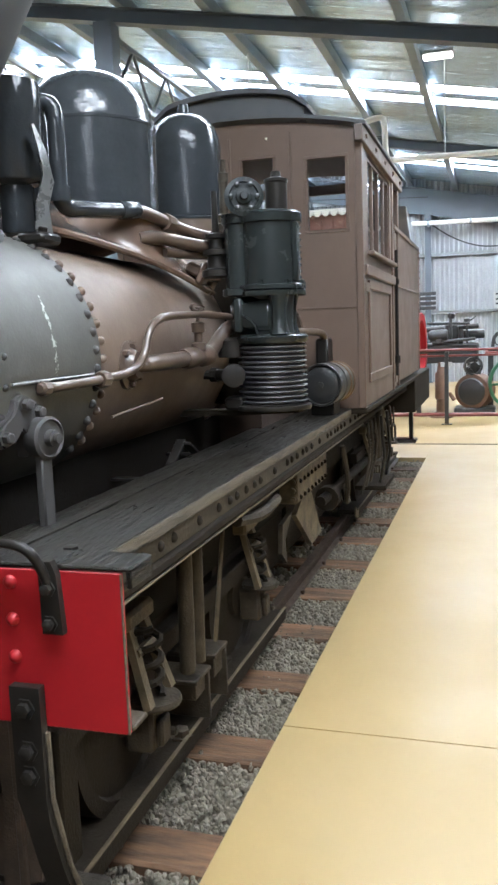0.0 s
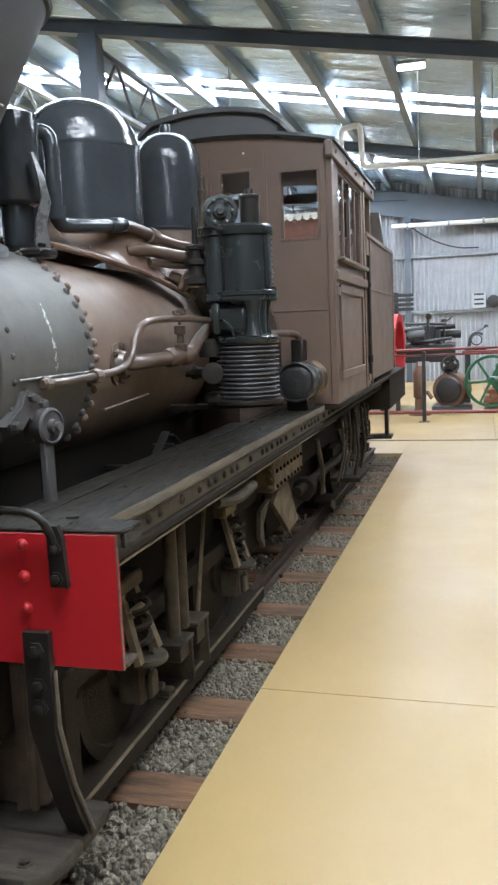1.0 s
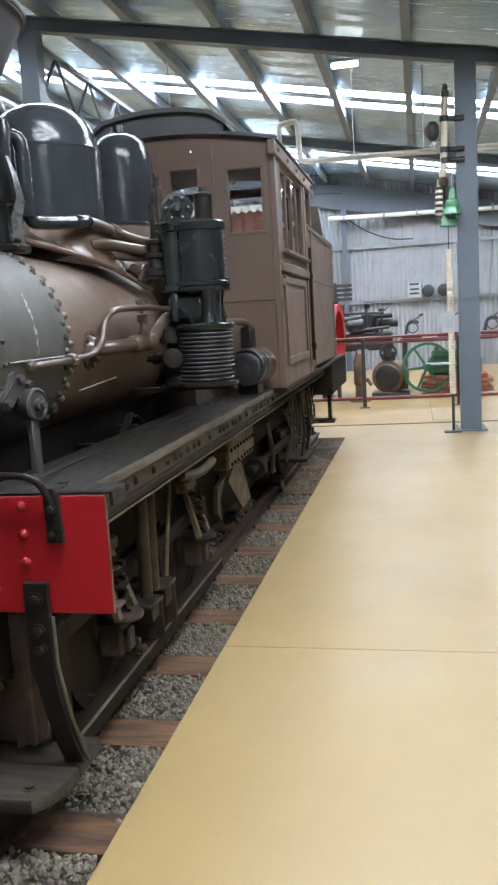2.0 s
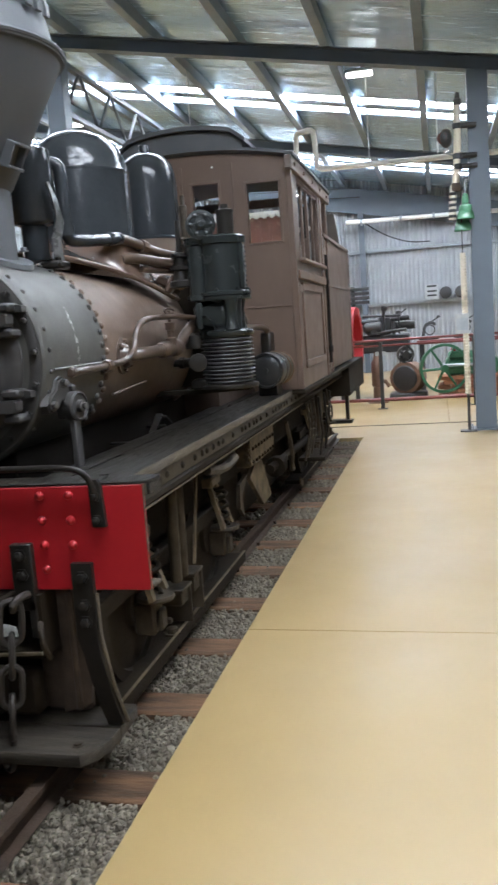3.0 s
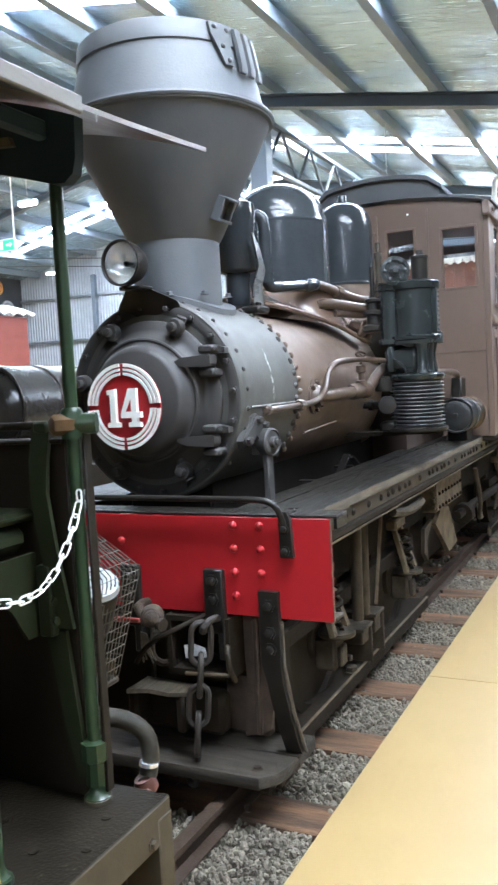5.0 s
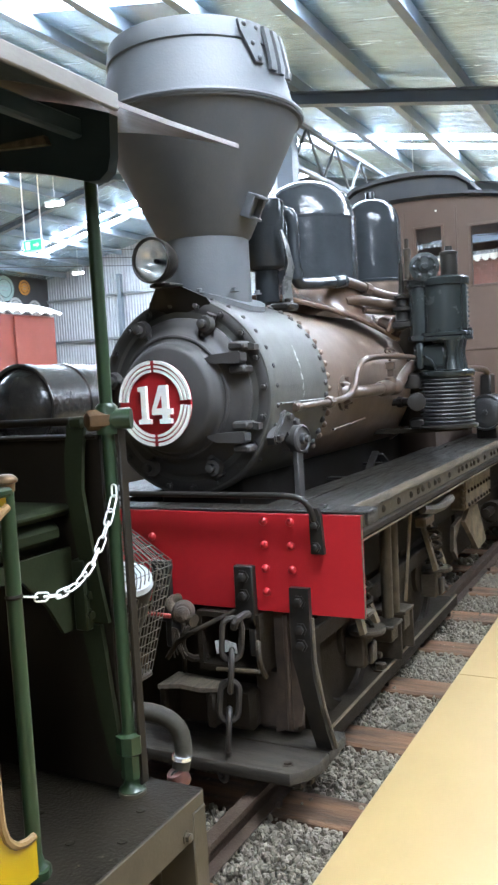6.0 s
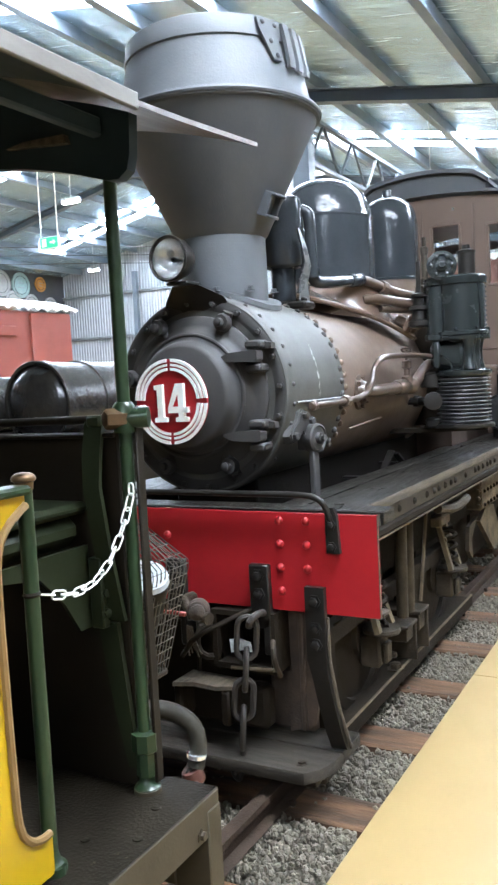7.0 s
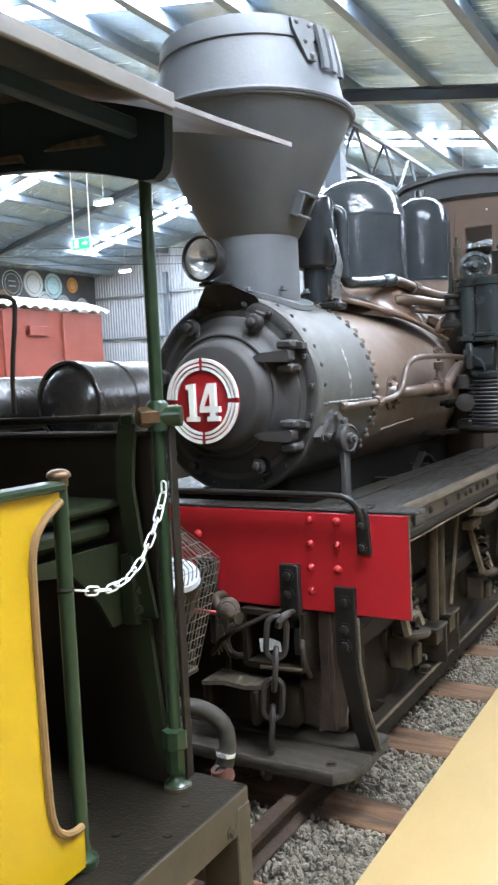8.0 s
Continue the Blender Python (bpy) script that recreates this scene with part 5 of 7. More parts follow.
for a in range(0, 360, 60):
    d = Vector((0.35, -1, 0)).normalized()
    sd = Vector((d.y, -d.x, 0))
    p = Vector((AX - 0.1, AY - 0.02, 2.155)) + d * 0.112 + sd * 0.054 * math.cos(radians(a)) + Vector((0, 0, 0.054 * math.sin(radians(a))))
    part("head_bolt", Shape().bolt(p, d, 0.012, 0.014), PUMP_BLACK, cmp_)
part("head_stub", Shape().lathe([(0.046, 2.1), (0.046, 2.225), (0.05, 2.228), (0.05, 2.24), (0.03, 2.247), (0.022, 2.25), (0.02, 2.272), (0, 2.275)], (AX + 0.03, AY + 0.03, 0), (0, 0, 1), 16), BLACK_PAINT, cmp_)
part("steam_chest", Shape().lathe([(0.062, 1.755), (0.07, 1.76), (0.07, 1.785), (0.056, 1.79), (0.056, 2.05), (0.066, 2.055), (0.066, 2.092), (0.03, 2.1)], (AX - 0.115, AY - 0.06, 0), (0, 0, 1), 24), PUMP_BLACK, cmp_)
part("passage_casting", Shape().box(AX - 0.15, AX + 0.045, AY - 0.115, AY + 0.05, 1.596, 1.75, 0.03).box(AX - 0.13, AX - 0.09, AY - 0.125, AY - 0.1, 1.6, 1.75, 0.01), PUMP_BLACK, cmp_)
part("stop_valve", Shape().lathe([(0.05, 1.84), (0.062, 1.845), (0.062, 1.87), (0.04, 1.88), (0.036, 1.93), (0.056, 1.935), (0.056, 1.955), (0.03, 1.96), (0.028, 2.0), (0.045, 2.005), (0.045, 2.02), (0.014, 2.03), (0.012, 2.2), (0, 2.2)], (AX - 0.215, AY - 0.05, 0), (0, 0, 1), 14), BLACK_PAINT, cmp_, "dark flanged steam valve with a spindle")
part("stud_row", Shape().box(AX + 0.115, AX + 0.135, AY - 0.06, AY - 0.03, 1.81, 2.05, 0.003), PUMP_BLACK, cmp_)
for i in range(9):
    part("stud", Shape().dome((AX + 0.118, AY + 0.055, 1.83 + i * 0.026), (1, 0.3, 0), 0.007, 0.008, 6), PUMP_BLACK, cmp_)
part("oil_pipe", Shape().tube([(AX - 0.14, AY - 0.06, 1.66), (AX - 0.08, AY - 0.13, 1.675), (AX - 0.03, AY - 0.15, 1.64), (AX - 0.02, AY - 0.14, 1.59)], 0.007, 6, 1), PUMP_BLACK, cmp_)
part("side_valve", Shape().lathe([(0.044, 0), (0.049, 0.01), (0.049, 0.07), (0.02, 0.075)], (AX - 0.145, AY - 0.09, 1.425), (0.3, -1, 0), 20).rod((AX - 0.25, AY, 1.42), (AX - 0.1, AY, 1.42), 0.026).box(AX - 0.19, AX - 0.1, AY - 0.1, AY + 0.02, 1.272, 1.33, 0.012).lathe([(0.06, 1.5), (0.06, 1.57), (0.04, 1.585)], (AX - 0.16, AY - 0.05, 0), (0, 0, 1), 16), BLACK_PAINT, cmp_)
part("valve_stub", Shape().lathe([(0.022, 0), (0.022, 0.05), (0.034, 0.052), (0.034, 0.08), (0.024, 0.085), (0.024, 0.12)], (AX - 0.33, AY + 0.03, 1.42), (1, -0.2, 0), 8), BLACK_PAINT, cmp_)
part("mounting_bracket", Shape().prism([(-0.56, 1.24), (-0.2, 1.245), (0.04, 1.255), (0.04, 1.268), (-0.56, 1.268)], "y", AY - 0.04, AY + 0.04), UNDER_DARK, cmp_, "black bracket holding the compressor to the boiler")
part("exhaust_pipe", Shape().tube([(-0.2, 0.45, 1.59), (-0.22, 1.1, 1.585), (-0.21, 1.6, 1.585), (-0.2, 1.82, 1.58), (-0.185, 1.9, 1.565), (-0.185, 1.93, 1.53)], 0.022, 10, 1), PIPE_BROWN, loco, "brown exhaust pipe behind the compressor")
part("drain_pot", Shape().box(-0.235, -0.16, 1.9, 2.066, 1.2, 1.54, 0.012), BLACK_PAINT, loco, "black drain pot on the cab front")
cmp_.scale, cmp_.location = (1, 1, 0.976), (0, 0, 1.27 * 0.024)
part("dark_cylinder", Shape().lathe([(0.13, 1.26), (0.13, 1.9), (0.11, 1.93)], (-0.375, 0.77, 0), (0, 0, 1), 28), UNDER_DARK, loco)
# air receiver
DRUM_BLACK = material("worn_drum_black", (0.016, 0.016, 0.0165), 0.33, dark=(0.034, 0.032, 0.029), scale=12, amount=0.9, bump=0.3, spots=(0.16, 0.15, 0.14), spot_scale=30, spot_at=0.7, spec=0.35)
rc = part("air_receiver", Shape().lathe([(0, 0.004), (0.06, 0.006), (0.098, 0.012), (0.108, 0.02), (0.11, 0.01), (0.114, 0.0), (0.121, 0.0), (0.124, 0.006), (0.124, 0.03), (0.12, 0.036), (0.12, 0.31), (0.1, 0.33), (0, 0.335)], (-0.135, 1.55, 1.28), (0.1, 1, 0), 36), DRUM_BLACK, loco, "worn black air drum lying on the deck")
for h in (0.12, 0.21, 0.285):
    part("drum_band", Shape().lathe([(0.1205, h), (0.1245, h + 0.004), (0.1245, h + 0.02), (0.1205, h + 0.024)], (-0.135, 1.55, 1.28), (0.1, 1, 0), 36), BRASS if h > 0.2 else DRUM_BLACK, rc, "dull brass band" if h > 0.2 else "")
part("drum_plug", Shape().lathe([(0.02, 0), (0.02, 0.016), (0.012, 0.018), (0, 0.018)], (-0.135, 1.556, 1.28), (-0.1, -1, 0), 6), DRUM_BLACK, rc)
part("drum_chock", Shape().box(-0.21, -0.075, 1.62, 1.82, 1.0985, 1.175, 0.006), BLACK_PAINT, rc)

# cab
CF, XR, XL = 2.07, 0.03, 2 * C - 0.03
ZC0, ZC1 = 1.095, 2.80
EAVE = material("weathered_eave_board", (0.17, 0.135, 0.115), 0.6, dark=(0.11, 0.08, 0.066), scale=8, amount=0.8, bump=0.2)
cab = part("cab", Shape().box(XL + 0.02, XR - 0.02, CF + 0.03, 4.0, ZC0, ZC0 + 0.04), CAB_BROWN, loco, "brown panelled timber cab with glazed openings")


def arch(x, base=2.83, rise=0.12, half=0.82):
    return base + rise * (1 - ((x - C) / half) ** 2)


front = Shape()
holes = [(-0.295, -0.06, 2.205, 2.63), (-0.71, -0.515, 2.2, 2.66), (2 * C + 0.515, 2 * C + 0.71, 2.2, 2.66), (2 * C + 0.06, 2 * C + 0.295, 2.205, 2.63)]
front.holed("y", CF, CF + 0.035, XL, XR, ZC0, ZC1, holes, lambda x: arch(x, 2.785, 0.095))
part("front_wall", front, CAB_BROWN, cab)
for x0, x1, z0, z1 in holes:
    s = Shape()
    for a, b, c, d in ((x0 - 0.02, x1 + 0.02, z1, z1 + 0.02), (x0 - 0.02, x1 + 0.02, z0 - 0.02, z0), (x0 - 0.02, x0, z0, z1), (x1, x1 + 0.02, z0, z1)):
        s.box(a, b, CF - 0.006, CF + 0.01, c, d, 0.003)
    part("window_frame", s, CAB_BROWN, cab)
    gl = part("window_pane", Shape().box(x0, x1, CF + 0.016, CF + 0.02, z0, z1), GLASS, cab, "clear window glass")
    gl.visible_shadow = False
part("front_batten", Shape().box(XL, XR, CF - 0.008, CF - 0.0005, 1.722, 1.732, 0.002).box(-0.41, -0.395, CF - 0.01, CF - 0.0005, 1.74, 2.8, 0.002).box(-0.80, -0.785, CF - 0.01, CF - 0.0005, 2.0, 2.8, 0.002), CAB_BROWN, cab)
part("stud", Shape().dome((-0.55, CF, 2.78), (0, -1, 0), 0.008), WHITE_PAINT, cab)
for sx, xw in ((1, XR), (-1, XL)):
    side = Shape()
    lo, hi = (xw - 0.035, xw) if sx > 0 else (xw, xw + 0.035)
    side.holed("x", lo, hi, CF + 0.036, 3.62, ZC0, ZC1, [(2.37, 3.46, 2.09, 2.68)])
    sw = part("side_wall", side, CAB_BROWN, cab)
    o0, o1 = (xw, xw + 0.05) if sx > 0 else (xw - 0.05, xw)
    t0, t1 = (xw, xw + 0.016) if sx > 0 else (xw - 0.016, xw)
    part("window_sill", Shape().box(o0, o1, 2.3, 3.55, 2.055, 2.085, 0.008), CAB_BROWN, cab)
    part("batten", Shape().box(o0, o0 + 0.03 if sx > 0 else o1, 2.12, 3.6, 1.92, 1.985, 0.006).box(t0, t1, 2.13, 2.295, 1.82, 1.88, 0.004), CAB_BROWN, cab)
    pn = Shape()
    for y0, y1, z0, z1 in ((2.3, 3.45, 1.24, 1.3), (2.3, 2.37, 1.3, 1.84), (3.38, 3.45, 1.3, 1.84), (2.3, 3.45, 1.84, 1.9)):
        pn.box(t0, t1, y0, y1, z0, z1, 0.004)
    part("raised_panel", pn, CAB_BROWN, cab)
    mu = Shape()
    for y in (2.37, 2.62, 2.9, 3.18, 3.44):
        mu.box(lo + 0.005, hi - 0.008, y, y + 0.035 if y < 3.4 else y + 0.02, 2.09, 2.68)
    mu.box(lo + 0.005, hi - 0.008, 2.37, 3.46, 2.66, 2.68)
    part("sash", mu, CAB_BROWN, cab)
    for y in (2.407, 2.937):
        g = part("window_pane", Shape().box(lo + 0.012, lo + 0.016, y, y + 0.245, 2.09, 2.66), GLASS, cab, "clear window glass")
        g.visible_shadow = False
    for y0, y1, z0, o in ((CF - 0.012, CF + 0.06, ZC0, 0.014), (3.56, 3.63, ZC0, 0.012), (3.98, 4.05, 2.4, 0.006)):
        part("corner_post", Shape().box(xw - 0.03, xw + o, y0, y1, z0, 2.8, 0.004), CAB_BROWN, cab)
    part("eave_board", Shape().box(xw - 0.02 if sx > 0 else xw - 0.03, xw + 0.03 if sx > 0 else xw + 0.02, 1.99, 4.12, 2.70, 2.795, 0.005), EAVE, cab, "weathered grey-brown eave board")
    for y in (2.12, 2.55, 3.0, 3.45, 3.9):
        part("eave_bolt", Shape().bolt((xw + 0.03 * sx, y, 2.745), (sx, 0, 0), 0.014, 0.012), CAB_BROWN, cab)
    part("door_rail", Shape().tube([(xw + 0.02 * sx, 3.72, 1.2), (xw + 0.02 * sx, 3.72, 2.2)], 0.013, 8).lathe([(0.022, 1.93), (0.022, 1.97)], (xw + 0.02 * sx, 3.72, 0), (0, 0, 1), 10).lathe([(0.026, 1.3), (0.026, 1.36)], (xw + 0.02 * sx, 3.72, 0), (0, 0, 1), 10), BLACK_PAINT, cab)
rw = Shape()
rw.holed("y", 4.02, 4.05, XL, XR, ZC0, 2.8, [(2 * C + 0.16, -0.16, 2.05, 2.72)])
part("rear_wall", rw, CAB_BROWN, cab)
rows = []
for y in (2.02, 4.14):
    rows.append([(C + 0.845 * i / 20, y, arch(C + 0.845 * i / 20, 2.798, 0.1, 0.83)) for i in range(-20, 21)])
rf = part("roof", Shape().sheet(rows, 0.02), STACK_BLACK, cab, "low arched blackish cab roof")
rows = []
for y in (1.99, 4.18):
    rows.append([(C + 0.5 * i / 14, y, 3.045 - 0.075 * (i / 14) ** 2 - 0.05 * max(0, abs(i) - 11) / 3) for i in range(-14, 15)])
part("raised_roof", Shape().sheet(rows, 0.03), STACK_BLACK, rf, "raised centre roof")
s = Shape()
rows = [[(C + 0.47 * i / 14, 2.03, arch(C + 0.47 * i / 14, 2.815, 0.1, 0.83)) for i in range(-14, 15)], [(C + 0.47 * i / 14, 2.03, 3.044 - 0.07 * (i / 14) ** 2 - 0.04 * max(0, abs(i) - 11) / 3) for i in range(-14, 15)]]
s.sheet(rows, 0.03, (0, 1, 0))
for sx in (1, -1):
    s.box(C + sx * 0.455 - 0.015, C + sx * 0.455 + 0.015, 2.06, 4.1, 2.86, 2.945)
part("roof_riser", s, STACK_BLACK, rf)
backhead = part("backhead", Shape().lathe([(0.4, 2.11), (0.4, 2.3), (0.36, 2.33), (0, 2.34)], (C, 0, ZB + 0.05), (0, 1, 0), 32), UNDER_DARK, cab)
part("gauge", Shape().lathe([(0.06, 0), (0.06, 0.04), (0.05, 0.045), (0, 0.045)], (C + 0.2, 2.4, 2.3), (0, 1, 0), 20), BRASS, cab)

# bunker behind the cab
bk = part("bunker", Shape().box(2 * C - 0.02, 0.02, 4.06, 5.98, 1.12, 2.40, 0.012), CAB_BROWN, loco, "brown riveted bunker behind the cab")
part("bunker_front", Shape().box(2 * C - 0.02, 0.018, 3.78, 4.058, 1.12, 2.36, 0.006), CAB_BROWN, bk)
part("bunker_lip", Shape().box(0.0205, 0.034, 3.78, 5.98, 2.37, 2.41, 0.005).box(0.0205, 0.03, 3.78, 5.98, 1.92, 1.935, 0.003).box(0.0205, 0.03, 5.93, 5.98, 1.14, 2.37, 0.003).box(0.0205, 0.03, 3.78, 3.82, 1.14, 2.37, 0.003), CAB_BROWN, bk)
for i in range(7):
    part("rivet", Shape().dome((0.0305, 5.955, 1.96 + i * 0.065), (1, 0, 0), 0.009), CAB_BROWN, bk)
part("coal_board", Shape().prism([(4.35, 2.401), (5.35, 2.401), (5.35, 2.74), (4.35, 2.74)], "x", -0.42, -0.12), BLACK_PAINT, bk, "black box above the bunker")
part("slope_board", Shape().prism([(5.32, 2.76), (5.45, 2.76), (6.0, 2.42), (5.98, 2.36), (5.85, 2.38)], "x", -0.46, -0.04), GALV_STEEL, bk, "pale sloping board")
part("tool_box", Shape().box(-0.5, -0.1, 6.0, 6.5, 1.9, 2.2, 0.01), BLACK_PAINT, bk)
part("rear_deck", Shape().box(2 * C - 0.05, 0.05, 2.068, 6.95, 1.058, 1.094, 0.006), UNDER_DARK, loco)
part("rear_beam", Shape().box(2 * C - 0.02, 0.03, 5.4, 7.2, 0.72, 1.056, 0.008), UNDER_DARK, loco, "black rear beam")
part("rear_step", Shape().box(-0.06, -0.02, 5.62, 5.72, 0.42, 0.93, 0.004).box(-0.35, 0.02, 5.56, 5.76, 0.38, 0.42, 0.008), BLACK_PAINT, loco, "black hanging rear step")
# cab steps and hanging gear
for i, (y, z) in enumerate(((3.2, 0.55), (3.55, 0.55))):
    part("step_bar", Shape().tube([(-0.02, y, 0.93), (0.0, y + 0.02, 0.6), (-0.04, y + 0.05, 0.4)], 0.013, 8), BLACK_PAINT, loco)
part("cab_step", Shape().box(-0.22, 0.02, 3.12, 3.68, 0.36, 0.395, 0.006), UNDER_DARK, loco)
part("hook_ring", Shape().link((0.0, 3.82, 0.72), (0, 0, 1), (0.2, 1, 0), 0.14, 0.08, 0.01).tube([(0.0, 3.82, 0.78), (0.0, 3.82, 0.93)], 0.008, 6), BLACK_PAINT, loco)
for y in (2.7, 2.85, 3.05, 3.95):
    part("hanging_rod", Shape().tube([(-0.05, y, 0.93), (-0.03, y + 0.03, 0.7), (-0.08, y - 0.05, 0.45)], 0.01, 6, 1), UNDER, loco)


def wheelset(y, r=0.34):
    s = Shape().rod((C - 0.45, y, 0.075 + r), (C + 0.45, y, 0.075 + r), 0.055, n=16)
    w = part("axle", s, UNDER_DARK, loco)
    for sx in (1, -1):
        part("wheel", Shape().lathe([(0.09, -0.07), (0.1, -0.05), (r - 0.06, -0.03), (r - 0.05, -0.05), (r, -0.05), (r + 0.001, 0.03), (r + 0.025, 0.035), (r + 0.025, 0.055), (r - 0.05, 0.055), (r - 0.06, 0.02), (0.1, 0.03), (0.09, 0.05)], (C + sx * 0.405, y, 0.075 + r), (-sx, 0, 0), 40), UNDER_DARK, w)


def truck(y0):
    """One bogie: wheelsets, side frame, hangers and boxes."""
    for dy in (-0.24, 0.91):
        wheelset(y0 + dy)
    for sx in (1, -1):
        X = lambda x: C + sx * (x - C)
        def bx(s, a, b, *r, **k):
            a, b = sorted((X(a), X(b)))
            return s.box(a, b, *r, **k)
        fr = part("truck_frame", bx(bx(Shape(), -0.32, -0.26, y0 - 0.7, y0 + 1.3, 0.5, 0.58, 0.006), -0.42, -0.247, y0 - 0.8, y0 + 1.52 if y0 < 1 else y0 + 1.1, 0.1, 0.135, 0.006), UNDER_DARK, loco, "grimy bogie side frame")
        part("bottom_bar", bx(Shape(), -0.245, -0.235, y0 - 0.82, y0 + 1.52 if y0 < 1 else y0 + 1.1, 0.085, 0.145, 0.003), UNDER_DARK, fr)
        part("bar_edge", bx(Shape(), -0.247, -0.233, y0 - 0.82, y0 + 1.52 if y0 < 1 else y0 + 1.1, 0.1455, 0.1515, 0.001), OCHRE, fr)
        for dy in (-0.24, 0.98):
            y = y0 + dy
            s = Shape()
            for d0, d1 in ((-0.055, -0.085), (0.055, 0.085)):
                s.sheet([[(X(-0.28), y + d0 - 0.018, 0.70), (X(-0.205), y + d1 - 0.018, 0.45)], [(X(-0.28), y + d0 + 0.018, 0.70), (X(-0.205), y + d1 + 0.018, 0.45)]], 0.024, (sx, 0, 0.3))
            s.tube([(X(-0.235), y - 0.07, 0.62), (X(-0.235), y + 0.07, 0.62)], 0.016, 6)
            hgr = part("spring_hanger", s, OCHRE, fr, "ochre grimed spring hanger")
            part("hanger_cap", bx(Shape(), -0.34, -0.24, y - 0.1, y + 0.1, 0.695, 0.755, 0.012), OCHRE, hgr)
            part("coil_spring", Shape().tube([(X(-0.23) + 0.045 * math.cos(a * 0.7), y + 0.045 * math.sin(a * 0.7), 0.46 + 0.012 * a * 0.55) for a in range(36)], 0.012, 6), UNDER_DARK, hgr)
            part("half_plate", Shape().lathe([(0.0, 0), (0.082, 0.0), (0.086, 0.01), (0.082, 0.022), (0, 0.022)], (X(-0.21), y, 0.435), (0, 0, 1), 24), UNDER, hgr)
            ab = part("axle_box", bx(bx(Shape(), -0.3, -0.2, y - 0.06, y + 0.06, 0.285, 0.433, 0.012), -0.2, -0.175, y - 0.035, y + 0.035, 0.3, 0.395, 0.008), UNDER, fr, "grimy axle box")
            part("box_bolt", Shape().bolt((X(-0.2), y + 0.045, 0.32), (sx, 0, 0), 0.016, 0.035), UNDER, ab)
        for dy, z1 in ((0.145, 0.345), (0.35, 0.362)):
            y = y0 + dy
            bb = part("cross_box", bx(bx(bx(Shape(), -0.5, -0.2, y + 0.08, y + 0.095, 0.155, z1, 0.004), -0.5, -0.195, y - 0.06, y + 0.098, z1, z1 + 0.018, 0.004), -0.5, -0.215, y - 0.02, y + 0.08, 0.27, z1, 0.004), UNDER, fr, "grimy channel cross member")
        for dy in (-0.02, 0.08):
            part("brake_rod", Shape().rod((X(-0.19), y0 + dy + 0.02, 0.44), (X(-0.17), y0 + dy - 0.02, 0.94), 0.028, n=12), UNDER, fr)
        part("bar_end", Shape().sheet([[(X(-0.245), y0 - 0.82 - dy, 0.085 + dz) for dy, dz in ((0, 0), (0.08, 0.012), (0.15, 0.05))], [(X(-0.245), y0 - 0.82 - dy, 0.145 + dz) for dy, dz in ((0, 0), (0.07, 0.012), (0.12, 0.05))]], 0.012 * sx, (1, 0, 0)), OCHRE, fr)
        part("thin_rod", Shape().rod((X(-0.19), y0 + 0.288, 0.437), (X(-0.19), y0 + 0.455, 0.93), 0.009, n=6), OCHRE, fr)
        for dy in (0.1, 0.32):
            part("frame_bolt", Shape().bolt((X(-0.27), y0 + dy, 0.14), (0, 0, 1), 0.03, 0.03), UNDER, fr)


truck(-0.53)
truck(4.2)
gb = part("gear_box", Shape().box(-0.34, -0.2, 1.18, 1.985, 0.66, 0.92, 0.012), OCHRE, loco, "riveted ochre gear casing")
for i in range(8):
    for z in (0.69, 0.78):
        part("rivet", Shape().dome((-0.2, 1.25 + i * 0.095, z), (1, 0, 0), 0.014, 0.014, 8), UNDER_DARK, gb)
part("gear_flap", Shape().prism([(1.42, 0.545), (1.6, 0.62), (1.84, 0.6), (2.1, 0.29), (1.82, 0.27)], "x", -0.3, -0.27), OCHRE, loco, "bent guard plates under the frame")
for i in range(5):
    part("edge_bolt", Shape().bolt((-0.22, 1.18, 0.69 + i * 0.048), (0, -1, 0), 0.016, 0.02), OCHRE, gb)
part("guard_blade", Shape().prism([(1.3, 0.6), (1.08, 0.57), (1.05, 0.42), (1.15, 0.34), (1.13, 0.48)], "x", -0.285, -0.26), UNDER, loco)
part("drive_shaft", Shape().rod((-0.25, 2.0, 0.5), (-0.25, 4.0, 0.46), 0.035, n=14).lathe([(0.08, 0), (0.08, 0.1)], (-0.25, 2.2, 0.48), (0, 1, 0), 16), UNDER_DARK, loco)
part("curved_pipe", Shape().tube([(-0.12, 2.1, 0.85), (-0.1, 2.2, 0.6), (-0.13, 2.25, 0.45), (-0.15, 2.45, 0.42)], 0.018, 8, 1).tube([(-0.15, 2.45, 0.42), (-0.2, 2.6, 0.5)], 0.018, 8), UNDER, loco)
part("air_pipe", Shape().tube([(-0.1, -0.2, 0.9), (-0.08, 0.05, 0.86), (-0.08, 0.3, 0.88)], 0.025, 8, 1), UNDER, loco)

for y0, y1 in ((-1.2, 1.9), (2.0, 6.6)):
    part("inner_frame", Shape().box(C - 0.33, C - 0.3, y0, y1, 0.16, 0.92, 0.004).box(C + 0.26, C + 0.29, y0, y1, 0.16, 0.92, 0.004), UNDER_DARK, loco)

# ---- the open carriage on the same track ----
car = thing("open_carriage", (C, -4.2, 0.075), "green and yellow open-platform passenger carriage", "carriage")
XP = -0.2
part("platform_deck", Shape().box(2 * C + 0.07, -0.045, -6.6, -2.465, 0.52, 0.556, 0.004), CAR_DECK, car, "worn dark platform deck with bolt heads")
for x, y in ((-0.13, -2.62), (-0.2, -2.8), (-0.36, -2.72), (-0.5, -2.85), (-0.09, -2.75)):
    part("deck_screw", Shape().lathe([(0.013, 0), (0.012, 0.003), (0, 0.004)], (x, y, 0.556), (0, 0, 1), 10), CAR_DECK, car)
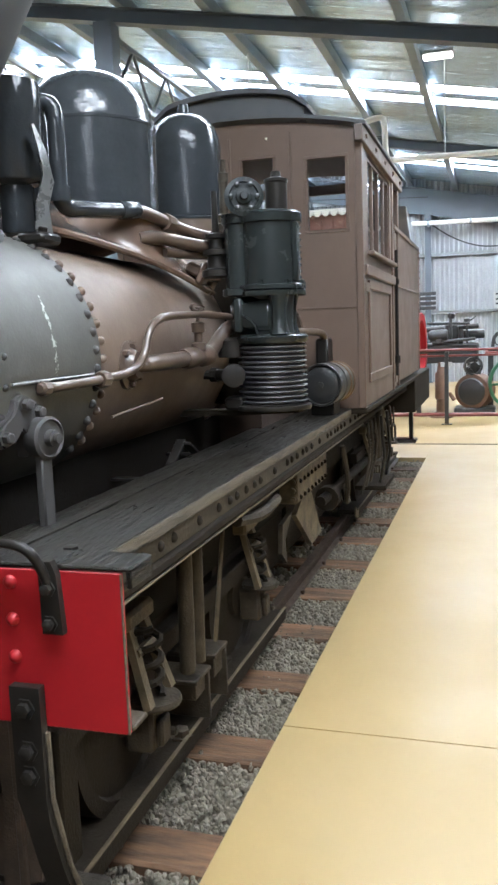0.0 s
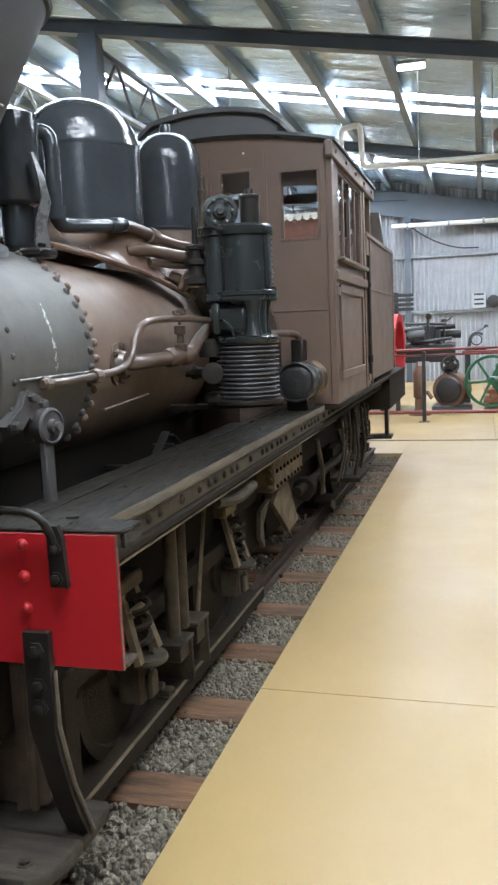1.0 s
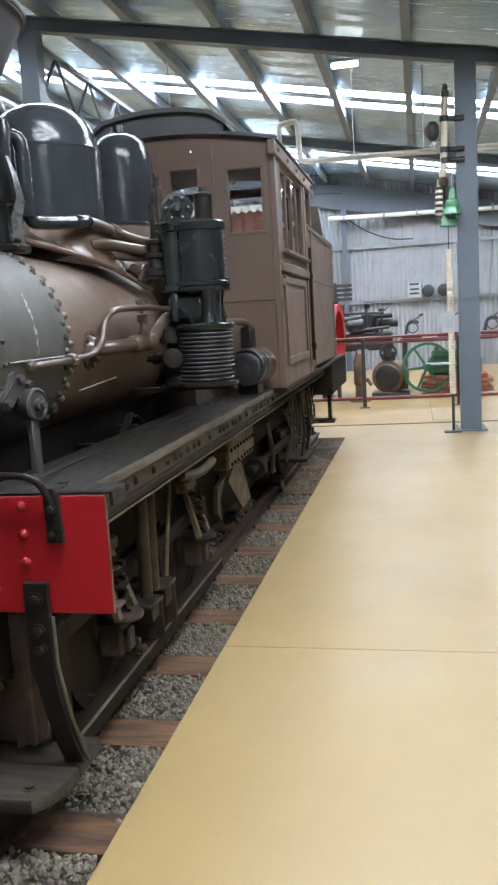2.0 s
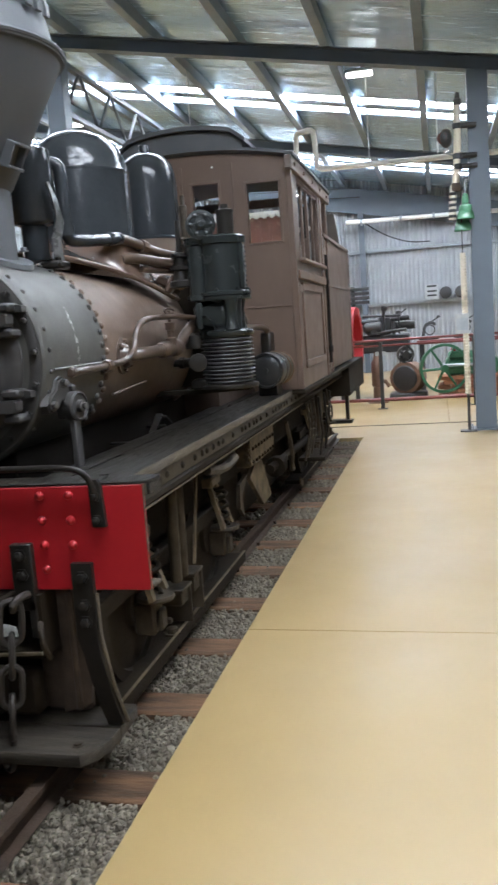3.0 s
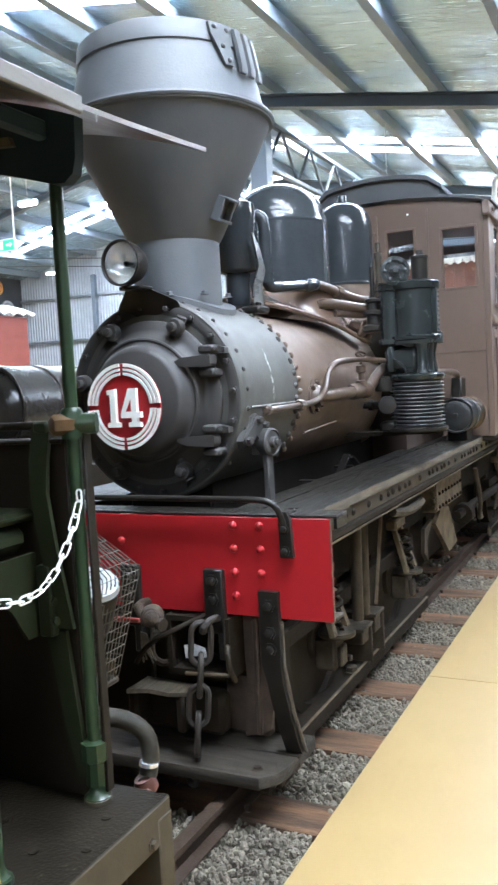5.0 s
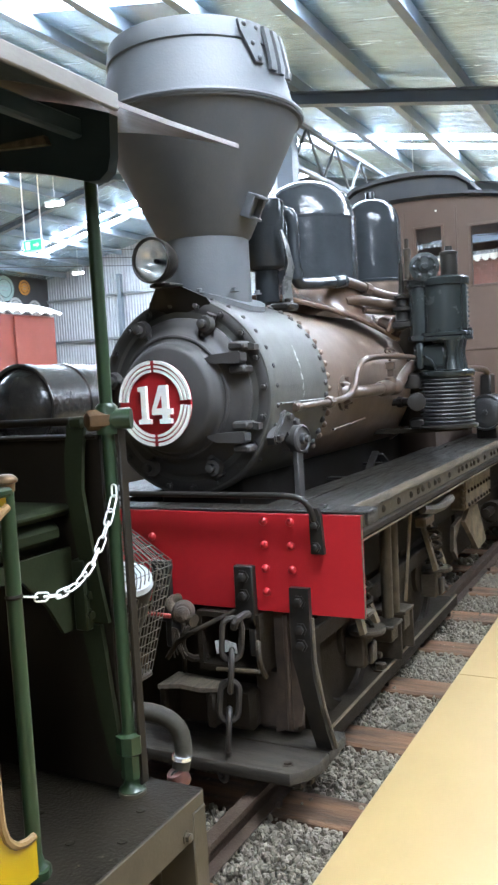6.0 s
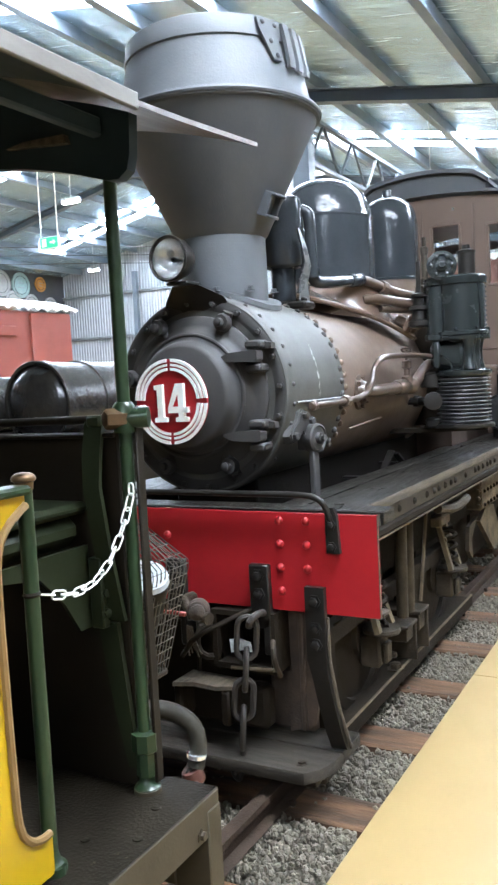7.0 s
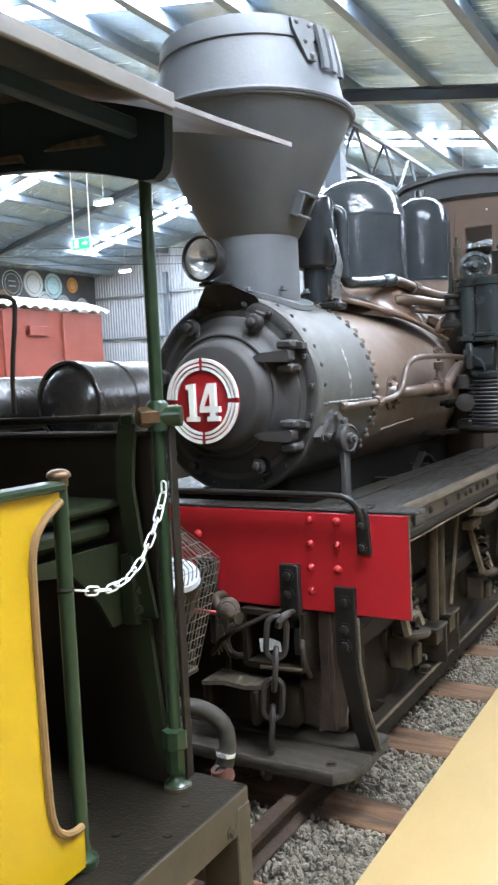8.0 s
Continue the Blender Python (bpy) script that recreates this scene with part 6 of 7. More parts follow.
part("side_sill", Shape().box(-0.055, -0.043, -6.6, -2.47, 0.45, 0.5535, 0.003).box(-0.12, -0.056, -6.6, -2.47, 0.45, 0.458), OLIVE, car, "olive-brown angle iron sill")
part("end_sill", Shape().box(-0.15, -0.04, -2.53, -2.468, 0.14, 0.5195, 0.004).box(2 * C + 0.07, -0.15, -2.53, -2.47, 0.3, 0.5195, 0.004), OLIVE, car)
part("sill_bolt", Shape().bolt((-0.0425, -2.56, 0.475), (1, 0, 0), 0.012, 0.012), OLIVE, car)
part("underframe", Shape().box(2 * C + 0.3, -0.3, -6.6, -2.55, 0.2, 0.519, 0.01), CAR_BLACK, car)
for wy in (-3.3, -5.6):
    part("axle", Shape().rod((C - 0.4, wy, 0.332), (C + 0.4, wy, 0.332), 0.04), CAR_BLACK, car)
    for wx in (C - 0.405, C + 0.405):
        part("wheel", Shape().lathe([(0.255, -0.045), (0.26, 0.045), (0.1, 0.05)], (wx, wy, 0.332), (1, 0, 0), 28), CAR_BLACK, car)


def post(x, y, z1, brass_z=None):
    s = Shape().lathe([(0.034, 0.556), (0.034, 0.57), (0.022, 0.58), (0.0165, 0.6), (0.0165, z1)], (x, y, 0), (0, 0, 1), 16)
    return part("post", s, GREEN_PAINT, car, "round deep green handrail post")


for px in (XP, 2 * C - XP):
    p = post(px, -2.555, 2.16)
    part("post_foot", Shape().lathe([(0.036, 0.556), (0.036, 0.566), (0.026, 0.574)], (px, -2.555, 0), (0, 0, 1), 16), OLIVE, p)
    part("post_socket", Shape().lathe([(0.026, 0.6), (0.026, 0.66), (0.034, 0.665), (0.034, 0.71), (0.022, 0.715)], (px, -2.555, 0), (0, 0, 1), 8), GREEN_PAINT, p)
    part("brass_joint", Shape().lathe([(0.022, -0.045), (0.026, -0.04), (0.026, 0.028), (0.022, 0.034), (0.014, 0.036)], (px - 0.006, -2.575, 1.505), (-0.55, -1, 0), 6), BRASS, p, "brass hexagon rail joint")
    part("collar", Shape().lathe([(0.028, 1.47), (0.028, 1.535), (0.02, 1.545)], (px, -2.555, 0), (0, 0, 1), 14), GREEN_PAINT, p)
    part("rail_tube", Shape().rod((px, -2.555, 1.505), (px + 0.055, -2.53, 1.505), 0.026), GREEN_PAINT, p)
    part("end_bar", Shape().box(px + 0.022, px + 0.032, -2.555, -2.525, 0.58, 1.49, 0.003), CAR_BLACK, p)
X2 = XP + 0.012
p2 = post(X2, -2.925, 1.382)
part("post_cap", Shape().lathe([(0.019, 1.38), (0.02, 1.397), (0.025, 1.399), (0.026, 1.404), (0.023, 1.41), (0.015, 1.415), (0, 1.417)], (X2, -2.925, 0), (0, 0, 1), 28), BRASS, p2, "worn bronze post cap")
part("post_ring", Shape().lathe([(0.0175, 1.155), (0.0195, 1.16), (0.0175, 1.165)], (X2, -2.925, 0), (0, 0, 1), 14), CAR_BLACK, p2)
# end wall with rail, strap and seat
part("end_panel", Shape().box(2 * C + 0.2, XP - 0.03, -2.55, -2.53, 0.557, 1.47, 0.004), CAR_BLACK, car, "black end panel")
part("end_rail", Shape().tube([(2 * C + 0.2, -2.56, 1.495), (XP - 0.02, -2.56, 1.505)], 0.011, 10).tube([(2 * C + 0.2, -2.575, 1.46), (XP - 0.02, -2.575, 1.465)], 0.006, 8), CAR_BLACK, car, "black end rail")
s = Shape()
s.sheet([[(-0.31, -2.575, 1.5), (-0.305, -2.6, 1.42), (-0.3, -2.61, 1.34), (-0.29, -2.6, 1.2), (-0.27, -2.58, 1.0)], [(-0.255, -2.575, 1.5), (-0.25, -2.6, 1.42), (-0.25, -2.61, 1.34), (-0.24, -2.6, 1.2), (-0.22, -2.58, 1.0)]], 0.012, (0, 1, 0))
part("panel_strap", s, SEAT_GREEN, car, "bent dark green strap")
part("strap_end", Shape().box(-0.3, -0.255, -2.585, -2.55, 1.485, 1.515, 0.006), SEAT_GREEN, car)
st = part("corner_seat", Shape().box(-0.62, -0.33, -2.9, -2.58, 1.19, 1.27, 0.03), SEAT_GREEN, car, "dark green padded corner seat")
part("seat_top", Shape().box(-0.63, -0.315, -2.92, -2.57, 1.27, 1.3, 0.012), SEAT_GREEN, st)
part("seat_bracket", Shape().prism([(-2.93, 1.19), (-2.585, 1.19), (-2.585, 0.98), (-2.63, 0.98), (-2.68, 1.06), (-2.76, 1.14), (-2.93, 1.165)], "x", -0.33, -0.318), SEAT_GREEN, st)
part("seat_hinge", Shape().box(-0.31, -0.27, -2.6, -2.568, 0.98, 1.16, 0.004).bolt((-0.27, -2.585, 1.12), (1, -0.3, 0), 0.011, 0.01).bolt((-0.27, -2.585, 1.07), (1, -0.3, 0), 0.011, 0.01).bolt((-0.27, -2.585, 1.02), (1, -0.3, 0), 0.011, 0.01), SEAT_GREEN, st)
part("seat_leg", Shape().prism([(-0.31, 0.99), (-0.25, 0.99), (-0.22, 0.72), (-0.2, 0.62), (-0.24, 0.62), (-0.27, 0.75)], "y", -2.575, -2.56), SEAT_GREEN, st)
# yellow side panel with its bead and green top rail
yp = [(-6.6, 0.45), (-2.945, 0.57), (-2.945, 0.655), (-2.975, 0.655), (-3.01, 0.672), (-3.035, 0.71), (-3.04, 0.78), (-3.045, 1.222), (-3.035, 1.282), (-3.01, 1.317), (-2.97, 1.342), (-2.955, 1.352), (-2.955, 1.374), (-6.6, 1.374)]
part("side_panel", Shape().prism(yp, "x", -0.178, -0.16), YELLOW, car, "bright yellow curved side panel")
part("panel_bead", Shape().tube([(-0.158, y, z) for y, z in ((-2.952, 0.662), (-2.978, 0.66), (-3.01, 0.671), (-3.035, 0.705), (-3.042, 0.78), (-3.047, 1.222), (-3.038, 1.282), (-3.012, 1.319), (-2.972, 1.345), (-2.955, 1.354))], 0.009, 8, 1), BEAD, car, "tan rounded wooden bead")
part("top_rail", Shape().box(-0.2, -0.145, -6.6, -2.945, 1.375, 1.394, 0.006), GREEN_PAINT, car, "green top rail")
part("panel_foot", Shape().rod((XP + 0.03, -2.93, 0.5565), (XP + 0.03, -2.93, 0.575), 0.02), GREEN_PAINT, car)
part("inner_wall", Shape().box(2 * C + 0.2, -0.25, -3.4, -3.37, 0.557, 2.1, 0.004), CAR_BLACK, car)
# arched roof with overhang, end board
def car_arch(k, eave, crown=2.35):
    """Height of the arched roof at the share k of its half width."""
    return crown - (crown - eave) * k * k


SPAN = [i / 24 for i in range(-24, 25)]
rf = part("roof", Shape().sheet([[(C + 0.79 * k, y, car_arch(k, 2.162)) for k in SPAN] for y in (-6.6, -2.75)], 0.018), BOARD_BLUE, car, "arched roof with a dark blue-green lining")
part("roof_hood", Shape().sheet([[(C + 0.79 * k, y, car_arch(k, e)) for k in SPAN] for y, e in ((-2.748, 2.162), (-2.55, 2.172), (-2.37, 2.184), (-2.195, 2.196))], 0.012), CAR_ROOF, rf, "glossy brown overhang of the roof")
part("eave_fascia", Shape().box(C + 0.7905, C + 0.803, -6.6, -2.745, 2.148, 2.184, 0.003), FASCIA, rf, "grey-brown eave fascia")
top = [(C + 0.66 * i / 16, car_arch(0.66 / 0.79 * i / 16, 2.16) - 0.004) for i in range(-16, 17)]
low = [(C + 0.585 * i / 16, 2.07 + 0.1 * (1 - (i / 16) ** 2)) for i in range(16, -17, -1)]
part("end_board", Shape().prism(top + [(C + 0.655, 2.12), (C + 0.645, 2.085), (C + 0.62, 2.068)] + low + [(C - 0.62, 2.068), (C - 0.645, 2.085), (C - 0.655, 2.12)], "y", -2.585, -2.553), BOARD_BLUE, car, "dark blue-green arched end board")
part("cant_rail", Shape().box(XP - 0.015, XP + 0.015, -6.6, -2.59, 2.17, 2.215, 0.005), BOARD_BLUE, car)
# pale wedges stand in for the bright ceiling showing through at the end board
for u0, u1, w in ((0.29, 0.485, 0.026), (0.06, 0.21, 0.016)):
    zl = 2.19 + (0.2 - u0) * 0.01
    part("board_bright_gap", Shape().prism([(C + u0, zl), (C + u1 - 0.02, zl - 0.006 - w * 0.4), (C + u1, zl - 0.018), (C + u1 - 0.008, zl + 0.004), (C + u0 + 0.06, zl + 0.008)], "y", -2.604, -2.586), WORN_WOOD, car, "pale wedge for the bright gap at the end board")

# white chain across the doorway
chain = thing("barrier_chain", (XP, -2.74, 1.2), "white plastic chain hung across the carriage doorway", "chain")
a, b = Vector((XP + 0.02, -2.575, 1.318)), Vector((XP + 0.02, -2.905, 1.155))
pts = []
for i in range(60):
    t = i / 59
    p = a.lerp(b, t)
    p.z -= 0.26 * t * (1 - t) + 0.26 * t * (1 - t) * (1 - t)
    pts.append(p)
L = [0]
for p, q in zip(pts, pts[1:]):
    L.append(L[-1] + (q - p).length)
n = int(L[-1] / 0.033)
for i in range(n):
    d = (i + 0.5) / n * L[-1]
    k = max(j for j in range(60) if L[j] <= d)
    p, q = pts[k], pts[min(k + 1, 59)]
    part("chain_link", Shape().link(p.lerp(q, 0.5), q - p, (1, 0.2, 0) if i % 2 else (0.2, 0.5, 1), 0.044, 0.019, 0.0024, 6), WHITE_PLASTIC, chain)
part("chain_hook", Shape().link((XP + 0.02, -2.573, 1.332), (0, 0, 1), (1, 0, 0), 0.03, 0.014, 0.0024, 6), WHITE_PLASTIC, chain)

# lamp in a wire guard on the carriage end
guard = thing("caged_lamp", (-0.36, -2.38, 1.0), "white-lensed lamp inside a wire basket guard on the carriage end", "lamp")


def basket(z):
    f = 1 - max(0, (z - 1.1) / 0.25) * 0.8
    g = 0.78 + 0.22 * min(1, (z - 0.8) / 0.28)
    return -0.47 + 0.27 * f * g, -2.515 + 0.205 * f * g


for i in range(20):
    z = 0.80 + 0.55 * i / 19
    x1, y1 = basket(z)
    part("wire_hoop", Shape().tube([(-0.47, -2.515, z), (x1, -2.515, z), (x1, y1, z), (-0.47, y1, z)], 0.0016, 4), WIRE, guard)
for i in range(12):
    u = i / 11
    for side in (0, 1):
        pts = [((-0.47 + (basket(z)[0] + 0.47) * u, basket(z)[1], z) if side == 0 else (basket(z)[0], -2.515 + (basket(z)[1] + 2.515) * u, z)) for z in (0.8, 1.08, 1.1, 1.35)]
        part("wire_upright", Shape().tube(pts, 0.0016, 4), WIRE, guard)
part("guard_floor", Shape().box(-0.47, -0.255, -2.515, -2.355, 0.785, 0.8, 0.004), UNDER, guard)
part("lamp_body", Shape().lathe([(0.04, -0.16), (0.06, -0.1), (0.069, 0.0), (0.072, 0.02)], (-0.27, -2.43, 1.05), (0.35, -0.25, 0.9), 24), CAR_BLACK, guard)
part("lamp_lens", Shape().lathe([(0.07, 0.021), (0.066, 0.036), (0.04, 0.048), (0, 0.052)], (-0.27, -2.43, 1.05), (0.35, -0.25, 0.9), 24, close=False), material("milky_lens", (0.3, 0.31, 0.31), 0.3, dark=(0.2, 0.21, 0.21), scale=30, bump=0.1), guard, "milky white lens")
part("guard_label", Shape().box(-0.40, -0.27, -2.3535, -2.351, 0.80, 0.845), OCHRE, guard)

# brake hose between the vehicles
hose = thing("brake_hose", (-0.34, -2.25, 0.5), "grey rubber brake hose with a clamped coupling", "hose")
part("hose_tube", Shape().tube([(-0.5, -2.46, 0.60), (-0.46, -2.3, 0.62), (-0.38, -2.22, 0.62), (-0.3, -2.18, 0.57), (-0.285, -2.18, 0.49), (-0.29, -2.2, 0.44)], 0.027, 14, 2), RUBBER, hose)
part("clamp", Shape().lathe([(0.03, 0), (0.03, 0.012)], (-0.288, -2.195, 0.47), (0.1, 0.1, 1), 16), CHROME, hose, "bright metal hose clamp")
part("coupling", Shape().lathe([(0.028, -0.02), (0.034, -0.005), (0.034, 0.02), (0.025, 0.03)], (-0.293, -2.21, 0.42), (0.2, 0.3, -1), 12).tube([(-0.3, -2.22, 0.42), (-0.26, -2.24, 0.4), (-0.25, -2.23, 0.37), (-0.28, -2.21, 0.36)], 0.014, 8, 1), COPPER, hose, "worn reddish coupling head")
for i in range(7):
    t = i / 6
    part("chain_link", Shape().link((-0.42 + 0.13 * t, -2.4 + 0.19 * t, 0.46 - 0.06 * math.sin(t * 2.6)), (0.13, 0.19, -0.03), (1, -1, 0) if i % 2 else (0, 0, 1), 0.045, 0.02, 0.004, 5), RUST_CHAIN, hose)

# ---- neighbouring vehicles ----
eng = thing("tank_boiler", (-4.3, 3.0, 0), "black cylindrical boiler of a vehicle on the next track", "boiler")
part("barrel", Shape().lathe([(0, -0.11), (0.1, -0.105), (0.19, -0.088), (0.27, -0.055), (0.325, -0.015), (0.35, 0.03), (0.362, 0.035), (0.368, 0.0), (0.376, -0.006), (0.396, -0.006), (0.402, 0.0), (0.402, 0.09), (0.388, 0.1), (0.388, 0.55), (0.402, 0.56), (0.402, 0.62), (0.388, 0.63), (0.388, 2.2)], (-4.38, 1.62, 1.47), (0, 1, 0), 48), DUSTY_BLACK, eng)
part("boiler_cradle", Shape().box(-4.6, -4.0, 1.9, 3.6, 0.4, 1.2, 0.02), CAR_BLACK, eng)
part("vehicle_frame", Shape().box(-4.9, -3.7, 0.6, 4.2, 0.35, 0.9, 0.02).box(-4.9, -3.8, 1.1, 1.5, 0.9, 1.2, 0.02), CAR_BLACK, eng)
for sy in (1.0, 3.4):
    for x in (-4.7, -3.92):
        part("wheel", Shape().lathe([(0.28, -0.04), (0.3, 0.04), (0.1, 0.05)], (x, sy, 0.3), (1, 0, 0), 24), CAR_BLACK, eng)
part("tap", Shape().lathe([(0.04, 0), (0.045, 0.05), (0.02, 0.06), (0.02, 0.1)], (-4.32, 1.62, 1.42), (0, -1, 0), 10).tube([(-4.42, 1.55, 1.3), (-4.3, 1.5, 1.34), (-4.1, 1.52, 1.3)], 0.015, 6), CAR_BLACK, eng)
eng2 = thing("tank_boiler", (-5.1, 0.9, 0), "black boiler end with a bent vent pipe", "boiler")
part("barrel", Shape().lathe([(0, -0.03), (0.2, -0.02), (0.29, 0.02), (0.3, 0.06), (0.3, 1.2)], (-5.15, 1.0, 1.45), (0, 1, 0), 36), DUSTY_BLACK, eng2)
part("barrel_stand", Shape().box(-5.4, -4.95, 1.0, 2.1, 0, 1.2, 0.02), CAR_BLACK, eng2)
part("vent_pipe", Shape().tube([(-4.6, 1.15, 1.4), (-4.6, 1.15, 1.75), (-4.53, 1.18, 2.35), (-4.53, 1.16, 2.43), (-4.61, 1.1, 2.46), (-4.77, 1.0, 2.44)], 0.022, 8, 1), CAR_BLACK, eng2)

wg = thing("box_wagon", (-10.2, 4.5, 0), "red-oxide covered wagon with a white scalloped roof edge", "wagon")
part("body", Shape().box(-11.2, -9.2, 0.0, 7.85, 0.8, 3.0, 0.02), WAGON_RED, wg)
for y in (1.2, 2.6, 4.0, 5.4, 6.8):
    part("batten", Shape().box(-9.198, -9.15, y - 0.05, y + 0.05, 0.85, 2.96, 0.01), WAGON_RED, wg)
part("body_block", Shape().box(-9.198, -9.12, 5.9, 6.35, 2.55, 2.72, 0.01), WAGON_RED, wg)
rows = []
for j in range(100):
    y = -0.1 + 8.05 * j / 99
    rows.append([(x, y, 3.03 + 0.25 * (1 - ((x + 10.2) / 1.1) ** 2) + 0.03 * math.sin(j * 2.1)) for x in [-11.3 + 2.2 * i / 8 for i in range(9)]])
part("corrugated_roof", Shape().sheet(rows, 0.02), WHITE_PAINT, wg, "white corrugated roof sheet")
part("underframe", Shape().box(-11.0, -9.4, 0.2, 7.6, 0.45, 0.79, 0.02), CAR_BLACK, wg)
for y in (1.5, 6.3):
    for x in (-10.7, -9.7):
        part("wheel", Shape().lathe([(0.38, -0.04), (0.4, 0.04), (0.1, 0.06)], (x, y, 0.4), (1, 0, 0), 24), CAR_BLACK, wg)

HUT_RED = material("faded_red_boarding", (0.2, 0.085, 0.06), 0.6, dark=(0.12, 0.062, 0.047), scale=2.5, amount=0.9, bump=0.1, spots=(0.36, 0.24, 0.18), spot_scale=4, spot_at=0.6)
# red hut by the far wall, seen through the cab windows
hut = thing("red_hut", (-3.6, 17.8, 0), "faded red boarded hut with a white scalloped roof edge", "hut")
part("wall", Shape().box(-5.3, -2.1, 16.9, 19.2, 0, 4.3, 0.01), HUT_RED, hut)
for i in range(12):
    xs = -5.28 + i * 0.285
    part("board_batten", Shape().box(xs, xs + 0.05, 16.875, 16.899, 0.1, 4.2, 0.006), HUT_RED, hut)
part("roof", Shape().prism([(16.7, 4.36), (19.3, 4.6), (19.3, 4.64), (16.7, 4.4)], "x", -5.4, -2.0), WHITE_PAINT, hut, "white roof sheet")
for i in range(17):
    part("scallop", Shape().prism([(-5.39 + i * 0.2 + 0.095 * (1 + math.cos(radians(q))), 4.36 - 0.13 * math.sin(radians(q))) for q in range(0, 181, 20)], "y", 16.68, 16.7), WHITE_PAINT, hut)

# dark partition with round enamel signs
single("partition", Shape().box(-20.5, -20.2, 8.0, 20.48, 0, 6.1), DARK_WALL, "dark painted partition wall", "wall", "structure")
for y, z, r, mat, lab in ((16.2, 5.35, 0.46, MACHINE_BLACK, "round black sign with a pale rim"), (17.2, 5.42, 0.46, SIGN_WHITE, "round white enamel sign"), (18.17, 5.42, 0.45, SIGN_AQUA, "round aqua enamel sign"),
                          (19.18, 5.52, 0.27, SIGN_ORANGE, "round orange enamel sign"), (15.9, 4.75, 0.4, BEAD, "round tan sign"), (17.76, 4.8, 0.4, SIGN_WHITE, "round pale enamel sign"),
                          (18.67, 4.78, 0.35, SIGN_WHITE, "round pale enamel sign"), (19.67, 4.75, 0.33, SIGN_WHITE, "round white enamel sign"), (15.2, 5.3, 0.4, SIGN_WHITE, "round white enamel sign")):
    sg = thing("round_sign", (-20.2, y, z), lab + " on a dark wall", "sign", "round wall signs")
    part("disc", Shape().lathe([(r, 0), (r, 0.03), (r * 0.97, 0.035), (0, 0.035)], (-20.198, y, z), (1, 0, 0), 36), mat, sg)
    part("rim", Shape().tube([(-20.16, y + r * 0.97 * math.cos(radians(q)), z + r * 0.97 * math.sin(radians(q))) for q in range(0, 360, 12)], 0.016, 6, closed=True), SIGN_WHITE if mat is MACHINE_BLACK else mat, sg)
    part("inner_ring", Shape().tube([(-20.163, y + r * 0.72 * math.cos(radians(q)), z + r * 0.72 * math.sin(radians(q))) for q in range(0, 360, 12)], 0.01, 5, closed=True), DARK_WALL if mat is not MACHINE_BLACK else SIGN_WHITE, sg)
    for k in (-0.12, 0.12):
        part("marking", Shape().box(-20.163, -20.159, y - r * 0.35, y + r * 0.35, z + k * r * 1.5 - 0.012, z + k * r * 1.5 + 0.012), GALV_STEEL if mat is not MACHINE_BLACK else SIGN_WHITE, sg)
for z in (6.0, 5.75, 5.5):
    single("cable", Shape().tube([(-20.2, 12.0, z), (-12.0, 19.0, z - 0.1), (-1.0, 20.22, z - 0.5)], 0.012, 5, 1), MACHINE_BLACK, "thin cable strung across the hall", "cable", group="hall cables")
ex = thing("exit_sign", (-10.6, 9.0, 4.6), "green illuminated running-man exit sign hung on white rods", "exit sign")
part("sign_box", Shape().box(-10.85, -10.35, 8.98, 9.04, 4.5, 4.74, 0.01), WHITE_PAINT, ex)
part("sign_face", Shape().box(-10.83, -10.37, 8.972, 8.979, 4.515, 4.725), EXIT_GREEN, ex, "green lit face")
part("arrow", Shape().prism([(-10.57, 4.6), (-10.48, 4.6), (-10.48, 4.57), (-10.42, 4.62), (-10.48, 4.67), (-10.48, 4.64), (-10.57, 4.64)], "y", 8.966, 8.9715), WHITE_PLASTIC, ex)
part("door_symbol", Shape().box(-10.78, -10.66, 8.966, 8.9715, 4.54, 4.7), WHITE_PLASTIC, ex)
for x in (-10.82, -10.38):
    part("rod", Shape().rod((x, 9.01, 4.74), (x, 9.01, roof_z(x) - 0.05), 0.014, n=8), WHITE_PLASTIC, ex)

# ---- beyond the pit: railing, engines, wall shelf ----
fence = thing("museum_railing", (0.6, 10.42, 0), "maroon and black railing in front of old engines", "railing")
for z, r in ((1.19, 0.02), (1.1, 0.018), (0.16, 0.03)):
    part("rail", Shape().rod((-4.0, 10.42, z), (5.0, 10.42, z), r, n=10), FENCE_RED, fence, "maroon rail")
for x in (-3.1, -1.5, 0.05, 1.62, 3.2):
    p = part("post", Shape().box(x - 0.032, x + 0.032, 10.39, 10.45, 0.012, 1.16, 0.004), MACHINE_BLACK, fence, "black post")
    part("foot", Shape().box(x - 0.085, x + 0.085, 10.34, 10.5, 0, 0.012, 0.002), MACHINE_BLACK, p)
    part("clip", Shape().box(x - 0.09, x - 0.03, 10.375, 10.385, 0.93, 1.0).box(x + 0.03, x + 0.09, 10.375, 10.385, 0.93, 1.0), SIGN_WHITE, p)


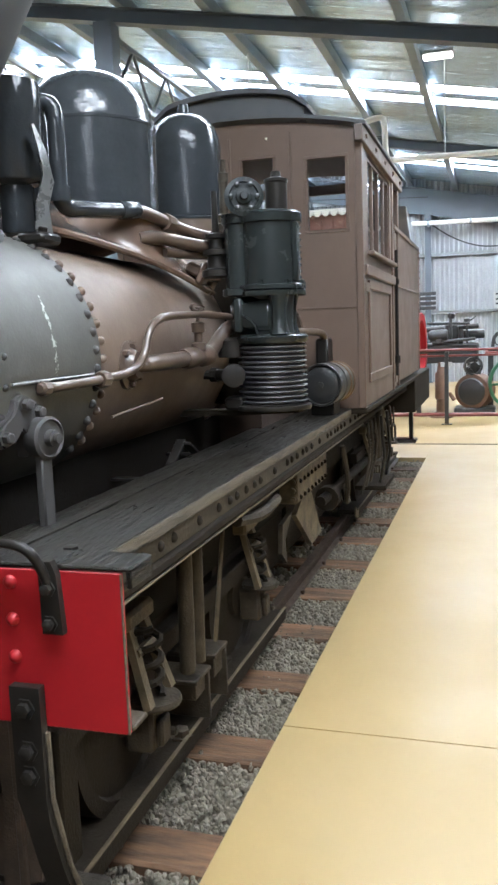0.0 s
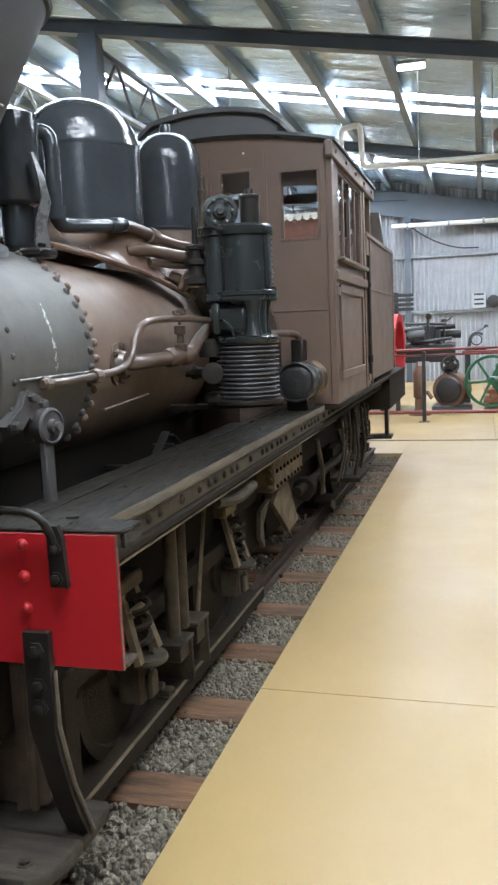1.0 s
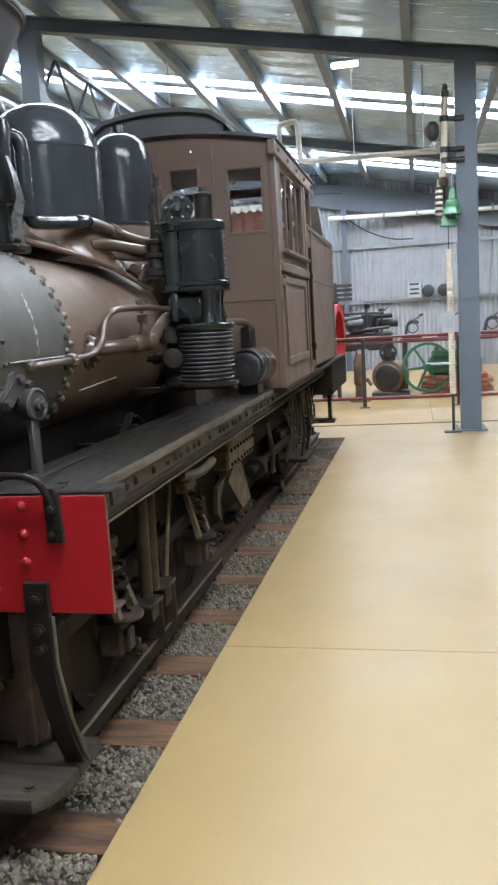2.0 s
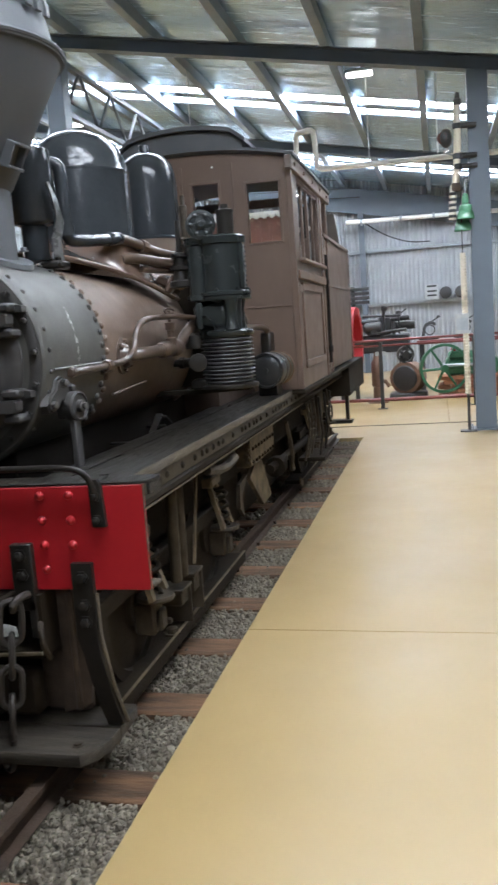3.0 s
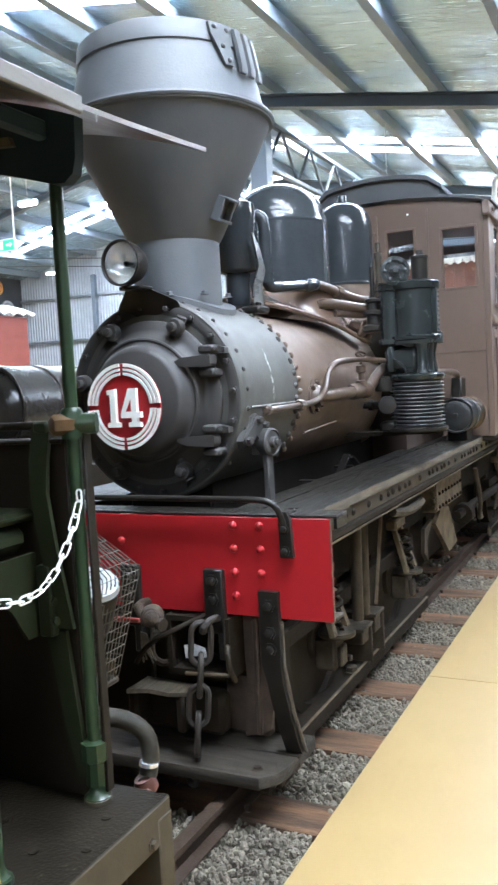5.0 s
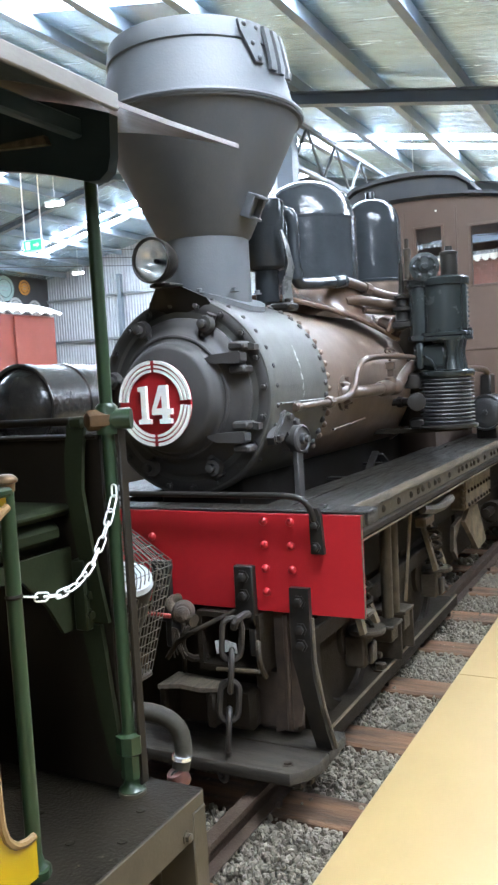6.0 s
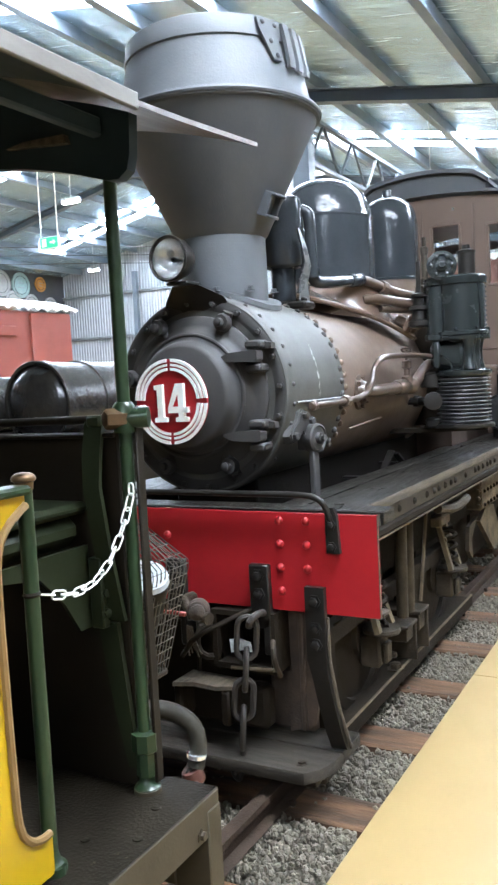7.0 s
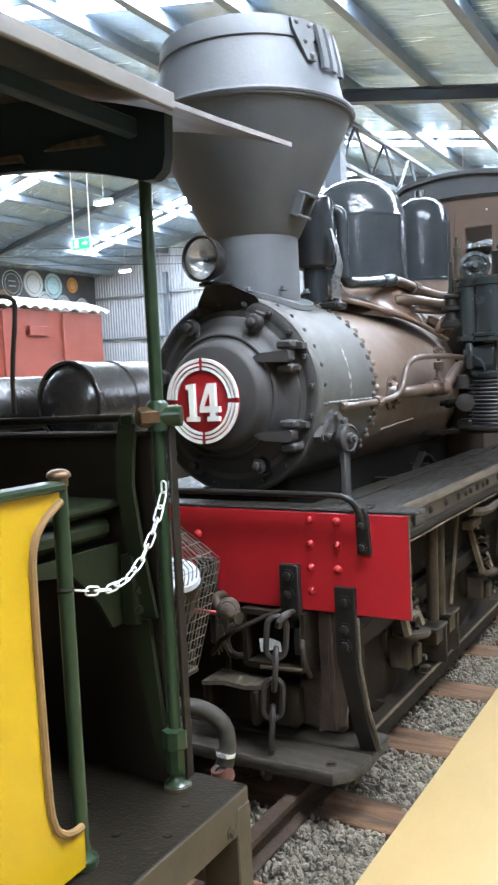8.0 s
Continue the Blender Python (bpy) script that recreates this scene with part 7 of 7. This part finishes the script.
def flywheel(name, parent, c, axis, r, rim, mat, spokes=6, half=0.045):
    s = Shape().lathe([(r - rim, 0.005 - half), (r, -half), (r, half), (r - rim, half - 0.005), (r - rim, 0.005 - half)], c, axis, 40, close=False)
    w = part(name, s, mat, parent)
    q = Vector((0, 0, 1)).rotation_difference(Vector(axis).normalized())
    for i in range(spokes):
        a = 2 * math.pi * i / spokes + 0.3
        d = q @ Vector((math.cos(a), math.sin(a), 0))
        part("spoke", Shape().rod(Vector(c), Vector(c) + d * (r - rim * 0.5), 0.028, 0.02, 8), mat, w)
    part("hub", Shape().lathe([(0.07, -0.07), (0.07, 0.07)], c, axis, 14), mat, w)
    return w


e1 = thing("stationary_engine", (1.35, 12.1, 0), "green stationary engine on a brick plinth with a spoked flywheel", "engine")
flywheel("flywheel", e1, (1.12, 11.75, 0.56), (0.25, -1, 0), 0.46, 0.05, MACHINE_GREEN)
part("engine_body", Shape().box(1.15, 2.1, 11.85, 12.5, 0.42, 0.72, 0.03).lathe([(0.14, 0), (0.14, 0.5), (0.16, 0.5), (0.16, 0.56)], (1.4, 12.1, 0.72), (1, 0, 0.1), 20).box(1.2, 1.5, 11.8, 12.1, 0.72, 0.86, 0.03), MACHINE_GREEN, e1)
part("connecting_rod", Shape().rod((1.1, 11.72, 0.62), (2.0, 11.75, 0.6), 0.025), GALV_STEEL, e1)
part("oiler", Shape().lathe([(0.04, 0.86), (0.05, 0.9), (0.02, 0.95)], (1.3, 11.95, 0), (0, 0, 1), 12), RED, e1)
bw = 0.23
for r_ in range(5):
    for k in range(5):
        x0 = 1.0 + k * (bw + 0.012) + (0.1 if r_ % 2 else 0)
        part("brick", Shape().box(x0, x0 + bw, 11.8, 12.5, 0.0 + r_ * 0.083, 0.073 + r_ * 0.083, 0.006), BRICK, e1)
e2 = thing("oil_engine", (0.4, 11.9, 0), "dark rusty drum-shaped engine with a small pulley", "engine")
part("drum", Shape().lathe([(0.26, -0.2), (0.3, -0.19), (0.31, -0.15), (0.31, 0.15), (0.3, 0.19), (0.26, 0.2)], (0.45, 11.9, 0.42), (0.3, 1, 0), 32), MACHINE_RUST, e2)
part("drum_front", Shape().lathe([(0.24, 0.0), (0.22, 0.03), (0.1, 0.05), (0, 0.05)], (0.39, 11.7, 0.42), (-0.3, -1, 0), 28), MACHINE_BLACK, e2)
part("engine_base", Shape().box(0.1, 0.8, 11.65, 12.2, 0, 0.14, 0.02), MACHINE_BLACK, e2)
flywheel("pulley", e2, (0.42, 11.75, 0.86), (0.3, -1, 0), 0.16, 0.03, MACHINE_BLACK, 5)
part("column_block", Shape().box(0.3, 0.55, 11.8, 12.1, 0.6, 0.85, 0.02), MACHINE_BLACK, e2)
e3 = thing("hand_pump", (-0.2, 11.5, 0), "small dark cast pump on a flared foot", "pump")
part("pump_body", Shape().lathe([(0.2, 0), (0.18, 0.05), (0.09, 0.1), (0.085, 0.3), (0.11, 0.33), (0.11, 0.75), (0.08, 0.8), (0.05, 0.95)], (-0.1, 11.5, 0), (0, 0, 1), 20), MACHINE_RUST, e3)
part("pump_spout", Shape().tube([(-0.1, 11.5, 0.4), (0.05, 11.45, 0.4), (0.12, 11.43, 0.3)], 0.04, 8), MACHINE_RUST, e3)
e4 = thing("portable_engine", (-0.9, 13.0, 0), "dark portable engine with a large red flywheel", "engine")
w = flywheel("flywheel", e4, (-0.52, 11.0, 1.18), (1, -0.06, 0), 0.62, 0.12, RED, 6, 0.14)
part("engine_boiler", Shape().lathe([(0.4, 0), (0.42, 0.05), (0.42, 1.6), (0.36, 1.7)], (-1.6, 11.7, 1.05), (0.4, 1, 0), 28), MACHINE_BLACK, e4)
part("engine_bed", Shape().box(-1.0, 0.5, 12.2, 13.0, 0.9, 1.25, 0.03).rod((-0.5, 12.4, 1.5), (0.5, 12.4, 1.55), 0.05).rod((-0.4, 12.5, 1.4), (0.6, 12.5, 1.4), 0.08).box(-0.1, 0.15, 12.3, 12.6, 1.25, 1.6, 0.03), MACHINE_BLACK, e4)
part("valve_gear", Shape().lathe([(0.09, 0), (0.11, 0.02), (0.11, 0.3), (0.09, 0.32)], (-0.35, 12.2, 1.38), (1, 0, 0.05), 16).rod((-0.4, 12.25, 1.62), (0.35, 12.25, 1.6), 0.025).rod((0.02, 12.2, 1.3), (0.02, 12.2, 1.72), 0.03).lathe([(0.05, 0), (0.06, 0.02), (0.06, 0.08), (0.03, 0.1)], (0.02, 12.2, 1.7), (0.3, 0, 1), 12).box(-0.25, -0.12, 12.1, 12.35, 1.25, 1.42, 0.02).rod((0.2, 12.2, 1.25), (0.2, 12.2, 1.5), 0.04).rod((-0.3, 12.15, 1.27), (0.45, 12.15, 1.33), 0.03), MACHINE_BLACK, e4)
part("governor", Shape().lathe([(0.02, 1.25), (0.02, 1.6), (0.06, 1.63), (0.06, 1.68), (0.0, 1.7)], (0.3, 12.3, 0), (0, 0, 1), 10).rod((0.3, 12.3, 1.6), (0.45, 12.3, 1.72), 0.012), MACHINE_BLACK, e4)
part("engine_legs", Shape().box(-0.9, -0.8, 12.3, 12.9, 0, 0.92, 0.01).box(0.3, 0.4, 12.3, 12.9, 0, 0.92, 0.01).box(-1.9, -1.7, 11.8, 13.4, 0, 0.7, 0.01), MACHINE_BLACK, e4)
part("axle", Shape().rod((-0.95, 10.9, 1.15), (0.0, 11.2, 1.15), 0.04), MACHINE_BLACK, e4)
e5 = thing("work_bench", (1.5, 13.4, 0), "long dark bench carrying small old machines", "bench")
part("bench_top", Shape().box(0.6, 4.8, 13.1, 13.8, 0.98, 1.06, 0.01), FENCE_RED, e5)
for x in (0.7, 2.7, 4.7):
    part("leg", Shape().box(x - 0.05, x + 0.05, 13.15, 13.75, 0, 0.98, 0.006), MACHINE_BLACK, e5)


def small_machine(x, y, z, k):
    t = thing("hand_machine", (x, y, z), "small dark cast-iron hand machine on a bench", "machine", "bench machines")
    part("machine_base", Shape().box(x - 0.2, x + 0.2, y - 0.1, y + 0.1, z, z + 0.08, 0.012), MACHINE_BLACK, t)
    part("machine_frame", Shape().tube([(x - 0.12, y, z + 0.07), (x - 0.08, y, z + 0.3), (x + 0.05, y, z + 0.36), (x + 0.14, y, z + 0.3)], 0.035, 8, 1), MACHINE_BLACK, t)
    part("machine_arm", Shape().rod((x - 0.05, y, z + 0.3), (x + 0.2 + 0.1 * k, y, z + 0.45 + 0.05 * k), 0.014).dome((x + 0.2 + 0.1 * k, y, z + 0.44 + 0.05 * k), (0, 0, 1), 0.05), MACHINE_BLACK, t)
    part("machine_wheel", Shape().tube([(x + 0.02 + 0.1 * math.cos(radians(a)), y - 0.06, z + 0.2 + 0.1 * math.sin(radians(a))) for a in range(0, 360, 24)], 0.014, 6, closed=True), MACHINE_BLACK, t)


for x, k in ((0.85, 0), (1.55, 1), (2.4, 0), (3.2, 1)):
    small_machine(x, 13.4, 1.06, k)
vent = thing("louvre_panel", (-0.8, 12.0, 2.2), "dark slatted louvre on a stand behind the locomotive", "louvre")
for i in range(4):
    part("slat", Shape().box(-0.72, -0.22, 12.0, 12.06, 1.86 + i * 0.085, 1.92 + i * 0.085, 0.006), MACHINE_BLACK, vent)
part("stand", Shape().box(-0.58, -0.5, 12.07, 12.13, 0, 2.2, 0.006), MACHINE_BLACK, vent)
# things on the wall girt, used as a shelf
bxs = thing("printed_box", (0.9, 20.33, 1.98), "white printed carton on the wall ledge", "box")
part("carton", Shape().box(0.72, 1.08, 20.25, 20.4, 1.978, 2.4, 0.01), SIGN_WHITE, bxs)
for z in (2.1, 2.22, 2.36):
    part("marking", Shape().box(0.77, 1.03, 20.245, 20.2495, z - 0.03, z + 0.02), MACHINE_BLACK, bxs)
for x in (1.28, 1.7):
    t = thing("black_can", (x, 20.3, 1.98), "round black can lying on the wall ledge", "can", "ledge cans")
    part("can", Shape().lathe([(0.16, 0), (0.17, 0.01), (0.17, 0.13), (0.15, 0.14)], (x, 20.38, 2.147), (0, -1, 0), 24), MACHINE_BLACK, t)

# overhead pipes
pipe = thing("overhead_pipe", (-0.3, 9.0, 3.9), "white painted pipe hung under the roof on wires", "pipe")
part("pipe", Shape().tube([(-0.98, 9.0, 4.42), (-0.95, 9.0, 4.47), (-0.75, 9.0, 4.5), (-0.7, 9.0, 4.46), (-0.69, 9.0, 4.0), (-0.66, 9.0, 3.91), (-0.5, 9.0, 3.9), (5.499, 9.0, 3.82)], 0.042, 12, 1), WHITE_PAINT, pipe)
part("pipe", Shape().tube([(-0.98, 9.0, 4.42), (-1.0, 9.0, 3.96), (-1.1, 9.0, 3.93), (-6.0, 9.0, 4.1)], 0.04, 12, 1), WHITE_PAINT, pipe)
for x in (-5.05, -2.65, 0.12, 1.13, 2.4):
    part("hanger_wire", Shape().rod((x, 9.0, 3.9), (x, 9.0, roof_z(x) + 0.01), 0.01, n=6), GALV_STEEL, pipe)
pipe2 = thing("overhead_pipe", (0.5, 19.8, 4.2), "cream pipe along the far wall", "pipe")
part("pipe", Shape().rod((-1.4, 20.0, 4.3), (5.4, 20.0, 4.2), 0.06), WHITE_PAINT, pipe2)
for x in (-1.0, 0.1, 1.0, 3.0):
    part("clip", Shape().lathe([(0.085, 0), (0.085, 0.06)], (x, 20.0, 4.27), (1, 0, 0), 10), GALV_STEEL, pipe2)
    part("bracket", Shape().box(x, x + 0.06, 20.07, 20.5, 4.25, 4.29), GALV_STEEL, pipe2)
single("cable", Shape().tube([(-1.0, 20.2, 4.35), (-0.4, 20.2, 3.9), (0.3, 20.2, 3.62), (0.9, 20.2, 3.6)], 0.02, 6, 2), MACHINE_BLACK, "dark cable drooping along the wall", "cable")

# signal gear on the column
sg = thing("signal_staff", (1.35, 7.2, 2.77), "pale wooden staff clamped to the column above a banded foot", "signal staff")
part("staff", Shape().tube([(1.325, 7.2, 3.18), (1.345, 7.2, 3.4), (1.37, 7.2, 3.75), (1.365, 7.2, 4.0), (1.38, 7.2, 4.2)], 0.044, 14, 1), PALE_WOOD, sg)
part("finial", Shape().lathe([(0.05, 4.17), (0.055, 4.19), (0.05, 4.24), (0.03, 4.26), (0.036, 4.29), (0.02, 4.33), (0, 4.335)], (1.38, 7.2, 0), (0, 0, 1), 14), MACHINE_BLACK, sg)
for z in (3.92, 3.55, 3.42):
    part("clamp_arm", Shape().rod((1.31, 7.2, z), (1.6, 7.26, z + 0.01), 0.034, n=12).lathe([(0.05, z - 0.035), (0.056, z - 0.03), (0.056, z + 0.03), (0.05, z + 0.035)], (1.362, 7.2, 0), (0, 0, 1), 14), MACHINE_BLACK, sg)
part("banded_foot", Shape().lathe([(0.02, 2.765), (0.046, 2.77), (0.046, 3.08), (0.03, 3.1), (0.03, 3.2)], (1.163, 7.2, 0), (0.04, 0, 1), 14), PALE_WOOD, sg)
for z in (2.79, 2.86, 2.93, 3.0, 3.07):
    part("band", Shape().lathe([(0.047, z), (0.05, z + 0.006), (0.05, z + 0.032), (0.047, z + 0.038)], (1.163 + 0.04 * (z + 0.02), 7.2, 0), (0, 0, 1), 14), MACHINE_BLACK, sg)
part("collar", Shape().lathe([(0.05, 3.12), (0.062, 3.14), (0.06, 3.2), (0.05, 3.22)], (1.33, 7.2, 0), (0, 0, 1), 12), RUST_PLATE, sg)


def bell_lamp(x, y, z, lift):
    """A bell-shaped enamel shade with its neck and hanger; z is its rim."""
    bl = thing("wall_lamp", (x, y, z), "glossy green enamel bell-shaped lamp shade beside the column", "lamp", "green bell lamps")
    part("shade", Shape().lathe([(0.03, z + 0.2), (0.05, z + 0.185), (0.078, z + 0.165), (0.086, z + 0.13), (0.084, z + 0.105), (0.098, z + 0.09), (0.106, z + 0.05), (0.112, z + 0.01), (0.116, z), (0.112, z + 0.002), (0.1, z + 0.06)], (x, y, 0), (0, 0, 1), 28, close=False), GREEN_GLASS, bl)
    part("neck", Shape().lathe([(0.046, z + 0.19), (0.042, z + 0.25), (0.034, z + 0.31), (0.014, z + 0.325), (0, z + 0.326)], (x, y, 0), (0, 0, 1), 18), GREEN_GLASS, bl)
    part("arm", Shape().tube([(x, y, z + 0.32), (x, y + 0.02, z + lift), (x + 0.06, y + 0.16, z + lift)], 0.009, 8, 1), GALV_STEEL, bl)


bell_lamp(1.437, 7.12, 2.755, 0.5)
bell_lamp(1.405, 7.3, 2.63, 0.42)
fl = thing("rope_pole", (1.36, 7.22, 0), "pale rope-wrapped pole with a photo card", "pole")
part("pole", Shape().tube([(1.40, 7.22, 0.5), (1.385, 7.22, 2.34)], 0.035, 12), PALE_WOOD, fl)
for i in range(44):
    part("rope_turn", Shape().tube([(1.40 - 0.0003 * i + 0.037 * math.cos(radians(a)), 7.22 + 0.037 * math.sin(radians(a)), 0.52 + i * 0.041) for a in range(0, 360, 40)], 0.009, 5, closed=True), PALE_WOOD, fl)
part("hanging_rod", Shape().rod((1.385, 7.22, 2.34), (1.388, 7.2, 3.18), 0.007, n=6), MACHINE_BLACK, fl)
part("pole_stand", Shape().rod((1.40, 7.22, 0), (1.40, 7.22, 0.5), 0.02).box(1.28, 1.5, 7.12, 7.28, 0, 0.02, 0.004), MACHINE_BLACK, fl)
part("photo_card", Shape().box(1.26, 1.44, 7.165, 7.175, 1.3, 1.56, 0.003), SIGN_WHITE, fl, "photo card with a pale border")
part("photo", Shape().box(1.275, 1.425, 7.162, 7.1645, 1.35, 1.5), GALV_STEEL, fl)
br = thing("signal_lamp", (1.17, 7.25, 3.7), "dark copper signal lamp bracketed off the column", "lamp")
part("lamp_bowl", Shape().lathe([(0.02, 3.665), (0.05, 3.69), (0.075, 3.73), (0.083, 3.79), (0.074, 3.85), (0.05, 3.89), (0.02, 3.905), (0, 3.906)], (1.225, 7.2, 0), (0, 0, 1), 24), MACHINE_BLACK, br)
part("reflector", Shape().lathe([(0.07, 0), (0.062, -0.012), (0.03, -0.026), (0, -0.03)], (1.175, 7.15, 3.79), (-0.6, -1, 0), 20), COPPER, br, "dull copper reflector")
part("glass_drop", Shape().lathe([(0.012, 3.6), (0.03, 3.615), (0.033, 3.64), (0.02, 3.662)], (1.225, 7.2, 0), (0, 0, 1), 14), LENS, br)
part("lamp_arm", Shape().tube([(1.2, 7.24, 3.62), (1.3, 7.25, 3.58), (1.5, 7.28, 3.6)], 0.012, 8), GALV_STEEL, br)
